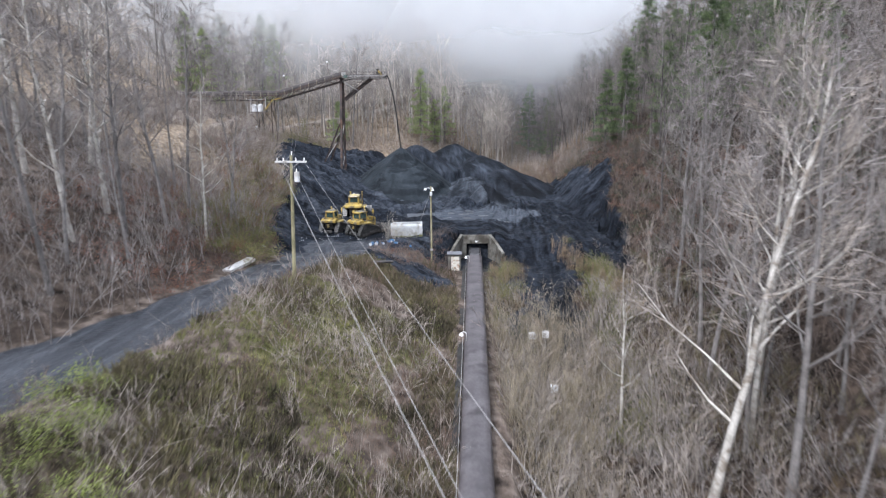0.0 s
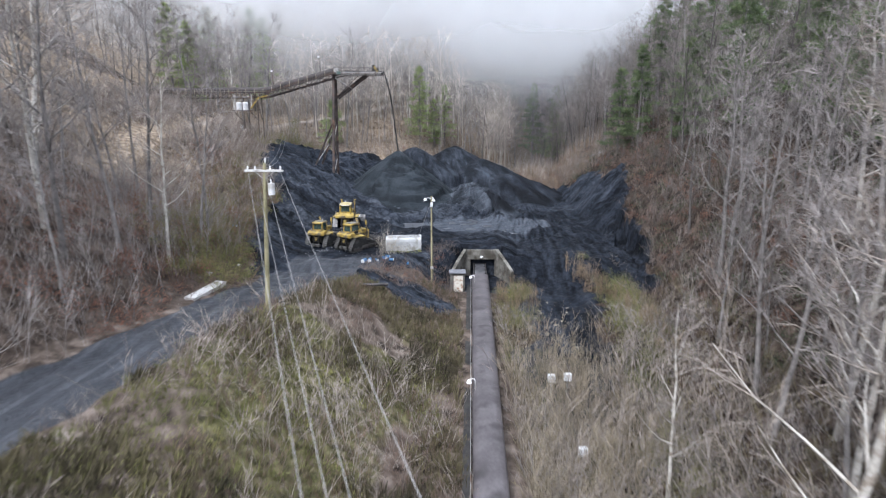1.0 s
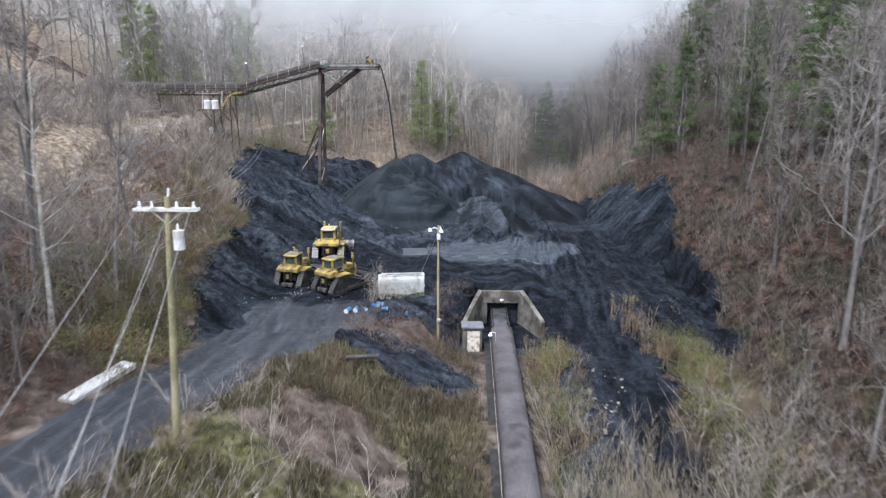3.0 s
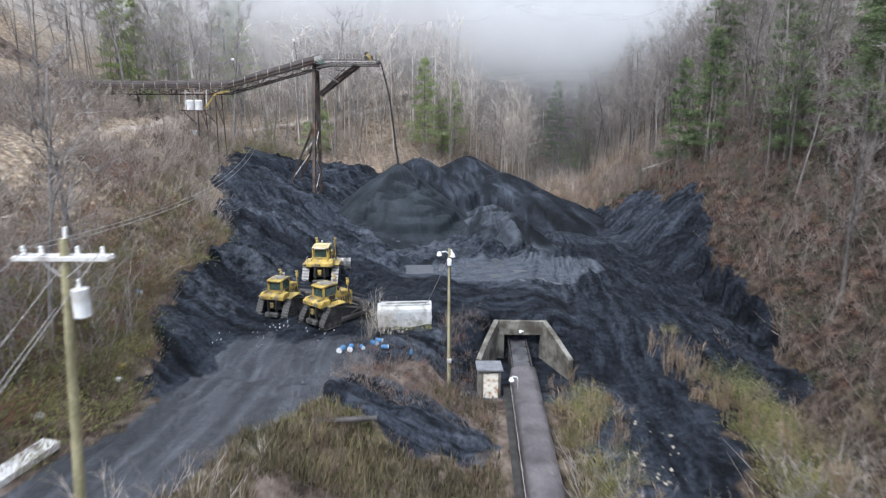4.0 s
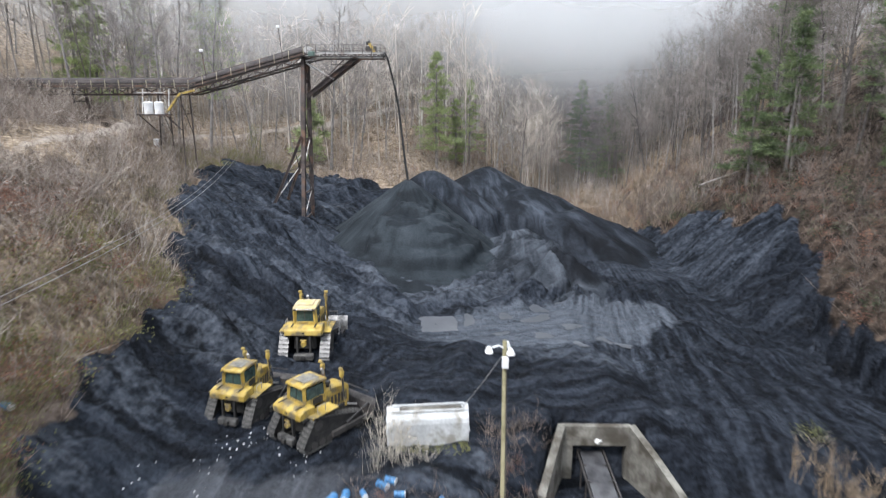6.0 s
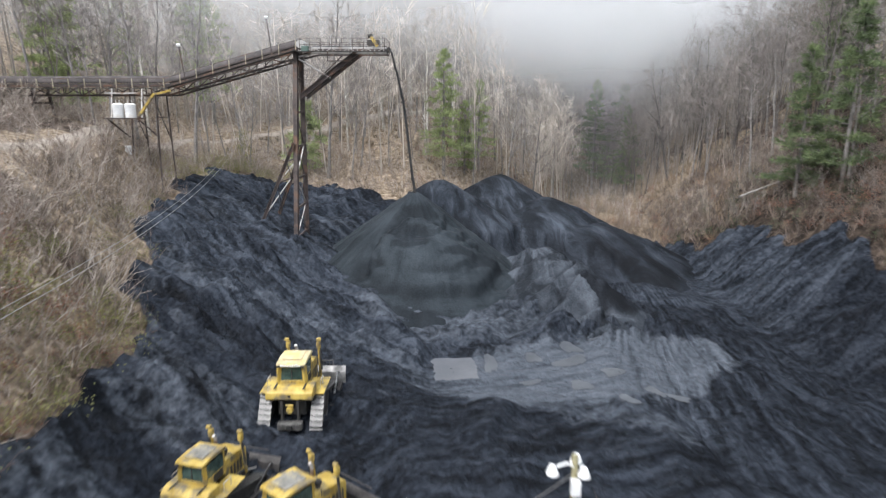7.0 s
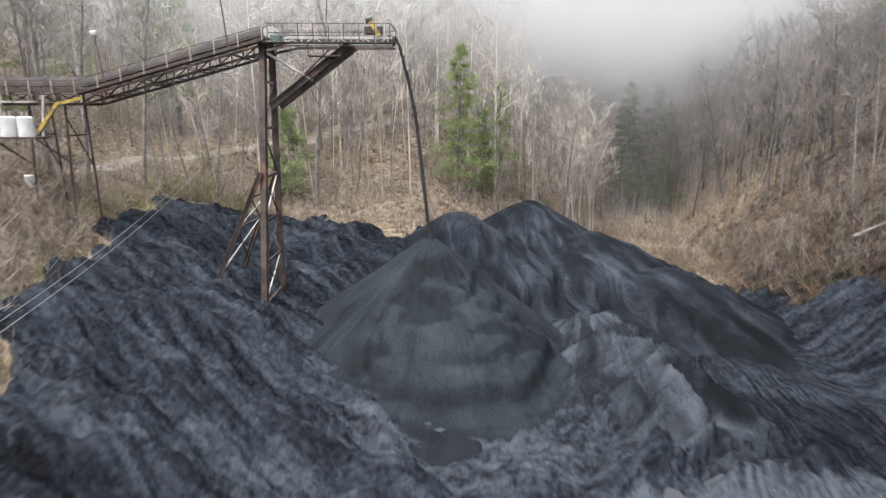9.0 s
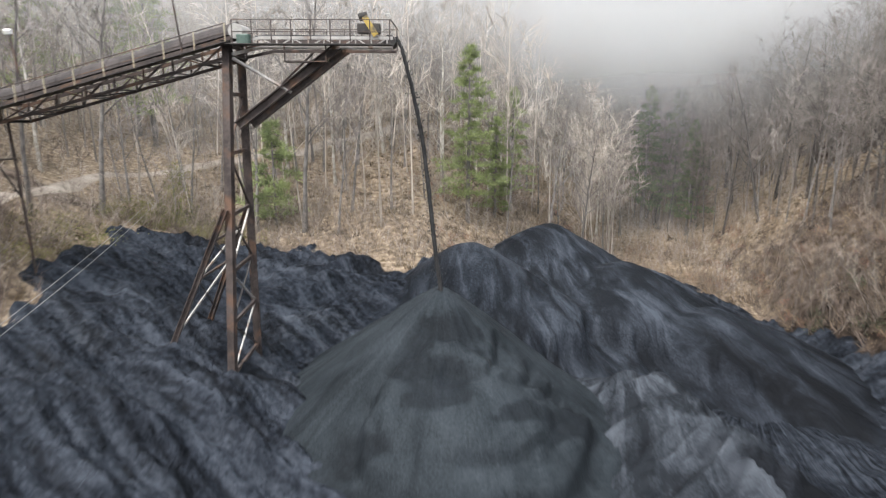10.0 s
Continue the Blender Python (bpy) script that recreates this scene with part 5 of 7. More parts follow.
bmesh.ops.create_grid(bm, x_segments=1, y_segments=1, size=1.0, matrix=pose(belt_x(y1), y1 - 0.02, -0.5, 90) @ Matrix.Diagonal((0.97, 0.45, 1, 1)))
part("hood_end", bm, DARK_STEEL, conv)
part("belt", beam(fresh(), (belt_x(y1 - 3), y1 - 3, -0.62), (belt_x(96) + 0.1, 97, -0.75), 1.3, 0.08), RUBBER, conv)
bm = fresh()
for s in (-1, 1):
    beam(bm, (s * 0.78, 0, -2.2), (s * 0.78, 0, -0.55), 0.08)
    beam(bm, (s * 0.3, 0, -0.75), (s * 0.78, 0, -0.55), 0.1)
rod(bm, (-0.5, 0, -0.75), (0.5, 0, -0.75), 0.07, sides=8)
repeat("idler", bm, DARK_STEEL, [pose(belt_x(y), y, 0) for y in (y1 + 0.5 + j * 1.6 for j in range(9))], conv)
for s in (-1, 1):
    part("stringer", beam(fresh(), (belt_x(y1) + s * 0.78, y1 - 1, -0.6), (belt_x(97) + s * 0.78, 97, -0.72), 0.1, 0.16), DARK_STEEL, conv)
    part("skirt_beam", beam(fresh(), (belt_x(y0) + s * 0.9, y0, -1.05), (belt_x(y1) + s * 0.9, y1, -1.05), 0.12, 0.2), DARK_STEEL, conv)
repeat("support_post", beam(fresh(), (0, 0, -4.6), (0, 0, -1.1), 0.12), DARK_STEEL, [pose(belt_x(y) + s * 0.9, y, 0) for y in range(-10, 80, 3) for s in (-1, 1)], conv)
part("pull_cord", rod(fresh(), (belt_x(y0) - 1.12, y0, -0.45), (belt_x(80) - 1.12, 80, -0.45), 0.022, sides=5), PALE_STEEL, conv)
repeat("cord_bracket", beam(fresh(), (-0.95, 0, -0.75), (-1.12, 0, -0.42), 0.035), PALE_STEEL, [pose(belt_x(y), y, 0) for y in range(-10, 80, 3)], conv)
part("spill_catch", beam(fresh(), (belt_x(y0) - 1.35, y0, -1.25), (belt_x(80) - 1.35, 80, -1.25), 0.5, 0.06), GRIME, conv)


def yard_lamp(x, y, z, turn, post):
    """A white shaded lamp on a short gooseneck."""
    lp = thing("gooseneck_lamp", pose(x, y, z, 0, 0, turn), "white enamel gooseneck lamp beside the conveyor", "lamp", "conveyor lamps")
    part("post", rod(fresh(), (0.45, 0, -post), (0.45, 0, 0.0), 0.035), PALE_STEEL, lp)
    part("arm", bent_tube(fresh(), [(0.45, 0, 0), (0.4, 0, 0.14), (0.2, 0, 0.2), (0.02, 0, 0.12)], 0.035), LAMP_WHITE, lp)
    part("shade", rod(fresh(), (0, 0, -0.12), (0, 0, 0.12), 0.2, 0.07, 14), LAMP_WHITE, lp)
    return lp


yard_lamp(belt_x(50.6) - 1.25, 50.6, 0.55, 0, 1.2)
yard_lamp(belt_x(77.5) - 1.15, 77.5, 0.55, 0, 1.2)

shed = thing("pump_shed", pose(1.35, 79.6, on_ground(1.35, 79.6, 0.1), 0, 0, 2), "small white shed with rust-streaked door and grey flat roof", "shed")
part("wall", box(fresh(), (0, 0, 1.2), (1.65, 1.5, 2.4), bevel=0.02), CONCRETE, shed)
part("roof", box(fresh(), (0, -0.05, 2.47), (1.95, 1.9, 0.14), (-3, 0, 0), bevel=0.02), ROOFING, shed)
part("door", box(fresh(), (0.08, -0.77, 1.15), (1.1, 0.05, 2.05)), RUSTED_WHITE, shed, "rust-streaked door")
part("corner_trim", box(fresh(), (-0.78, -0.76, 1.2), (0.12, 0.06, 2.36)), CONCRETE, shed)
part("corner_trim", box(fresh(), (0.78, -0.76, 1.2), (0.1, 0.06, 2.36)), CONCRETE, shed)


# ---- bulldozers ----
def track_outline(k):
    """The side view of a crawler track with raised drive sprocket: the hull of its three wheels."""
    pts = []
    for y, z, r in ((-1.85, 0.42, 0.42), (-1.15, 1.45, 0.40), (2.0, 0.46, 0.46)):
        pts += [(round((y + r * math.cos(a)) * k, 4), round((z + r * math.sin(a)) * k, 4)) for a in [2 * math.pi * i / 18 for i in range(18)]]
    pts = sorted(set(pts))

    def half(some):
        out = []
        for p in some:
            while len(out) > 1 and (out[-1][0] - out[-2][0]) * (p[1] - out[-2][1]) - (out[-1][1] - out[-2][1]) * (p[0] - out[-2][0]) <= 0:
                out.pop()
            out.append(p)
        return out[:-1]

    return (half(pts) + half(pts[::-1]))[::-1]


def bulldozer(m, scale, label, worn=YELLOW, plate=WORN, shoes=DARK_TRACK):
    """A crawler tractor facing +y: tracks, hood, cab under its roof, blade, arms, stacks and rear tank."""
    k = scale
    d = thing("bulldozer", m, label, "bulldozer", "parked bulldozers")
    for s in (-1, 1):
        cx = s * 1.36 * k
        out = track_outline(k)
        bm = fresh()
        slab_of(bm, [(y, z + 0.04) for y, z in out], 0.42 * k, 0.04 * k)
        bmesh.ops.translate(bm, verts=bm.verts, vec=(cx, 0, 0))
        track = part("track", bm, GRIME, d)
        total = [Vector((0, y, z + 0.04)) for y, z in out]
        ring = total + [total[0]]
        spans = [(ring[i + 1] - ring[i]).length for i in range(len(total))]
        per, count = sum(spans), 38
        places = []
        for c in range(count):
            want, i = per * c / count, 0
            while want > spans[i]:
                want -= spans[i]
                i += 1
            p = ring[i].lerp(ring[i + 1], want / spans[i])
            dr = (ring[i + 1] - ring[i]).normalized()
            nrm = Vector((0, -dr.z, dr.y))
            mm = Matrix((Vector((1, 0, 0)), dr, nrm)).transposed().to_4x4()
            base = Matrix.Translation(Vector((cx, p.y, p.z)) + nrm * 0.03 * k) @ mm
            places.append(base)
        bm = fresh()
        box(bm, (0, 0, 0), (0.66 * k, per / count * 0.86, 0.05 * k))
        box(bm, (0, per / count * 0.3, 0.05 * k), (0.66 * k, 0.03 * k, 0.07 * k))
        repeat("track_shoe", bm, shoes, places, track)
        repeat("roller", rod(fresh(), (cx + s * 0.2 * k, 0, 0.3 * k), (cx + s * 0.27 * k, 0, 0.3 * k), 0.22 * k, sides=12), DARK_STEEL, [pose(0, (-1.5 + j * 0.6) * k, 0) for j in range(6)], track)
        part("sprocket", rod(fresh(), (cx + s * 0.2 * k, -1.15 * k, 1.45 * k), (cx + s * 0.29 * k, -1.15 * k, 1.45 * k), 0.33 * k, sides=14), DARK_STEEL, track)
        part("track_frame", box(fresh(), (cx + s * 0.17 * k, 0, 0.62 * k), (0.14 * k, 3.0 * k, 0.36 * k), bevel=0.03 * k), GRIME, track)
        part("push_arm", beam(fresh(), (s * 1.82 * k, -0.3 * k, 0.55 * k), (s * 1.82 * k, 2.75 * k, 0.5 * k), 0.2 * k, 0.3 * k), DARK_STEEL, d)
        part("fender", box(fresh(), (s * 1.22 * k, -0.6 * k, 2.0 * k), (0.95 * k, 2.0 * k, 0.08 * k), bevel=0.02 * k), worn, d)
        part("tank_bolster", box(fresh(), (s * 1.02 * k, -1.62 * k, 1.86 * k), (0.5 * k, 0.7 * k, 0.2 * k), bevel=0.04 * k), GRIME, d)
        # lift cylinder with its yellow trunnion
        bm = fresh()
        rod(bm, (s * 0.86 * k, 1.75 * k, 1.3 * k), (s * 0.86 * k, 1.45 * k, 3.5 * k), 0.08 * k, sides=10)
        box(bm, (s * 0.86 * k, 1.46 * k, 3.5 * k), (0.24 * k, 0.3 * k, 0.44 * k), bevel=0.09 * k)
        part("lift_cylinder", bm, worn, d)
        part("hose_guard", rod(fresh(), (s * 0.98 * k, 1.5 * k, 2.0 * k), (s * 0.95 * k, 1.42 * k, 3.2 * k), 0.06 * k, sides=8), GRIME, d)
        part("cylinder_rod", rod(fresh(), (s * 0.86 * k, 1.75 * k, 1.4 * k), (s * 0.8 * k, 2.7 * k, 0.95 * k), 0.06 * k), PALE_STEEL, d)
        part("work_lamp", box(fresh(), (s * 0.9 * k, 1.36 * k, 3.86 * k), (0.26 * k, 0.16 * k, 0.16 * k), bevel=0.03 * k), worn, d)
    bm = fresh()
    slab_of(bm, [(-1.6 * k, 0.8 * k), (2.2 * k, 0.7 * k), (2.25 * k, 1.3 * k), (-1.5 * k, 1.9 * k)], 1.5 * k, 0.05 * k)
    part("main_frame", bm, GRIME, d)
    bm = fresh()
    slab_of(bm, [(0.3 * k, 1.3 * k), (2.25 * k, 1.1 * k), (2.3 * k, 2.42 * k), (2.0 * k, 2.6 * k), (0.3 * k, 2.78 * k)], 1.2 * k, 0.08 * k)
    part("engine_hood", bm, worn, d)
    part("grille", box(fresh(), (0, 2.31 * k, 1.65 * k), (0.95 * k, 0.05 * k, 0.95 * k), (2, 0, 0)), DARK_STEEL, d)
    for s in (-1, 1):
        bm = fresh()
        for j in range(5):
            box(bm, (s * 0.606 * k, (0.85 + 0.28 * j) * k, 1.85 * k), (0.014 * k, 0.17 * k, 0.62 * k))
        part("hood_vents", bm, DARK_STEEL, d)
    bm = fresh()
    slab_of(bm, [(-2.2 * k, 1.92 * k), (-1.0 * k, 1.92 * k), (-1.0 * k, 2.5 * k), (-1.75 * k, 2.5 * k), (-2.16 * k, 2.3 * k)], 2.46 * k, 0.08 * k)
    rear = part("fuel_tank", bm, worn, d)
    part("tank_badge", box(fresh(), (0.02 * k, -2.2 * k, 2.14 * k), (0.16 * k, 0.02 * k, 0.1 * k)), GRIME, rear)
    for s in (-1, 1):
        part("rear_strut", box(fresh(), (s * 0.42 * k, -2.02 * k, 1.3 * k), (0.14 * k, 0.2 * k, 1.1 * k), bevel=0.03 * k), GRIME, d)
        part("tank_strap", box(fresh(), (s * 0.75 * k, -1.7 * k, 2.52 * k), (0.08 * k, 0.8 * k, 0.03 * k)), GRIME, rear)
    part("filler_cap", rod(fresh(), (0.1 * k, -2.02 * k, 2.0 * k), (0.1 * k, -2.1 * k, 2.0 * k), 0.09 * k), GRIME, rear)
    # cab
    cab = part("cab_wall", box(fresh(), (0, -0.55 * k, 2.42 * k), (1.38 * k, 1.7 * k, 0.5 * k), bevel=0.04 * k), worn, d)
    for px, py in ((-0.7, -1.35), (0.7, -1.35), (-0.63, 0.25), (0.63, 0.25)):
        part("cab_post", beam(fresh(), (px * k, py * k, 2.2 * k), (px * 0.93 * k, (py + 0.04) * k, 3.45 * k), 0.2 * k if py < 0 else 0.13 * k), worn, cab)
    bm = fresh()
    box(bm, (0, -1.34 * k, 2.98 * k), (1.12 * k, 0.03 * k, 0.84 * k), (-3, 0, 0))
    part("rear_window", bm, GLASS, cab)
    part("window_header", box(fresh(), (0, -1.35 * k, 3.44 * k), (1.2 * k, 0.06 * k, 0.1 * k)), worn, cab)
    part("front_window", box(fresh(), (0, 0.24 * k, 2.95 * k), (1.2 * k, 0.03 * k, 0.75 * k)), GLASS, cab)
    for s in (-1, 1):
        part("side_window", box(fresh(), (s * 0.665 * k, -0.5 * k, 2.98 * k), (0.03 * k, 1.3 * k, 0.78 * k)), GLASS, cab)
    bm = fresh()
    slab_of(bm, [(-1.55 * k, 3.48 * k), (0.42 * k, 3.48 * k), (0.38 * k, 3.64 * k), (-0.5 * k, 3.72 * k), (-1.5 * k, 3.66 * k)], 1.54 * k, 0.08 * k)
    roof = part("cab_roof", bm, DUSTY if shoes is WORN else worn, d)
    part("roof_panel", box(fresh(), (0, -0.55 * k, 3.71 * k), (1.0 * k, 1.2 * k, 0.07 * k), (-2, 0, 0), bevel=0.03 * k), DUSTY if shoes is WORN else ROOF_DUST, roof, "dust-covered roof panel")
    bm = fresh()
    for j in range(9):
        box(bm, ((-0.48 + 0.12 * j) * k, -1.57 * k, 3.55 * k), (0.07 * k, 0.02 * k, 0.10 * k))
    if shoes is WORN:
        part("roof_badge", bm, LAMP_WHITE, d, "row of pale bars on the roof edge")
    else:
        bm.free()
    bm = fresh()
    rod(bm, (-0.28 * k, 1.0 * k, 2.3 * k), (-0.28 * k, 0.98 * k, 3.55 * k), 0.085 * k, sides=10)
    rod(bm, (-0.28 * k, 0.98 * k, 3.55 * k), (-0.28 * k, 0.86 * k, 3.72 * k), 0.085 * k, sides=10)
    part("exhaust_stack", bm, PALE_STEEL, d)
    bm = fresh()
    rod(bm, (0.3 * k, 0.8 * k, 2.3 * k), (0.3 * k, 0.8 * k, 2.95 * k), 0.11 * k, sides=10)
    rod(bm, (0.3 * k, 0.8 * k, 2.95 * k), (0.3 * k, 0.8 * k, 3.1 * k), 0.18 * k, sides=10)
    part("air_intake", bm, GRIME, d)
    # step, door and lamps of the cab
    for s in (-1, 1):
        part("cab_door", box(fresh(), (s * 0.7 * k, -0.35 * k, 2.42 * k), (0.03 * k, 0.75 * k, 0.42 * k), bevel=0.01 * k), GRIME, cab)
        part("roof_lamp", box(fresh(), (s * 0.6 * k, -1.56 * k, 3.5 * k), (0.2 * k, 0.08 * k, 0.1 * k), bevel=0.02 * k), GRIME, d)
        part("mirror_arm", bent_tube(fresh(), [(s * 0.7 * k, 0.3 * k, 3.2 * k), (s * 1.0 * k, 0.4 * k, 3.2 * k), (s * 1.0 * k, 0.4 * k, 2.8 * k)], 0.02 * k), DARK_STEEL, d)
    part("window_bar", box(fresh(), (0, -1.365 * k, 2.98 * k), (0.05 * k, 0.03 * k, 0.84 * k), (-3, 0, 0)), GRIME, cab)
    # blade: a curved plate with cutting edge and end bits
    bm = fresh()
    prof = [(0.28, 0.05), (0.05, 0.35), (0.0, 0.75), (0.08, 1.15), (0.3, 1.45)]
    outline = [(2.95 * k + y * k, z * k) for y, z in prof] + [(2.95 * k + (y - 0.07) * k, z * k) for y, z in prof[::-1]]
    slab_of(bm, outline, 4.15 * k)
    blade = part("blade", bm, plate, d, "scoured steel dozer blade" if plate is WORN else "dirty steel dozer blade")
    part("cutting_edge", box(fresh(), (0, 3.27 * k, 0.06 * k), (4.2 * k, 0.06 * k, 0.26 * k), (35, 0, 0)), DARK_STEEL, blade)
    bm = fresh()
    for j in range(15 if plate is WORN else 0):
        x = (-1.3 + 2.6 * j / 14) * k
        beam(bm, (x, 3.22 * k, 1.45 * k), (x, 3.22 * k, 1.78 * k), 0.03 * k)
    beam(bm, (-1.35 * k, 3.22 * k, 1.78 * k), (1.35 * k, 3.22 * k, 1.78 * k), 0.05 * k)
    part("spill_guard" if plate is WORN else "top_rail", bm, DARK_STEEL, blade)
    for s in (-1, 1):
        part("tilt_brace", rod(fresh(), (s * 1.75 * k, 0.9 * k, 0.75 * k), (s * 1.6 * k, 2.9 * k, 1.2 * k), 0.07 * k), plate, d)
        part("grab_rail", bent_tube(fresh(), [(s * 1.4 * k, -1.0 * k, 1.66 * k), (s * 1.42 * k, -1.0 * k, 2.5 * k), (s * 1.42 * k, -0.4 * k, 2.5 * k), (s * 1.4 * k, -0.4 * k, 1.66 * k)], 0.025 * k), PALE_STEEL, d)
    # rear: final drive housing and counterweight
    bm = fresh()
    rod(bm, (0, -2.05 * k, 1.35 * k), (0, -2.22 * k, 1.33 * k), 0.2 * k, 0.16 * k, 14)
    rod(bm, (-0.2 * k, -2.12 * k, 1.6 * k), (0.2 * k, -2.12 * k, 1.6 * k), 0.06 * k, sides=8)
    part("winch_drum", bm, worn, d)
    part("counterweight", box(fresh(), (0, -2.2 * k, 0.5 * k), (1.3 * k, 0.42 * k, 0.42 * k), bevel=0.08 * k), DARK_TRACK, d)
    part("hitch", box(fresh(), (0, -2.46 * k, 0.5 * k), (0.3 * k, 0.18 * k, 0.26 * k), bevel=0.03 * k), GRIME, d)
    return d


bulldozer(pose(-14.4, 95.8, 2.3, 0, 0, 1), 1.05, "large yellow crawler bulldozer with bright worn tracks, parked on coal", shoes=WORN)
bulldozer(pose(-16.3, 87.5, 1.85, 0, 0, -13), 0.9, "yellow crawler bulldozer with dusty cab, parked on coal", plate=DARK_STEEL)
bulldozer(pose(-11.65, 85.1, 2.05, 0, 0, -36), 0.91, "yellow crawler bulldozer turned toward the white tank", plate=DARK_STEEL)

# ---- white tank ----
tank = thing("water_tank", pose(-5.44, 84.8, 1.85, 0, 0, 7), "white rectangular tank with rounded top and open hatch", "tank")
bm = fresh()
outline = [(-0.88, 0.05), (0.88, 0.05), (0.9, 1.35), (0.82, 1.62), (0.55, 1.78), (-0.55, 1.78), (-0.82, 1.62), (-0.9, 1.35)]
slab_of(bm, outline, 4.4, 0.05)
part("shell", bm, TANK_WHITE, tank)
part("top_hatch", box(fresh(), (0.2, 0, 1.79), (3.4, 0.55, 0.08), bevel=0.03), CONCRETE, tank, "grey recessed top channel")
for x in (-2.22, 2.22):
    part("end_frame", box(fresh(), (x, 0, 0.9), (0.06, 1.84, 0.1)), TANK_WHITE, tank)
for y in (-0.36, 0.36):
    part("channel_edge", box(fresh(), (0.1, y, 1.86), (4.0, 0.12, 0.14), bevel=0.05), TANK_WHITE, tank)
part("end_cap", rod(fresh(), (2.0, 0, 1.6), (2.24, 0, 1.6), 0.42, 0.4, 20), TANK_WHITE, tank)
part("skid", box(fresh(), (0, -0.8, 0.04), (4.2, 0.14, 0.12)), DARK_STEEL, tank)
part("end_post", rod(fresh(), (-2.28, -0.4, 0.0), (-2.28, -0.4, 1.3), 0.05), DARK_STEEL, tank)

# ---- poles ----
def crossarm_pole():
    x, y = -13.13, 53.2
    z = on_ground(x, y, 0.5)
    top = Vector((-12.98, 54.4, 15.9))
    p = thing("utility_pole", Matrix.Identity(4), "mossy wooden utility pole with double crossarm and transformer", "utility pole")
    part("post", rod(fresh(), (x, y, z), top, 0.19, 0.12, 12), POLE_WOOD, p)
    for dy in (-0.16, 0.16):
        part("crossarm", beam(fresh(), (-14.38, 54.25 + dy, 15.35), (-11.68, 54.5 + dy, 15.3), 0.1, 0.13), PALE_CONCRETE, p, "pale weathered crossarm")
    for i, ax in enumerate((-14.23, -13.68, -12.58, -11.83)):
        bm = fresh()
        for j in range(3):
            rod(bm, (ax, 54.37, 15.42 + 0.09 * j), (ax, 54.37, 15.49 + 0.09 * j), 0.085 - 0.015 * j, 0.05, 10)
        part("insulator", bm, LAMP_WHITE, p)
    rod_top = fresh()
    rod(rod_top, (-12.93, 54.4, 15.9), (-12.90, 54.42, 16.25), 0.05)
    part("top_pin", rod_top, LAMP_WHITE, p)
    for s in (-1, 1):
        part("arm_brace", beam(fresh(), (-12.98, 54.2, 14.7), (-12.98 + s * 0.75, 54.25, 15.3), 0.04), PALE_STEEL, p)
    can = part("transformer", rod(fresh(), (-12.48, 54.05, 13.6), (-12.48, 54.05, 14.45), 0.24, 0.24, 14), WHITE, p, "pale grey transformer can")
    part("bushing", rod(fresh(), (-12.48, 54.05, 14.45), (-12.48, 54.05, 14.75), 0.06, 0.04), LAMP_WHITE, can)
    return p


crossarm_pole()


def wire(a, b, sag, radius=0.016, label="thin grey overhead power line", name="power_line"):
    a, b = Vector(a), Vector(b)
    pts = [a.lerp(b, i / 24) - Vector((0, 0, sag * 4 * (i / 24) * (1 - i / 24))) for i in range(25)]
    bm = bent_tube(fresh(), pts, radius, 5)
    me = bpy.data.meshes.new(name)
    bm.to_mesh(me)
    bm.free()
    me.materials.append(WIRE)
    return tagged(new(name, me), label, "cable", "power lines")


for ax, z, ex, ez in ((-14.23, 15.5, 7.04, 13.0), (-13.48, 13.75, 7.64, 11.6), (-12.98, 15.2, 8.02, 10.9), (-11.93, 15.5, 9.05, 12.5)):
    wire((ax, 54.37, z), (ex, -6.0, ez), 0.25, 0.011)
for ax, ex in ((-14.23, -41.6), (-13.68, -40.8)):
    wire((ax, 54.37, 15.6), (ex, 165.0, 14.5), 3.2)

lp = thing("yard_light_pole", Matrix.Identity(4), "slim mossy wooden pole with two white floodlights", "lamp pole")
zb = on_ground(-1.65, 79.1, 0.5)
part("post", rod(fresh(), (-1.65, 79.1, zb), (-1.72, 80.2, 9.5), 0.15, 0.1, 12), POLE_WOOD, lp)
part("arm", bent_tube(fresh(), [(-1.72, 80.15, 9.15), (-2.0, 80.0, 9.35), (-2.3, 79.9, 9.3)], 0.04), LAMP_WHITE, lp)
for dx, dy, z in ((-0.72, -0.25, 9.2), (0.25, -0.2, 9.1), (0.1, 0.3, 9.25)):
    bm = fresh()
    rod(bm, (-1.72 + dx, 80.15 + dy, z - 0.14), (-1.72 + dx, 80.15 + dy, z + 0.12), 0.2, 0.1, 12)
    part("floodlight", bm, LAMP_WHITE, lp)
part("meter_box", box(fresh(), (-1.7, 79.95, 8.55), (0.3, 0.26, 0.5), bevel=0.03), WHITE, lp)
part("conduit_clamp", box(fresh(), (-1.66, 79.05, 1.2), (0.34, 0.3, 0.22)), PALE_STEEL, lp)
part("conduit", rod(fresh(), (-1.58, 79.0, zb), (-1.62, 79.98, 8.4), 0.03), DARK_STEEL, lp)
wire((-1.75, 80.15, 8.9), (-4.2, 86.3, on_ground(-4.2, 86.3) + 0.05), 0.12, 0.022, "twisted grey service cable slanting to the ground", "service_cable")

# ---- roadside slab, barrels and clutter ----
sl = thing("concrete_slab", pose(-20.4, 59.6, on_ground(-20.4, 59.6) + 0.02, 4, 0, 80), "long pale concrete beam lying at the roadside", "concrete beam")
part("beam", box(fresh(), (0, 0, 0.2), (4.9, 0.95, 0.36), bevel=0.04), PALE_CONCRETE, sl)
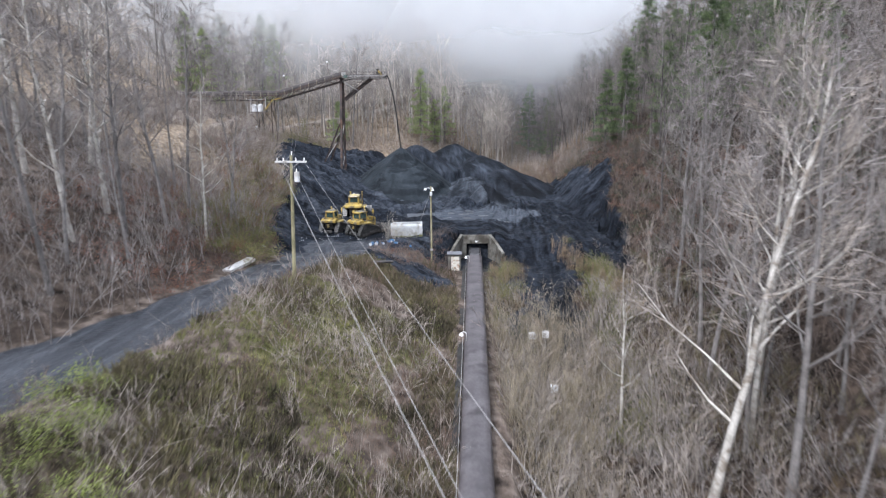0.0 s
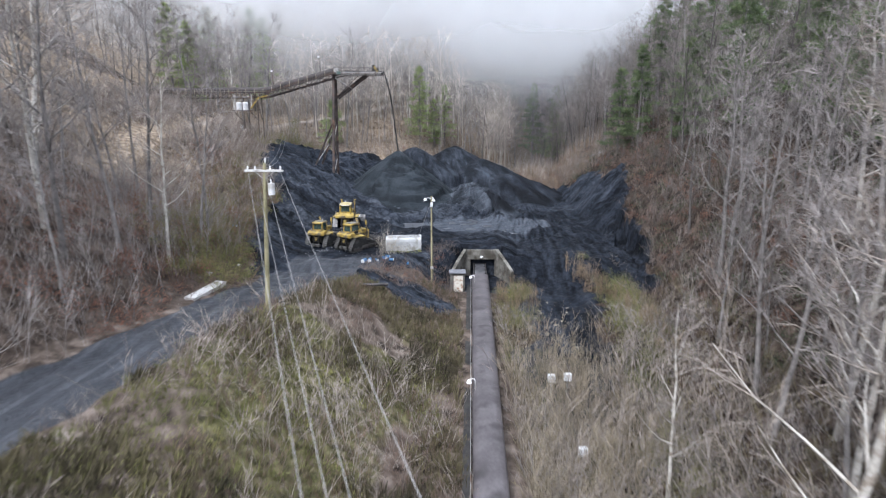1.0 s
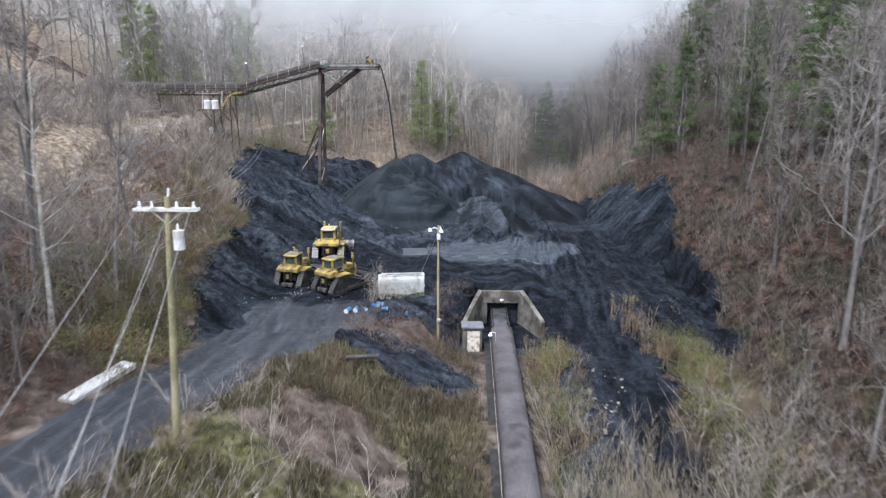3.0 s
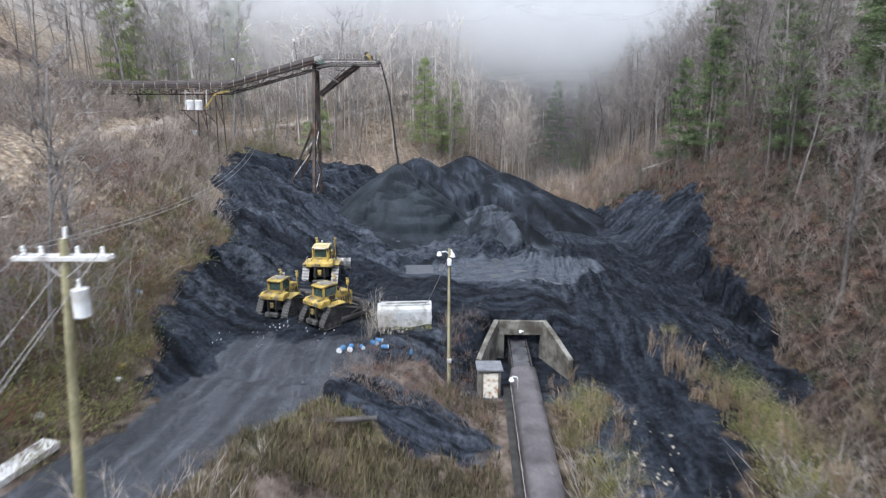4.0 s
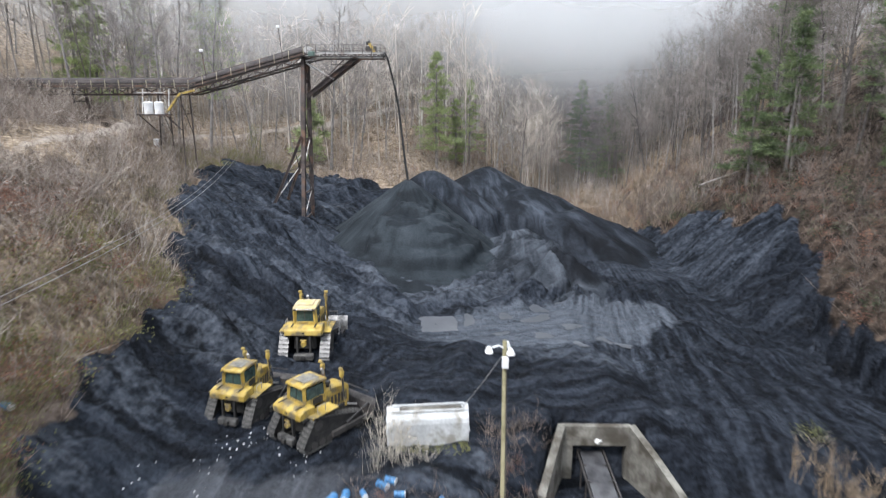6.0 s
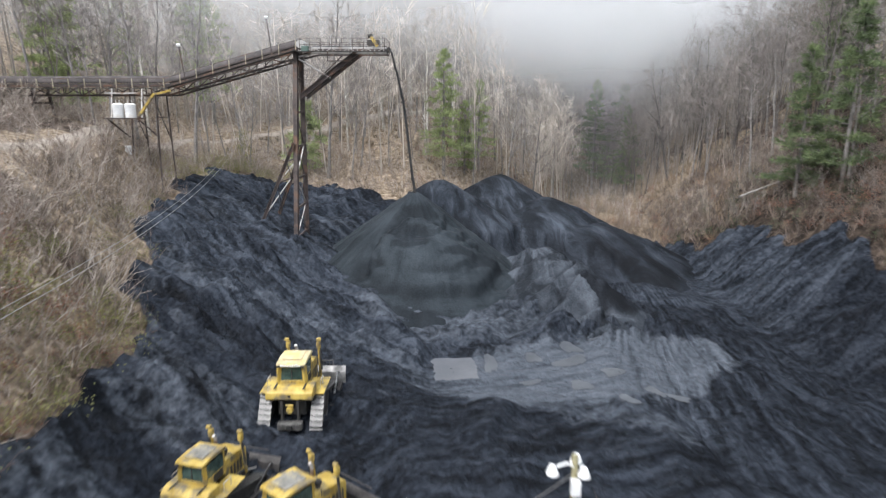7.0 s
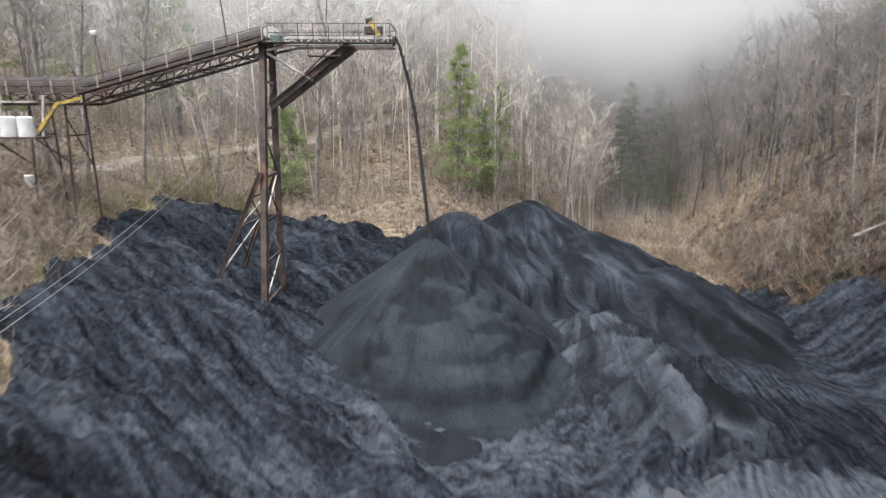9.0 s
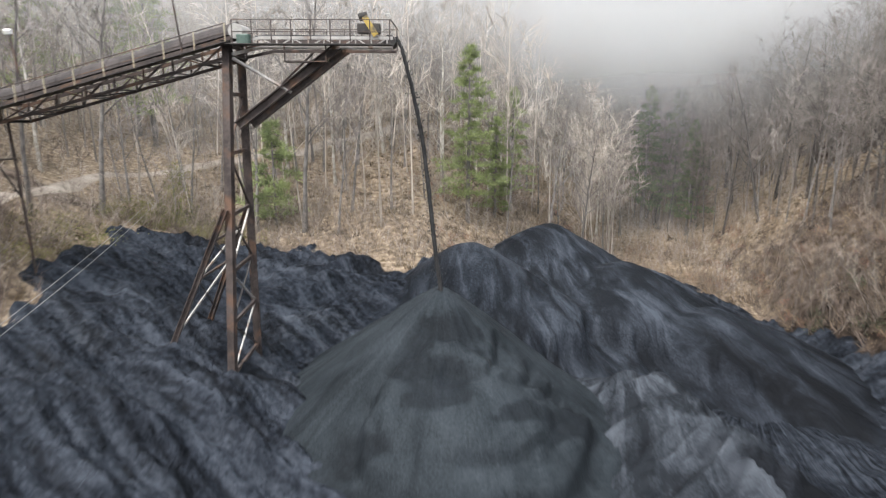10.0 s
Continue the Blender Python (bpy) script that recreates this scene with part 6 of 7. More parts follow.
for x, y, s, lying in ((-9.5, 79.3, 0.9, 1), (-9.0, 79.6, 0.85, 1), (-8.3, 79.8, 0.6, 1), (-7.6, 80.3, 0.75, 1), (-7.25, 80.5, 0.7, 1), (-6.75, 79.6, 0.65, 1), (-4.55, 79.7, 0.6, 1), (-25.3, 80.4, 0.75, 1)):
    br = thing("barrel", pose(x, y, on_ground(x, y, 0.03) + (0.24 * s if lying else 0), 90 if lying else 0, 0, 40 * x), "blue plastic drum lying on its side", "barrel", "blue drums")
    bm = fresh()
    for j in range(3):
        rod(bm, (0, 0, 0.26 * s * j), (0, 0, 0.26 * s * (j + 0.92)), 0.24 * s, 0.25 * s, 14)
    part("drum", bm, BLUE, br)
    part("lid", rod(fresh(), (0, 0, 0.78 * s), (0, 0, 0.82 * s), 0.25 * s, sides=14), WHITE, br, "white drum lid")
for x, y, sx, sy, sz, m, text in ((-21.4, 70.6, 0.5, 0.4, 0.35, YELLOW, "yellow plastic crate discarded beside the road"), (-21.0, 69.6, 0.35, 0.3, 0.2, LAMP_WHITE, "white scrap lying beside the road"), (-21.8, 63.8, 0.5, 0.5, 0.25, PALE_CONCRETE, "broken pale concrete lump at the roadside")):
    c = thing("roadside_debris", pose(x, y, on_ground(x, y, 0.02), 8, 5, 30 * x), text, "debris")
    part("body", box(fresh(), (0, 0, sz / 2), (sx, sy, sz), bevel=0.05), m, c)
lg = thing("timber", pose(-8.6, 67.6, on_ground(-8.6, 67.6) + 0.12, 0, 3, 12), "old dark timber lying across the spoil bank", "timber")
part("log", rod(fresh(), (-3.0, 0, 0), (3.0, 0, 0.1), 0.2, 0.16, 10), DARK_STEEL, lg)
fl = thing("fallen_tree", pose(33.5, 140, on_ground(33.5, 140) + 0.5, 0, -14, 20), "grey-brown fallen trunk lying on the bank", "log")
part("log", rod(fresh(), (-4.5, 0, 0), (4.5, 0, 0.2), 0.17, 0.08, 10), BARK, fl)

# white boxes on posts in the brush
for x, y, z in ((9.0, 56.6, -2.9), (10.25, 56.2, -2.6), (9.8, 47.5, -4.0)):
    mb = thing("marker_box", pose(x, y, on_ground(x, y, 0.2)), "weathered white instrument box on a post in the brush", "instrument box")
    h = z - on_ground(x, y, 0.2) + 0.6
    part("post", rod(fresh(), (0, 0, 0), (0, 0, h), 0.06), PALE_STEEL, mb)
    part("housing", box(fresh(), (0, -0.06, h + 0.3), (0.62, 0.4, 0.62), bevel=0.04), WHITE, mb)

# puddle on the yard, and water in the stream bed
def pond(name, cx, cy, rx, ry, z, turn, label, seed):
    rng = np.random.default_rng(seed)
    bm = fresh()
    ring = []
    for i in range(56):
        a = 2 * math.pi * i / 56
        r = 0.92 / max(abs(math.cos(a)), abs(math.sin(a))) ** (0.9 if rx * ry > 3 else 0.55) + (0.05 if rx * ry > 3 else 0.16) * math.sin(3 * a + seed) + 0.04 * rng.normal()
        u, v = rx * r * math.cos(a), ry * r * math.sin(a)
        ring.append(bm.verts.new((cx + u * math.cos(turn) - v * math.sin(turn), cy + u * math.sin(turn) + v * math.cos(turn), z)))
    bm.faces.new(ring)
    me = bpy.data.meshes.new(name)
    bm.to_mesh(me)
    bm.free()
    me.materials.append(WATER if rx * ry > 3 else WET_MUD)
    return tagged(new(name, me), label, "puddle", kind="structure")


for i, (px, py, rx, ry, turn) in enumerate(PONDS):
    pond("water", px, py, rx, ry, pond_level(px, py) + 0.03, turn, "shallow grey puddle on the coal yard", i + 1)

# loose stones
def boulders(seed):
    rng = np.random.default_rng(seed)
    kinds = []
    for s in range(4):
        bm = fresh()
        bmesh.ops.create_cube(bm, size=1.0)
        bmesh.ops.subdivide_edges(bm, edges=bm.edges[:], cuts=1, use_grid_fill=True)
        for v in bm.verts:
            v.co = v.co.normalized() * 0.55 * rng.uniform(0.7, 1.25)
            v.co.z *= 0.65
        bm.faces.ensure_lookup_table()
        vs = np.array([v.co[:] for v in bm.verts])
        bm.verts.index_update()
        fs = np.array([[v.index for v in f.verts] for f in bm.faces if len(f.verts) == 4])
        kinds.append((vs, fs))
        bm.free()
    return kinds


# ---- trees and brush ----
def limb(out, points, radii, sides):
    """Adds a tapered limb to out = [vertices, quads]."""
    verts, faces = out
    first = len(verts)
    pts = np.array(points)
    for i, p in enumerate(pts):
        d = pts[min(i + 1, len(pts) - 1)] - pts[max(i - 1, 0)]
        d = d / (np.linalg.norm(d) + 1e-9)
        x = np.cross(d, (0.31, 0.17, 0.93) if abs(d[2]) < 0.9 else (1, 0.1, 0))
        x /= np.linalg.norm(x) + 1e-9
        y = np.cross(d, x)
        for s in range(sides):
            a = 2 * math.pi * s / sides
            verts.append(p + (x * math.cos(a) + y * math.sin(a)) * radii[i])
    for i in range(len(pts) - 1):
        for s in range(sides):
            a, b = first + i * sides + s, first + i * sides + (s + 1) % sides
            faces.append((a, b, b + sides, a + sides))


def blade(out, a, b, w):
    """Adds a fine twig from a to b, as a narrow strip."""
    verts, faces = out
    d = b - a
    x = np.cross(d, (d[2] + 0.3, d[0] - 0.2, d[1] + 0.1))
    x *= w / (np.linalg.norm(x) + 1e-9)
    k = len(verts)
    verts.extend([a - x, a + x, b + x * 0.35, b - x * 0.35])
    faces.append((k, k + 1, k + 2, k + 3))


def turned(d, rng, spread):
    """A direction that leaves d by about the spread, in radians."""
    side = rng.normal(size=3)
    side -= d * (side @ d)
    side /= np.linalg.norm(side) + 1e-9
    a = spread * rng.uniform(0.65, 1.3)
    return d * math.cos(a) + side * math.sin(a)


def bare_tree(seed, height, limbs, branches, twigs, girth, low=0.35, lift=0.9, thin=0.012, far=False):
    """A leafless tree: the trunk with its limbs, and the crown of branches and twigs."""
    rng = np.random.default_rng(seed)
    trunk, crown = [[], []], [[], []]
    lean = rng.normal(size=2) * 0.05
    steps = 5 if far else 9
    hs = np.linspace(0, 1, steps)
    bend = np.cumsum(rng.normal(size=(steps, 2)) * 0.012, 0)
    line = np.stack([(lean[0] * hs + bend[:, 0] * hs) * height, (lean[1] * hs + bend[:, 1] * hs) * height, hs * height - 0.4 * (hs == 0)], 1)
    limb(trunk, line, girth * (1 - 0.9 * hs) + 0.02 + girth * 0.35 * (hs == 0), 4 if far else 7)
    for i in range(limbs):
        h = low + (0.97 - low) * ((i + rng.uniform()) / limbs)
        p = np.array([np.interp(h, hs, line[:, c]) for c in range(3)])
        az = rng.uniform(0, 2 * math.pi)
        up = lift * rng.uniform(0.6, 1.25) + 0.35 * h
        d = np.array([math.cos(az), math.sin(az), up])
        d /= np.linalg.norm(d)
        size = height * rng.uniform(0.16, 0.34) * (1.25 - 0.75 * h)
        pts, radii, q, dd = [p], [girth * (1 - 0.85 * h) * 0.55], p, d
        for s in range(3):
            q = q + dd * size / 3
            dd = turned(dd, rng, 0.2)
            dd = dd + np.array([0, 0, 0.12])
            dd /= np.linalg.norm(dd)
            pts.append(q)
            radii.append(radii[0] * (0.68, 0.42, 0.16)[s])
        limb(trunk, pts[::3] if far else pts, radii[::3] if far else radii, 3 if far else 5)
        for j in range(branches):
            f = rng.uniform(0.25, 1.0)
            p2 = np.array([np.interp(f * 3, range(4), [v[c] for v in pts]) for c in range(3)])
            d2 = turned(dd if f > 0.6 else d, rng, 0.75)
            d2 = d2 + np.array([0, 0, 0.18])
            d2 /= np.linalg.norm(d2)
            l2 = size * rng.uniform(0.3, 0.6)
            r2 = max(radii[0] * 0.32 * (1.2 - f), thin * 1.7)
            mid, end = p2 + d2 * l2 * 0.5, p2 + d2 * l2 + np.array([0, 0, 0.06 * l2])
            if far:
                blade(crown, p2, end, thin * 1.3)
            else:
                limb(crown, [p2, mid, end], [r2, r2 * 0.65, thin * 0.6], 3)
            for t in range(twigs):
                g = rng.uniform(0.2, 1.0)
                p3 = p2 + (end - p2) * g
                d3 = turned(d2, rng, 0.65)
                l3 = l2 * rng.uniform(0.3, 0.7)
                blade(crown, p3, p3 + d3 * l3, thin)
    return [(np.array(v), np.array(f)) for v, f in (trunk, crown)]


def pine_tree(seed, height, spread, whorls, low=0.12):
    """A conifer: a straight trunk, and whorls of drooping boughs set with clumps of needles."""
    rng = np.random.default_rng(seed)
    trunk, crown = [[], []], [[], []]
    limb(trunk, [(0, 0, -0.4), (0, 0, height * 0.5), (0, 0, height * 0.98)], [height * 0.014, height * 0.009, 0.02], 6)
    for w in range(whorls):
        h = low + (1 - low) * (w + rng.uniform(0, 0.6)) / whorls
        reach = spread * (1 - h) ** 0.7 * rng.uniform(0.6, 1.15) + 0.25
        for a in range(rng.integers(4, 7)):
            az = rng.uniform(0, 2 * math.pi)
            r = reach * rng.uniform(0.55, 1.1)
            d = np.array([math.cos(az), math.sin(az), rng.uniform(-0.12, 0.3)])
            p = np.array([0, 0, h * height])
            limb(trunk, [p, p + d * r], [0.035, 0.01], 3)
            side = np.array([-d[1], d[0], 0])
            for c in range(int(5 + r * 2.4)):
                g = rng.uniform(0.25, 1.05)
                q = p + d * r * g + side * rng.normal() * 0.13 * r + np.array([0, 0, rng.normal() * 0.09 - 0.10 * r * g * g])
                for b in range(10):
                    dn = d * rng.uniform(0.2, 1) + rng.normal(size=3) * 0.6 + np.array([0, 0, 0.25])
                    dn /= np.linalg.norm(dn)
                    ll = rng.uniform(0.3, 0.8)
                    wv = np.cross(dn, rng.normal(size=3))
                    wv *= rng.uniform(0.022, 0.042) / (np.linalg.norm(wv) + 1e-9)
                    k = len(crown[0])
                    crown[0].extend([q - wv, q + wv, q + dn * ll + wv * 0.3, q + dn * ll - wv * 0.3])
                    crown[1].append((k, k + 1, k + 2, k + 3))
    return [(np.array(v), np.array(f)) for v, f in (trunk, crown)]


def shrub(seed, height, stems, branches, spread=0.55, thick=0.016):
    rng = np.random.default_rng(seed)
    out = [[], []]
    for s in range(stems):
        base = np.array([*(rng.normal(size=2) * 0.22 * height * 0.4), -0.15])
        d = np.array([rng.normal() * spread, rng.normal() * spread, 1.0])
        d /= np.linalg.norm(d)
        l = height * rng.uniform(0.5, 1.05)
        mid = base + d * l * 0.5 + rng.normal(size=3) * 0.05 * l
        end = mid + turned(d, rng, 0.25) * l * 0.5
        limb(out, [base, end], [thick, thick * 0.3], 3)
        for b in range(branches):
            g = rng.uniform(0.3, 1)
            p = base + (end - base) * g
            d2 = turned(d, rng, 0.6)
            blade(out, p, p + d2 * l * rng.uniform(0.15, 0.4), thick * 0.7)
    return np.array(out[0]), np.array(out[1])


def tuft(seed, height, blades, width=0.03, spread=0.5):
    """A tuft of blades, each a bent strip."""
    rng = np.random.default_rng(seed)
    v, f = [], []
    for b in range(blades):
        base = np.array([*(rng.normal(size=2) * 0.12), -0.05])
        d = np.array([rng.normal() * spread, rng.normal() * spread, 1.0])
        d /= np.linalg.norm(d)
        l = height * rng.uniform(0.5, 1.1)
        w = np.array([*rng.normal(size=2), 0.0])
        w *= width / (np.linalg.norm(w) + 1e-9)
        k = len(v)
        v.extend([base - w, base + w, base + d * l + w * 0.25 + (0, 0, -0.1 * l), base + d * l - w * 0.25 + (0, 0, -0.1 * l)])
        f.append((k, k + 1, k + 2, k + 3))
    return np.array(v), np.array(f)


def leaf_clump(seed, size, leaves, leaf=0.09):
    """Small leaves scattered through a loose bush."""
    rng = np.random.default_rng(seed)
    v, f = [], []
    for b in range(leaves):
        c = rng.normal(size=3) * (0.34, 0.34, 0.26) * size + np.array([0, 0, 0.5 * size])
        a, e = rng.normal(size=3), rng.normal(size=3)
        a *= leaf * rng.uniform(0.6, 1.3) / np.linalg.norm(a)
        e = np.cross(a, e)
        e *= leaf * 0.55 / (np.linalg.norm(e) + 1e-9)
        k = len(v)
        v.extend([c - a, c + e, c + a, c - e])
        f.append((k, k + 1, k + 2, k + 3))
    return np.array(v), np.array(f)


def scattered(name, kinds, places, material, label, category, seed=0, tilt=0.0):
    """One object of many plants: copies of the kinds at the places (x, y, size), turned at random."""
    rng = np.random.default_rng(seed)
    places = np.asarray(places, float)
    which = rng.integers(0, len(kinds), len(places))
    zs = ground_z(places[:, 0], places[:, 1])
    all_v, all_f, count = [], [], 0
    for k, (v, f) in enumerate(kinds):
        mine = np.flatnonzero(which == k)
        if not len(mine):
            continue
        a = rng.uniform(0, 2 * math.pi, len(mine))
        s = places[mine, 2]
        c, n = np.cos(a)[:, None] * s[:, None], np.sin(a)[:, None] * s[:, None]
        x = v[None, :, 0] * c - v[None, :, 1] * n + places[mine, 0][:, None]
        y = v[None, :, 0] * n + v[None, :, 1] * c + places[mine, 1][:, None]
        z = v[None, :, 2] * (s * rng.uniform(0.85, 1.15, len(mine)))[:, None] + zs[mine][:, None]
        all_v.append(np.stack([x, y, z], -1).reshape(-1, 3))
        all_f.append((f[None] + (np.arange(len(mine)) * len(v))[:, None, None] + count).reshape(-1, 4))
        count += len(mine) * len(v)
    me = mesh_of(name, np.concatenate(all_v), np.concatenate(all_f))
    me.materials.append(material)
    return tagged(new(name, me), label, category, kind="stuff")


def spots(n, x0, x1, y0, y1, keep, gap, seed, sizes=(0.8, 1.2)):
    """Places at random in a rectangle where keep(x, y) holds, no two nearer than the gap."""
    rng = np.random.default_rng(seed)
    x, y = rng.uniform(x0, x1, n * 6), rng.uniform(y0, y1, n * 6)
    ok = keep(x, y)
    x, y = x[ok], y[ok]
    if gap:
        cells, chosen = {}, []
        for i in range(len(x)):
            key = (int(x[i] // gap), int(y[i] // gap))
            near = [j for a in (-1, 0, 1) for b in (-1, 0, 1) for j in cells.get((key[0] + a, key[1] + b), ())]
            if all((x[i] - x[j]) ** 2 + (y[i] - y[j]) ** 2 > gap * gap for j in near):
                cells.setdefault(key, []).append(i)
                chosen.append(i)
            if len(chosen) >= n:
                break
        x, y = x[chosen], y[chosen]
    x, y = x[:n], y[:n]
    return np.stack([x, y, rng.uniform(*sizes, len(x))], 1)


def on_track(x, y, wide=2.0):
    """The pale dirt track that crosses the hillside."""
    first = (np.abs(x - np.interp(y, [60, 91, 105, 131, 139, 154, 161], [-37, -39.5, -40.5, -43.5, -45, -45.5, -43.5])) < wide) & (y < 162)
    return first | ((np.abs(y - np.interp(x, [-45, -32, -20, -8], [160, 170, 179, 186])) < wide * 1.2) & (x > -46) & (x < -10))


def off_works(x, y):
    """Where nothing of the works, the road or the coal lies."""
    return ~on_track(x, y) & (coal_mask(x, y) < 0.3) & (road_mask(x, y) < 0.2) & ~((np.abs(x - 3.4) < 2.0) & (y < 92)) & ~((np.abs(x - 4.3) < 5) & (y > 78) & (y < 94))


def on_hills(x, y):
    left = x < np.interp(y, [0, 31, 47, 60, 75, 84, 96, 111, 123, 134, 150], [-45, -30, -26, -24.5, -25, -29, -29, -34, -38, -40, -40])
    right = x > np.interp(y, [0, 40, 60, 90, 113, 131, 153, 190], [19, 21, 24, 31, 36, 37, 33, 32])
    back = y > np.interp(x, [-60, -36, -13, 0, 12, 20, 28, 40], [148, 150, 149, 162, 174, 190, 190, 150])
    corridor = (np.abs(x - 23 - 0.03 * (y - 180)) < 3.2) & (y > 150) & (y < 230)
    bench = (np.abs(x - np.interp(y, [60, 91, 105, 131, 139, 154, 161], [-37, -39.5, -40.5, -43.5, -45, -45.5, -43.5])) < 2.6) & (y < 162)
    gallery = (np.abs(y - 124.5) < 3.5) & (x < -30) & (x > -90)
    knoll = (x > -52) & (x < -22) & (y > 80) & (y < 128)
    glade = np.hypot((x + 7.5) / 4.5, (y - 157) / 6) < 1
    return (left | right | back) & ~glade & off_works(x, y) & ~corridor & ~bench & ~gallery & ~knoll


# trees that can be told apart, each a thing with a trunk and a crown
TREES = []
for kind_seed, (h, limbs, br, tw, girth, low, lift) in enumerate([(22, 16, 6, 7, 0.20, 0.34, 0.9), (19, 15, 6, 7, 0.16, 0.36, 1.1), (24, 17, 6, 7, 0.24, 0.32, 0.8), (15, 13, 6, 7, 0.12, 0.28, 1.0), (20, 14, 6, 7, 0.17, 0.42, 1.2)]):
    made = bare_tree(40 + kind_seed, h, limbs, br, tw, girth, low, lift, thin=0.017)
    TREES.append([mesh_of(n, v, f) for n, (v, f) in zip(("trunk", "crown"), made)])
for me_pair in TREES:
    me_pair[0].materials.append(BARK)
    me_pair[1].materials.append(TWIG)
DARK_TREES = []
for trunk_mesh, crown_mesh in TREES:
    pair = [trunk_mesh.copy(), crown_mesh.copy()]
    for me, bark in zip(pair, (DARK_BARK, DIM_BARK)):
        me.materials.clear()
        me.materials.append(bark)
    DARK_TREES.append(pair)
pale_made = [bare_tree(70 + s, h, l, 7, 6, g, 0.24, 0.75, thin=0.018) for s, (h, l, g) in enumerate([(25, 15, 0.27), (22, 13, 0.20)])]
PALE = []
for made in pale_made:
    pair = [mesh_of(n, v, f) for n, (v, f) in zip(("trunk", "crown"), made)]
    pair[0].materials.append(WHITE_BARK)
    pair[1].materials.append(PALE_BRUSH)
    PALE.append(pair)


def plant_tree(pair, x, y, size, turn, label, lean=0.0, group=""):
    t = thing("tree", pose(x, y, on_ground(x, y, 0.15), lean, lean * 0.4, turn), label, "tree", group)
    for me, n in zip(pair, ("trunk", "crown")):
        ob = new(n, me)
        ob.parent = t
        ob.scale = (size, size, size)
    return t


rng_t = np.random.default_rng(5)
near_left = spots(150, -50, -22, 8, 150, on_hills, 3.9, 11, (0.7, 1.1))
near_right = spots(165, 17, 50, 14, 165, on_hills, 3.5, 12, (0.6, 1.05))
for places, group in ((near_left, "bare trees on the hill beside the haul road"), (near_right, "bare trees on the hill beside the stream")):
    for x, y, s in places:
        pale = rng_t.uniform() < (0.13 if x < 0 else 0.05 if y < 85 else 0)
        dark = x > 0 and y > 70 and not pale and rng_t.uniform() < 0.6
        pair = (PALE if pale else DARK_TREES if dark else TREES)[rng_t.integers(2 if pale else 5)]
        plant_tree(pair, x, y, s, rng_t.uniform(0, 360), "leafless pale-barked sycamore on the hillside" if pale else "leafless hardwood tree with wet dark bark" if dark else "leafless grey-brown hardwood tree on the hillside", rng_t.normal() * 2.5, group)
# the large sycamore and its neighbours beside the conveyor
plant_tree(PALE[0], 17.0, 33.0, 1.06, 40, "large pale-limbed sycamore beside the conveyor", 2)
plant_tree(PALE[1], 21.5, 38.0, 1.0, 150, "pale-limbed sycamore with spreading boughs", -3)
plant_tree(PALE[1], 14.5, 44.0, 0.62, 250, "slender pale young sycamore above the brush", 2)
plant_tree(PALE[0], -38, 66.0, 1.0, 90, "tall pale sycamore on the hillside", 2)
plant_tree(PALE[1], -37.5, 55.0, 1.1, 200, "tall pale sycamore on the hillside", -3)

rng_b = np.random.default_rng(8)
for x, y, s in spots(24, -40, 18, 158, 196, on_hills, 4.0, 99, (0.55, 0.9)):
    plant_tree(PALE[rng_b.integers(2)], x, y, s, rng_b.uniform(0, 360), "slim pale-barked tree in the woods behind the stockpile", rng_b.normal() * 2, "pale trees behind the stockpile")
for x, y, s in spots(60, -42, 34, 146, 186, on_hills, 3.2, 100, (0.5, 0.85)):
    plant_tree(TREES[rng_b.integers(5)], x, y, s, rng_b.uniform(0, 360), "slender leafless brown tree behind the stockpile", rng_b.normal() * 3, "bare trees behind the stockpile")
for x, y, s in spots(34, 26, 48, 162, 215, on_hills, 3.4, 111, (0.6, 1.0)):
    plant_tree(DARK_TREES[rng_b.integers(5)], x, y, s, rng_b.uniform(0, 360), "leafless hardwood tree with wet dark bark", rng_b.normal() * 5, "dark trees beside the valley track")
# an ivy-clad trunk at the top of the coal bank
ivy_tree = plant_tree(TREES[3], -34.9, 147.7, 0.55, 20, "short leafless tree with its trunk clad in green ivy")
ivy = [leaf_clump(280 + j, 1.7, 260, 0.09) for j in range(4)]
me = mesh_of("ivy", np.concatenate([v + (0.1 * j, 0, 0.2 + 1.3 * j) for j, (v, f) in enumerate(ivy)]), np.concatenate([f + j * len(ivy[0][0]) for j, (v, f) in enumerate(ivy)]))
me.materials.append(GREEN_WEED)
ob = new("ivy", me)
ob.parent = ivy_tree

# the woods further off, too many to count
far_kinds = []
for s, (h, l, b, t, g) in enumerate([(20, 13, 6, 4, 0.085), (23, 14, 6, 4, 0.10), (17, 12, 6, 4, 0.07), (21, 12, 6, 4, 0.08)]):
    tr, cr = bare_tree(90 + s, h, l, b, t, g, 0.3, 0.9, thin=0.026, far=True)
    far_kinds.append((np.concatenate([tr[0], cr[0]]), np.concatenate([tr[1], cr[1] + len(tr[0])])))


def far_off(x, y):
    near = ((x > -48) & (x < -22) & (y < 146)) | ((x > 17) & (x < 48) & (y < 160))
    thin = (x < 2) & (y > 140) & (y < 190) & (hashed(np.floor(x * 7), np.floor(y * 7), 3.0) < 0.4)
    return on_hills(x, y) & ~near & ~thin


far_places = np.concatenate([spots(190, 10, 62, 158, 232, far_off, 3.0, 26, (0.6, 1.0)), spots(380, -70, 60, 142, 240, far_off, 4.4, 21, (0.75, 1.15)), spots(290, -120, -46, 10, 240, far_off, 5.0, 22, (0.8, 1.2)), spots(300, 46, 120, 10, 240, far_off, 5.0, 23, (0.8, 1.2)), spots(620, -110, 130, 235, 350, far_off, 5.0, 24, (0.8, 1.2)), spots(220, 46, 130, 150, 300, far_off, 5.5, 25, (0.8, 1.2))])
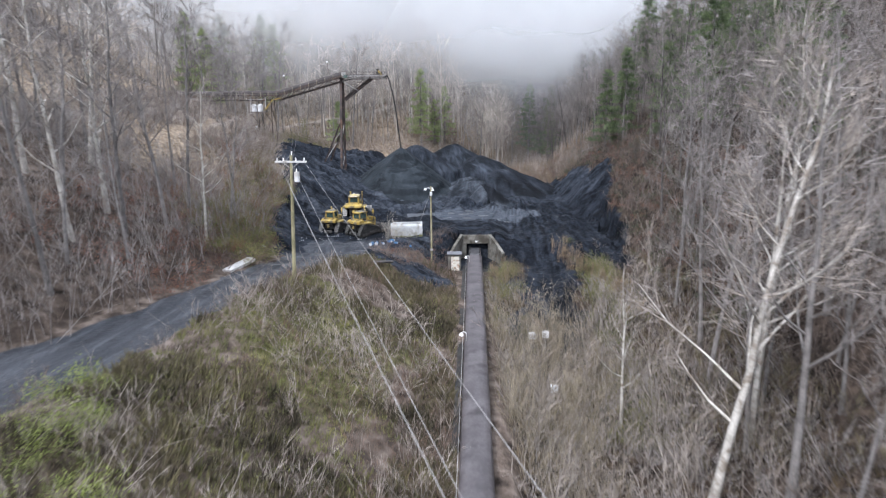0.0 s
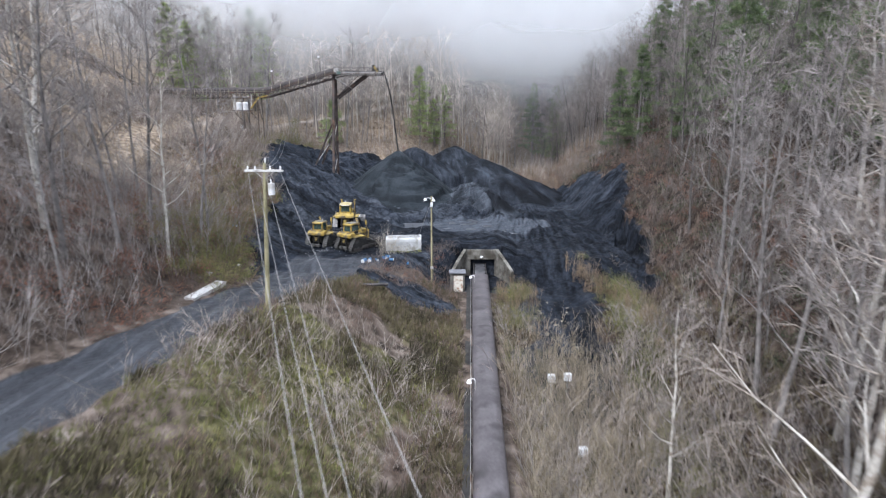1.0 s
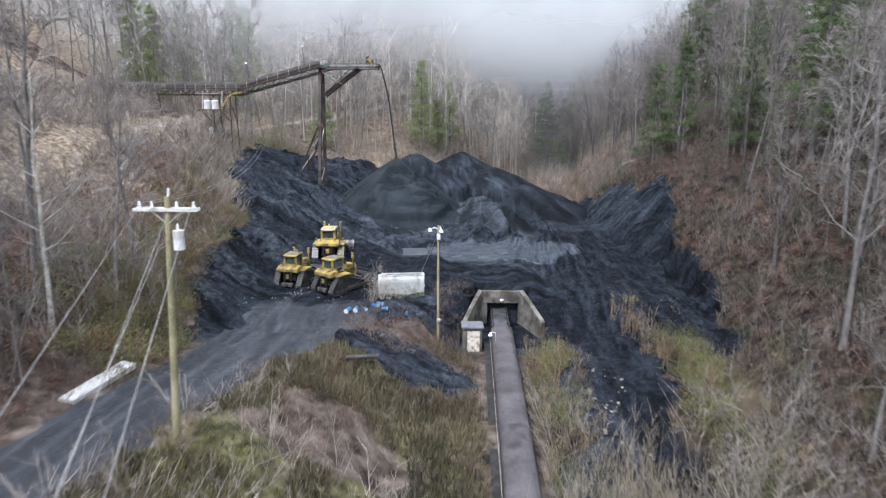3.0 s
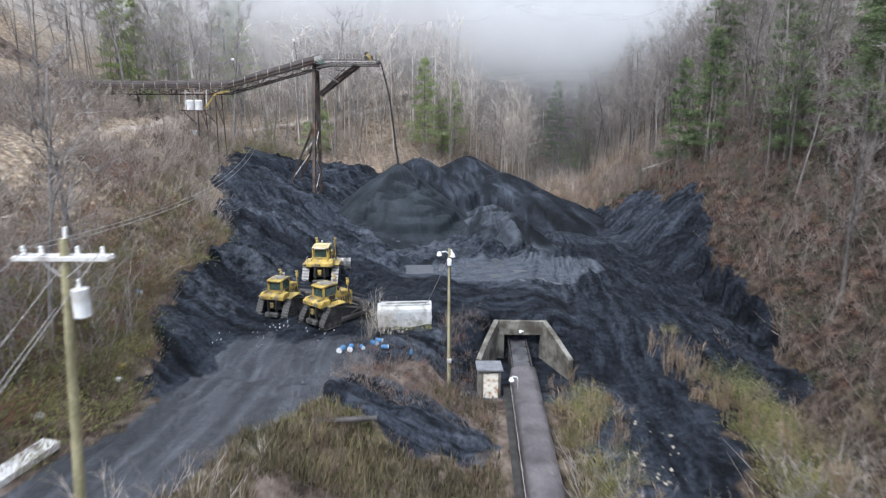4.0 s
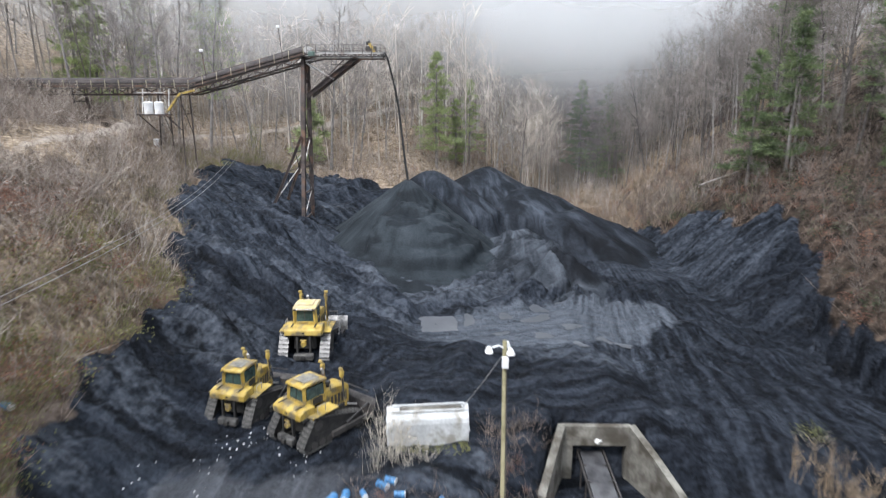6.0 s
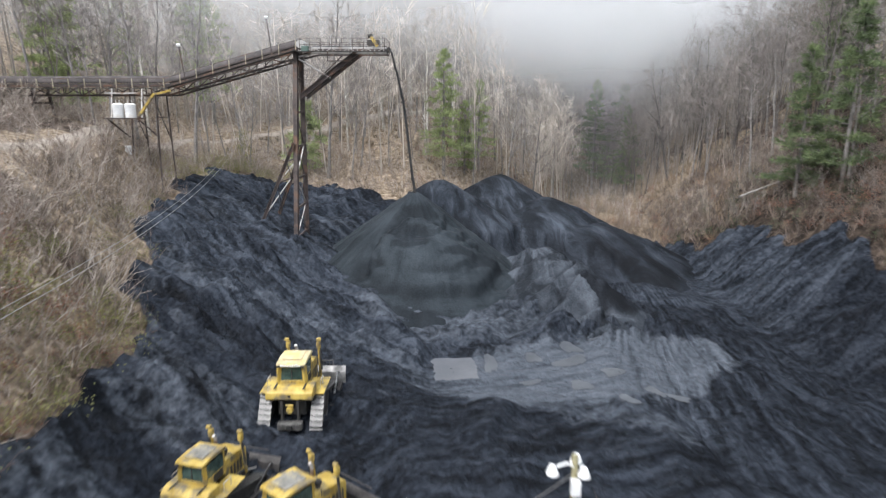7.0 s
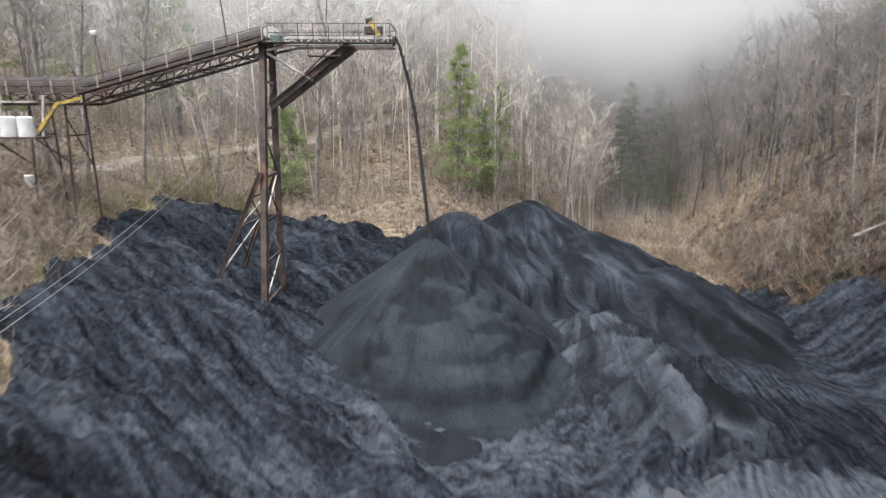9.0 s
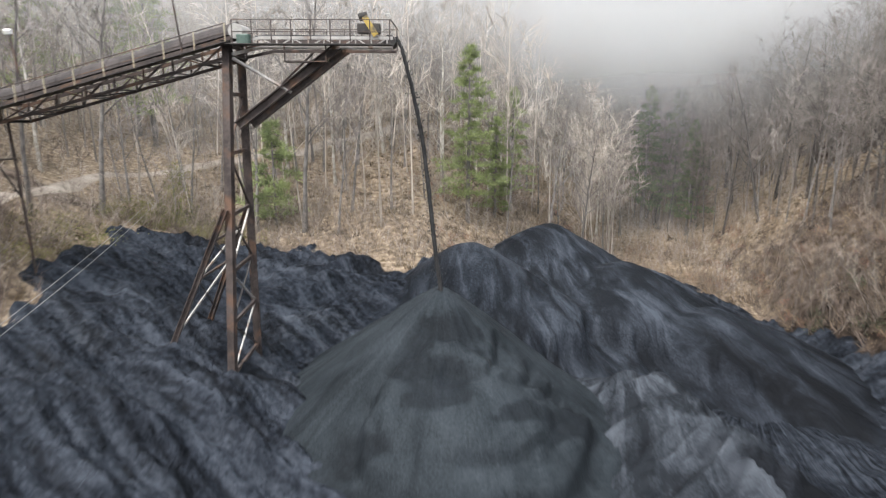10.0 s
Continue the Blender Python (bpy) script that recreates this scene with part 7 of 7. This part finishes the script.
# woods outside these side hills take the bark paled for haze
side_hills = ((far_places[:, 0] > 18) & (far_places[:, 1] < 215)) | ((far_places[:, 0] < -46) & (far_places[:, 1] < 165))
scattered("distant_woods", far_kinds, far_places[~side_hills], HAZE_BARK, "hazy grey-brown leafless woods on the far hillsides", "woods", 31)
scattered("distant_woods", far_kinds, far_places[side_hills], DIM_BARK, "dark grey leafless woods on the side hills", "woods", 32)

# conifers
PINES = []
for s, (h, w, n, low) in enumerate([(24, 6.0, 28, 0.16), (17, 4.4, 20, 0.08), (9, 2.9, 14, 0.08)]):
    pair = [mesh_of(nm, v, f) for nm, (v, f) in zip(("trunk", "crown"), pine_tree(120 + s, h, w, n, low))]
    pair[0].materials.append(BARK)
    pair[1].materials.append(PINE)
    PINES.append(pair)
DARK_PINES = []
for trunk_mesh, crown_mesh in PINES:
    dark_crown = crown_mesh.copy()
    dark_crown.materials.clear()
    dark_crown.materials.append(HEMLOCK)
    DARK_PINES.append((trunk_mesh, dark_crown))
for x, y, k, s, text in ((-7.3, 158.5, 0, 0.80, "tall green pine behind the coal stockpile"), (-1.5, 170, 0, 0.66, "green pine among bare trees"), (-4.0, 163, 1, 0.7, "green pine among bare trees"),
                      (-26.6, 151.2, 2, 1.15, "small bright green pine behind the coal bank"), (33.6, 134, 1, 1.0, "dense green hemlock on the steep bank"), (36.5, 130.5, 1, 1.1, "dense green hemlock on the steep bank"), (43, 122, 0, 0.9, "dark green pine on the hillside"),
                      (58, 128, 0, 1.1, "dark green pine on the hillside"), (52, 138, 1, 1.2, "dense green hemlock on the steep bank"), (62, 150, 0, 1.15, "dark green pine on the hillside"), (56, 165, 0, 1.0, "dark green pine on the hillside"), (30, 192, 0, 0.8, "dark green pine by the valley track"), (25, 200, 0, 1.05, "dark green pine by the valley track"), (33, 208, 0, 1.0, "dark green pine by the valley track"), (46, 150, 0, 1.1, "dark green pine on the hillside"),
                      (-47, 170, 0, 1.0, "dark green pine high on the hillside"), (-52, 176, 0, 1.1, "dark green pine high on the hillside"), (-60, 168, 0, 1.0, "dark green pine high on the hillside"), (-62, 150, 1, 1.2, "yellow-green pine above the conveyor"),
                      (-56, 145, 1, 1.1, "yellow-green pine above the conveyor"), (42, 102, 0, 1.05, "dark green pine on the hillside"), (46, 88, 0, 1.1, "dark green pine on the hillside"), (43, 74, 0, 0.95, "dark green pine on the hillside"), (39, 113, 1, 1.0, "dense green hemlock on the steep bank"), (50, 95, 0, 1.05, "dark green pine on the hillside"), (55, 108, 0, 1.1, "dark green pine on the hillside"), (48, 110, 0, 1.0, "dark green pine on the hillside")):
    t = plant_tree((DARK_PINES if x > 26 or y > 185 else PINES)[k], x, y, s, 37 * x, text)
    t.name = "pine_tree"

# brush, weeds and grass
shrubs = [shrub(200 + s, 2.2, 7, 5) for s in range(5)]
sapling = [shrub(220 + s, 6.0, 3, 10, 0.16, 0.03) for s in range(4)]


def on_slopes(x, y):
    return off_works(x, y) & ((x < -19) | (x > 21) | (y > 140))


def beside_belt(x, y):
    return off_works(x, y) & (x > road_x(y) + 2.5) & (x < 26) & (y < 84)


scattered("brush", shrubs, np.concatenate([spots(1100, -56, -18, 10, 165, on_slopes, 1.1, 41, (0.6, 1.3)), spots(2000, 20, 48, 16, 165, on_slopes, 0.8, 42, (0.6, 1.5)), spots(600, -8, 34, 140, 185, on_slopes, 1.1, 43, (0.6, 1.3))]), BRUSH, "dense brown leafless brush over the hillsides", "brush", 51)
scattered("brush", shrubs, spots(520, 5, 25, 18, 70, beside_belt, 0.8, 44, (0.7, 1.6)), TWIG, "grey-brown leafless brush beside the conveyor", "brush", 52)
scattered("brush", shrubs, spots(480, 5, 27, 18, 74, lambda x, y: beside_belt(x, y) & (fbm(x * 0.12, y * 0.12, 3, 43.0) > 0.40), 0.8, 141, (0.6, 1.5)), HAY, "straw-olive leafless brush beside the conveyor", "brush", 142)
scattered("brush", shrubs, spots(650, -44, 2, 138, 188, on_slopes, 1.0, 58, (0.5, 1.3)), PALE_BRUSH, "pale leafless brush behind the stockpile", "brush", 59)
scattered("brush", shrubs, spots(620, 2, 36, 138, 190, on_slopes, 1.0, 115, (0.5, 1.3)), TAWNY, "tawny leafless brush at the foot of the woods", "brush", 116)
scattered("brush", shrubs, spots(1100, -26, 2, 8, 78, beside_belt, 0.8, 45, (0.3, 0.85)), BRUSH, "low brown brambles on the bank below the road", "brush", 53)
scattered("brush", shrubs, spots(700, -56, -25, 74, 134, lambda x, y: off_works(x, y) & (x < left_edge(y) - 1.0), 0.9, 49, (0.8, 2.0)), PALE_BRUSH, "pale tangled brush along the edge of the coal", "brush", 55)
scattered("brush", shrubs, spots(900, -56, -22, 70, 134, lambda x, y: off_works(x, y) & (x < left_edge(y) + 0.5), 0.75, 50, (0.6, 1.5)), BRUSH, "brown tangled brush along the edge of the coal", "brush", 54)
scattered("brush", shrubs, spots(800, -26, 2, 8, 76, lambda x, y: beside_belt(x, y) & (fbm(x * 0.13, y * 0.13, 3, 27.0) > 0.42), 0.6, 101, (0.3, 0.8)), RUSSET, "low russet bramble patches on the bank below the road", "brush", 102)
scattered("brush", shrubs, spots(360, -38, -6, 141, 154, lambda x, y: off_works(x, y), 0.8, 103, (0.4, 1.0)), BRUSH, "brown brush along the top of the coal bank", "brush", 104)
scattered("brush", shrubs, spots(230, -24, 1, 8, 72, lambda x, y: beside_belt(x, y) & (fbm(x * 0.15, y * 0.15, 3, 21.0) > 0.52), 0.8, 56, (0.6, 1.5)), PALE_BRUSH, "pale dry weed clumps on the bank below the road", "brush", 57)
thicket = [shrub(300 + s, 6.5, 4, 11, 0.22, 0.022) for s in range(5)]
scattered("thicket", thicket, spots(520, -60, -22, 8, 74, on_slopes, 1.3, 121, (0.6, 1.25)), TWIG, "fine grey-mauve leafless thicket on the hillside", "thicket", 122)
scattered("thicket", thicket, spots(640, 22, 52, 20, 165, on_slopes, 1.3, 123, (0.35, 0.85)), DIM_BARK, "dark leafless thicket on the steep bank", "thicket", 124)
scattered("thicket", thicket, spots(760, -70, 40, 134, 200, on_slopes, 1.4, 125, (0.45, 1.0)), PALE_BRUSH, "brown leafless thicket behind the stockpile", "thicket", 126)
SAPLINGS = [mesh_of("sapling", v, f) for v, f in sapling]
for me in SAPLINGS:
    me.materials.append(PALE_BRUSH)
for x, y, s in np.concatenate([spots(150, 6, 22, 22, 63, beside_belt, 1.2, 46, (0.6, 1.2)), spots(14, -10, 1, 24, 44, beside_belt, 2.2, 47, (0.6, 0.9)), spots(24, -40, -28, 78, 125, on_slopes, 1.6, 48, (0.5, 0.8))]):
    ob = tagged(new("sapling", SAPLINGS[rng_t.integers(4)]), "thin pale leafless sapling standing in the brush", "sapling", "saplings")
    ob.matrix_basis = pose(x, y, on_ground(x, y, 0.1), rng_t.normal() * 4, rng_t.normal() * 4, rng_t.uniform(0, 360)) @ Matrix.Diagonal((s, s, s, 1))
scattered("tall_weeds", [shrub(310 + s, 3.4, 6, 7, 0.14, 0.012) for s in range(4)], np.concatenate([spots(240, 5.4, 12.5, 32, 61, lambda x, y: np.abs(x - belt_x(y)) > 1.8, 0.5, 105, (0.6, 1.3)), spots(90, 8, 15, 46, 62, lambda x, y: x > 0, 0.7, 106, (0.7, 1.4))]), STRAW_WEED, "tall straw-coloured dead weeds beside the conveyor", "weeds", 107)
tufts = [tuft(240 + s, 0.55, 14) for s in range(4)]
scattered("dry_grass", tufts, spots(6500, -30, 3, 8, 80, lambda x, y: beside_belt(x, y) & (fbm(x * 0.22, y * 0.22, 3, 17.0) > 0.38), 0.23, 61, (0.5, 1.9)), OLIVE, "olive dead grass in tufts on the bank below the road", "grass", 117)
scattered("dry_grass", tufts, np.concatenate([spots(1500, 5, 26, 20, 84, beside_belt, 0.3, 62, (0.6, 1.5)), spots(2200, -40, 40, 84, 190, lambda x, y: on_slopes(x, y) & ((x < 22) | (y > 150)), 0.4, 63, (0.6, 1.4))]), DRY_GRASS, "tawny dead grass in tufts", "grass", 64)


def green_patch(x, y):
    return beside_belt(x, y) & (fbm(x * 0.12, y * 0.12, 4, 6.0) > 0.47) & (x < 0)


scattered("green_weeds", tufts + [leaf_clump(250, 0.8, 22, 0.06)], spots(2600, -24, 1, 14, 74, green_patch, 0.26, 65, (0.5, 1.2)), GREEN_WEED, "patches of green weeds in the dead grass", "weeds", 66)
leafy = [leaf_clump(260 + s, 1.6, 220, 0.07) for s in range(3)]


def by_stream(x, y):
    return off_works(x, y) & ((np.abs(x - 19 - 0.1 * (y - 75)) < 2.0) | ((x > 6.5) & (x < 9.5) & (y > 66) & (y < 80)))


scattered("leafy_bushes", leafy, spots(150, 6, 25, 40, 88, by_stream, 0.7, 67, (0.5, 1.1)), GREEN_WEED, "straggling yellow-green bushes along the stream", "bushes", 68)
scattered("leafy_bushes", leafy, spots(46, -34, -21, 60, 120, lambda x, y: off_works(x, y) & (x > left_edge(y) - 5), 1.0, 69, (0.5, 1.0)), GREEN_WEED, "dull green bushes at the foot of the hill", "bushes", 70)
scattered("leafy_bushes", leafy, spots(150, -33, -19, 60, 100, lambda x, y: off_works(x, y) & (x > left_edge(y) - 6), 0.8, 91, (0.5, 1.2)), GREEN_WEED, "olive-green bushes along the yard edge", "bushes", 92)
scattered("brush", shrubs, spots(420, -34, -19, 58, 100, lambda x, y: off_works(x, y) & (x > left_edge(y) - 7), 0.6, 93, (0.5, 1.1)), RUSSET, "russet dry brush along the yard edge", "brush", 94)
scattered("leafy_bushes", leafy, spots(70, -30, -20.5, 64, 80, lambda x, y: off_works(x, y), 0.8, 131, (0.6, 1.2)), GREEN_WEED, "yellow-green bushes at the corner of the yard", "bushes", 132)
scattered("leafy_bushes", leafy, spots(60, 18.2, 22.5, 60, 84, lambda x, y: coal_mask(x, y) < 2, 0.7, 133, (0.4, 0.9)), GREEN_WEED, "yellow-green bushes in a row along the stream", "bushes", 134)
scattered("tall_weeds", [shrub(320 + s, 2.2, 9, 5, 0.10, 0.016) for s in range(3)], np.concatenate([spots(70, 15.5, 21.5, 60, 86, lambda x, y: np.abs(x - 20.5 + 0.16 * (y - 62)) < 1.6, 0.5, 135, (0.6, 1.3)), spots(40, 5.8, 10, 62, 82, lambda x, y: x > 0, 0.6, 136, (0.5, 1.1))]), TAWNY, "tawny dead reeds in clumps along the stream", "weeds", 137)
scattered("evergreen_bushes", leafy, spots(230, 25, 48, 50, 150, on_slopes, 1.3, 75, (0.6, 1.4)), EVERGREEN, "dark green laurel thickets on the steep bank", "bushes", 76)
def in_gully(x, y):
    return (np.abs(x - belt_x(y)) > 1.9) & (fbm(x * 0.3, y * 0.3, 3, 71.0) > 0.4) & ~((np.abs(x - 4.3) < 4) & (y > 79))


scattered("leafy_bushes", leafy, np.concatenate([spots(90, 5.6, 9.5, 48, 80, in_gully, 0.6, 111, (0.4, 0.8)), spots(110, 17.6, 21.5, 58, 89, in_gully, 0.6, 112, (0.4, 0.85))]), GREEN_WEED, "yellow-green bushes in the gully beside the conveyor", "bushes", 113)
scattered("brush", shrubs, np.concatenate([spots(300, 5.4, 18, 36, 60, in_gully, 0.7, 114, (0.6, 1.4)), spots(90, 5.6, 9.5, 60, 82, in_gully, 0.7, 115, (0.4, 0.9)), spots(60, 17.5, 22, 60, 88, in_gully, 0.7, 117, (0.4, 0.9))]), PALE_BRUSH, "pale leafless brush in the gully", "brush", 116)
scattered("leafy_bushes", leafy, spots(60, -40, -26, 128, 150, lambda x, y: off_works(x, y) & (x < left_edge(y) + 1) | (off_works(x, y) & (y > 142)), 1.0, 95, (0.5, 1.2)), GREEN_WEED, "yellow-green bushes along the top of the coal bank", "bushes", 96)
scattered("withered_bushes", leafy, spots(90, -14, 34, 146, 186, on_slopes, 1.4, 97, (0.4, 0.9)), RED_LEAF, "rusty brown withered bushes behind the stockpile", "bushes", 98)
scattered("leafy_bushes", leafy, spots(90, -22, -11, 17, 30, lambda x, y: off_works(x, y) & (x < -12 - 0.5 * (y - 20)), 0.5, 77, (0.45, 0.95)), BRIGHT_LEAF, "bright green bushes beside the haul road", "bushes", 78)
scattered("withered_bushes", leafy, np.concatenate([spots(150, -35, -20, 46, 96, on_slopes, 0.9, 71, (0.5, 1.2)), spots(190, 25, 42, 56, 140, on_slopes, 1.1, 72, (0.4, 0.9))]), RED_LEAF, "withered reddish-brown bushes on the slope", "bushes", 73)

# stones: pale rubble by the stream, shale along the yard's edge
rubble = boulders(9)


def stony(x, y):
    return (np.abs(x - 11.8 - 0.05 * (y - 72)) < 1.8) & (y > 62) & (y < 82)


scattered("rubble", rubble, spots(70, 9, 17, 62, 84, lambda x, y: stony(x, y) & (fbm(x * 0.5, y * 0.5, 3, 44.0) > 0.46), 0.16, 81, (0.06, 0.34)), STONE, "pale rubble stones beside the stream", "stones", 82)


def spoil(x, y):
    return ((np.abs(y - np.interp(x, [-11, -6, 0], [74.5, 76.5, 78])) < 1.8) & (x > -11) & (x < 0)) | ((np.abs(x - left_edge(y) - 1.0) < 2.0) & (y > 66) & (y < 100))


scattered("spoil_rocks", rubble, spots(150, -12, 0, 70, 82, spoil, 0.3, 83, (0.08, 0.32)), SHALE, "dark broken shale along the edge of the yard", "stones", 84)
scattered("pale_litter", rubble, spots(60, -20, -11, 79, 86, lambda x, y: fbm(x * 0.5, y * 0.5, 3, 91.0) > 0.5, 0.3, 108, (0.04, 0.11)), LAMP_WHITE, "small pale scraps scattered on the yard", "litter", 109)
scattered("moss", tufts, spots(60, -7.0, -3.2, 83.0, 84.0, lambda x, y: x < 10, 0.15, 127, (0.25, 0.5)), GREEN_WEED, "yellow-green grass at the foot of the tank", "grass", 128)
scattered("coal_lumps", rubble, spots(500, -34, 32, 82, 150, lambda x, y: coal_mask(x, y) > 0.8, 0.3, 85, (0.05, 0.18)), COAL, "scattered lumps of coal on the yard", "coal lumps", 86)
scattered("withered_bushes", leafy, spots(34, -8, 1.4, 73.5, 84.5, lambda x, y: ((y < 79.5) | (x > -1.5)) & ~((x > -0.2) & (y > 77.5) & (y < 81.5)), 0.7, 131, (0.2, 0.42)), RED_LEAF, "withered russet weeds on the spoil bank", "weeds", 132)
scattered("bare_bush", [shrub(290 + j, 3.6, 22, 9, 0.36, 0.011) for j in range(2)], [(-7.5, 83.0, 1.0), (-7.1, 82.2, 0.8), (-7.9, 81.6, 0.7), (-6.4, 81.6, 0.6), (-5.4, 82.2, 0.45)], STRAW, "pale leafless bush in front of the white tank", "bush", 87)
scattered("brambles", shrubs, spots(420, -9, 1.6, 73.0, 86.5, lambda x, y: ((y < 80) | (x > -2.2)) & ~((x > 0.2) & (y > 78) & (y < 81)), 0.45, 88, (0.25, 0.75)), BRUSH, "tangled russet brambles on the spoil bank", "brush", 89)


# ---- low cloud lying in the valley head ----
def mist_material(fade, lift, open_slope):
    """Thin mist that thins out across the valley: fade is the x range and the two densities, lift those with height, open_slope the share left on the right slope."""
    m = bpy.data.materials.new("thin_mist")
    m.use_nodes = True
    n, k = m.node_tree.nodes, m.node_tree.links
    n.clear()
    out = n.new("ShaderNodeOutputMaterial")
    clear, glow, both = n.new("ShaderNodeBsdfTransparent"), n.new("ShaderNodeBsdfDiffuse"), n.new("ShaderNodeMixShader")
    through_it, lit = n.new("ShaderNodeBsdfTranslucent"), n.new("ShaderNodeMixShader")
    for s in (glow, through_it):
        s.inputs["Color"].default_value = (0.96, 0.97, 0.98, 1)
    co, noise_t, thick = n.new("ShaderNodeTexCoord"), n.new("ShaderNodeTexNoise"), n.new("ShaderNodeMapRange")
    noise_t.inputs["Scale"].default_value, noise_t.inputs["Detail"].default_value = 0.012, 4
    thick.inputs["From Min"].default_value, thick.inputs["From Max"].default_value = 0.3, 0.7
    thick.inputs["To Min"].default_value, thick.inputs["To Max"].default_value = 0.15, 0.32
    k.new(co.outputs["Object"], noise_t.inputs["Vector"])
    k.new(noise_t.outputs["Fac"], thick.inputs["Value"])
    k.new(glow.outputs[0], lit.inputs[1])
    k.new(through_it.outputs[0], lit.inputs[2])
    sep, across, dense = n.new("ShaderNodeSeparateXYZ"), n.new("ShaderNodeMapRange"), n.new("ShaderNodeMath")
    across.interpolation_type = "SMOOTHSTEP"
    for key, value in zip(("From Min", "From Max", "To Min", "To Max"), fade):
        across.inputs[key].default_value = value
    dense.operation = "MULTIPLY"
    k.new(co.outputs["Object"], sep.inputs[0])
    k.new(sep.outputs["X"], across.inputs["Value"])
    slope, open_side = n.new("ShaderNodeMapRange"), n.new("ShaderNodeMath")
    slope.interpolation_type, open_side.operation = "SMOOTHSTEP", "MULTIPLY"
    for key, value in zip(("From Min", "From Max", "To Min", "To Max"), (32, 60, 1.0, open_slope)):
        slope.inputs[key].default_value = value
    k.new(sep.outputs["X"], slope.inputs["Value"])
    k.new(across.outputs["Result"], open_side.inputs[0])
    k.new(slope.outputs["Result"], open_side.inputs[1])
    k.new(open_side.outputs[0], dense.inputs[0])
    k.new(thick.outputs["Result"], dense.inputs[1])
    high, heavy = n.new("ShaderNodeMapRange"), n.new("ShaderNodeMath")
    high.interpolation_type, heavy.operation = "SMOOTHSTEP", "MULTIPLY"
    for key, value in zip(("From Min", "From Max", "To Min", "To Max"), lift):
        high.inputs[key].default_value = value
    k.new(sep.outputs["Z"], high.inputs["Value"])
    k.new(high.outputs["Result"], heavy.inputs[0])
    k.new(dense.outputs[0], heavy.inputs[1])
    k.new(heavy.outputs[0], both.inputs[0])
    k.new(clear.outputs[0], both.inputs[1])
    k.new(lit.outputs[0], both.inputs[2])
    k.new(both.outputs[0], out.inputs["Surface"])
    return m


NEAR_MIST = mist_material((-70, -5, 0.75, 1.0), (16, 46, 0.08, 1.7), 0.3)
VALLEY_MIST = mist_material((-60, 10, 0.75, 1.15), (14, 48, 0.3, 2.8), 0.85)
FAR_MIST = mist_material((-60, 40, 1.0, 1.0), (8, 46, 1.1, 3.4), 1.0)
BANK_MIST = mist_material((-36, -14, 0.8, 0.0), (16, 44, 0.15, 1.3), 1.0)
for y, MIST in ((148, BANK_MIST), (164, NEAR_MIST), (180, NEAR_MIST), (198, VALLEY_MIST), (218, VALLEY_MIST), (242, VALLEY_MIST), (270, FAR_MIST), (310, FAR_MIST), (360, FAR_MIST)):
    xs = np.linspace(-260, 260, 40)
    zs = np.linspace(-5, 220, 12)
    gx, gz = np.meshgrid(xs, zs)
    gy = y + 10 * np.sin(gx / 60 + y) + 4 * np.sin(gz / 30 + y)
    i = (np.arange(11)[:, None] * 40 + np.arange(39)[None]).ravel()
    me = mesh_of("mist", np.stack([gx.ravel(), gy.ravel(), gz.ravel()], 1), np.stack([i, i + 1, i + 41, i + 40], 1))
    me.materials.append(MIST)
    tagged(new("mist", me), "thin pale mist hanging in the valley", "mist", kind="structure")
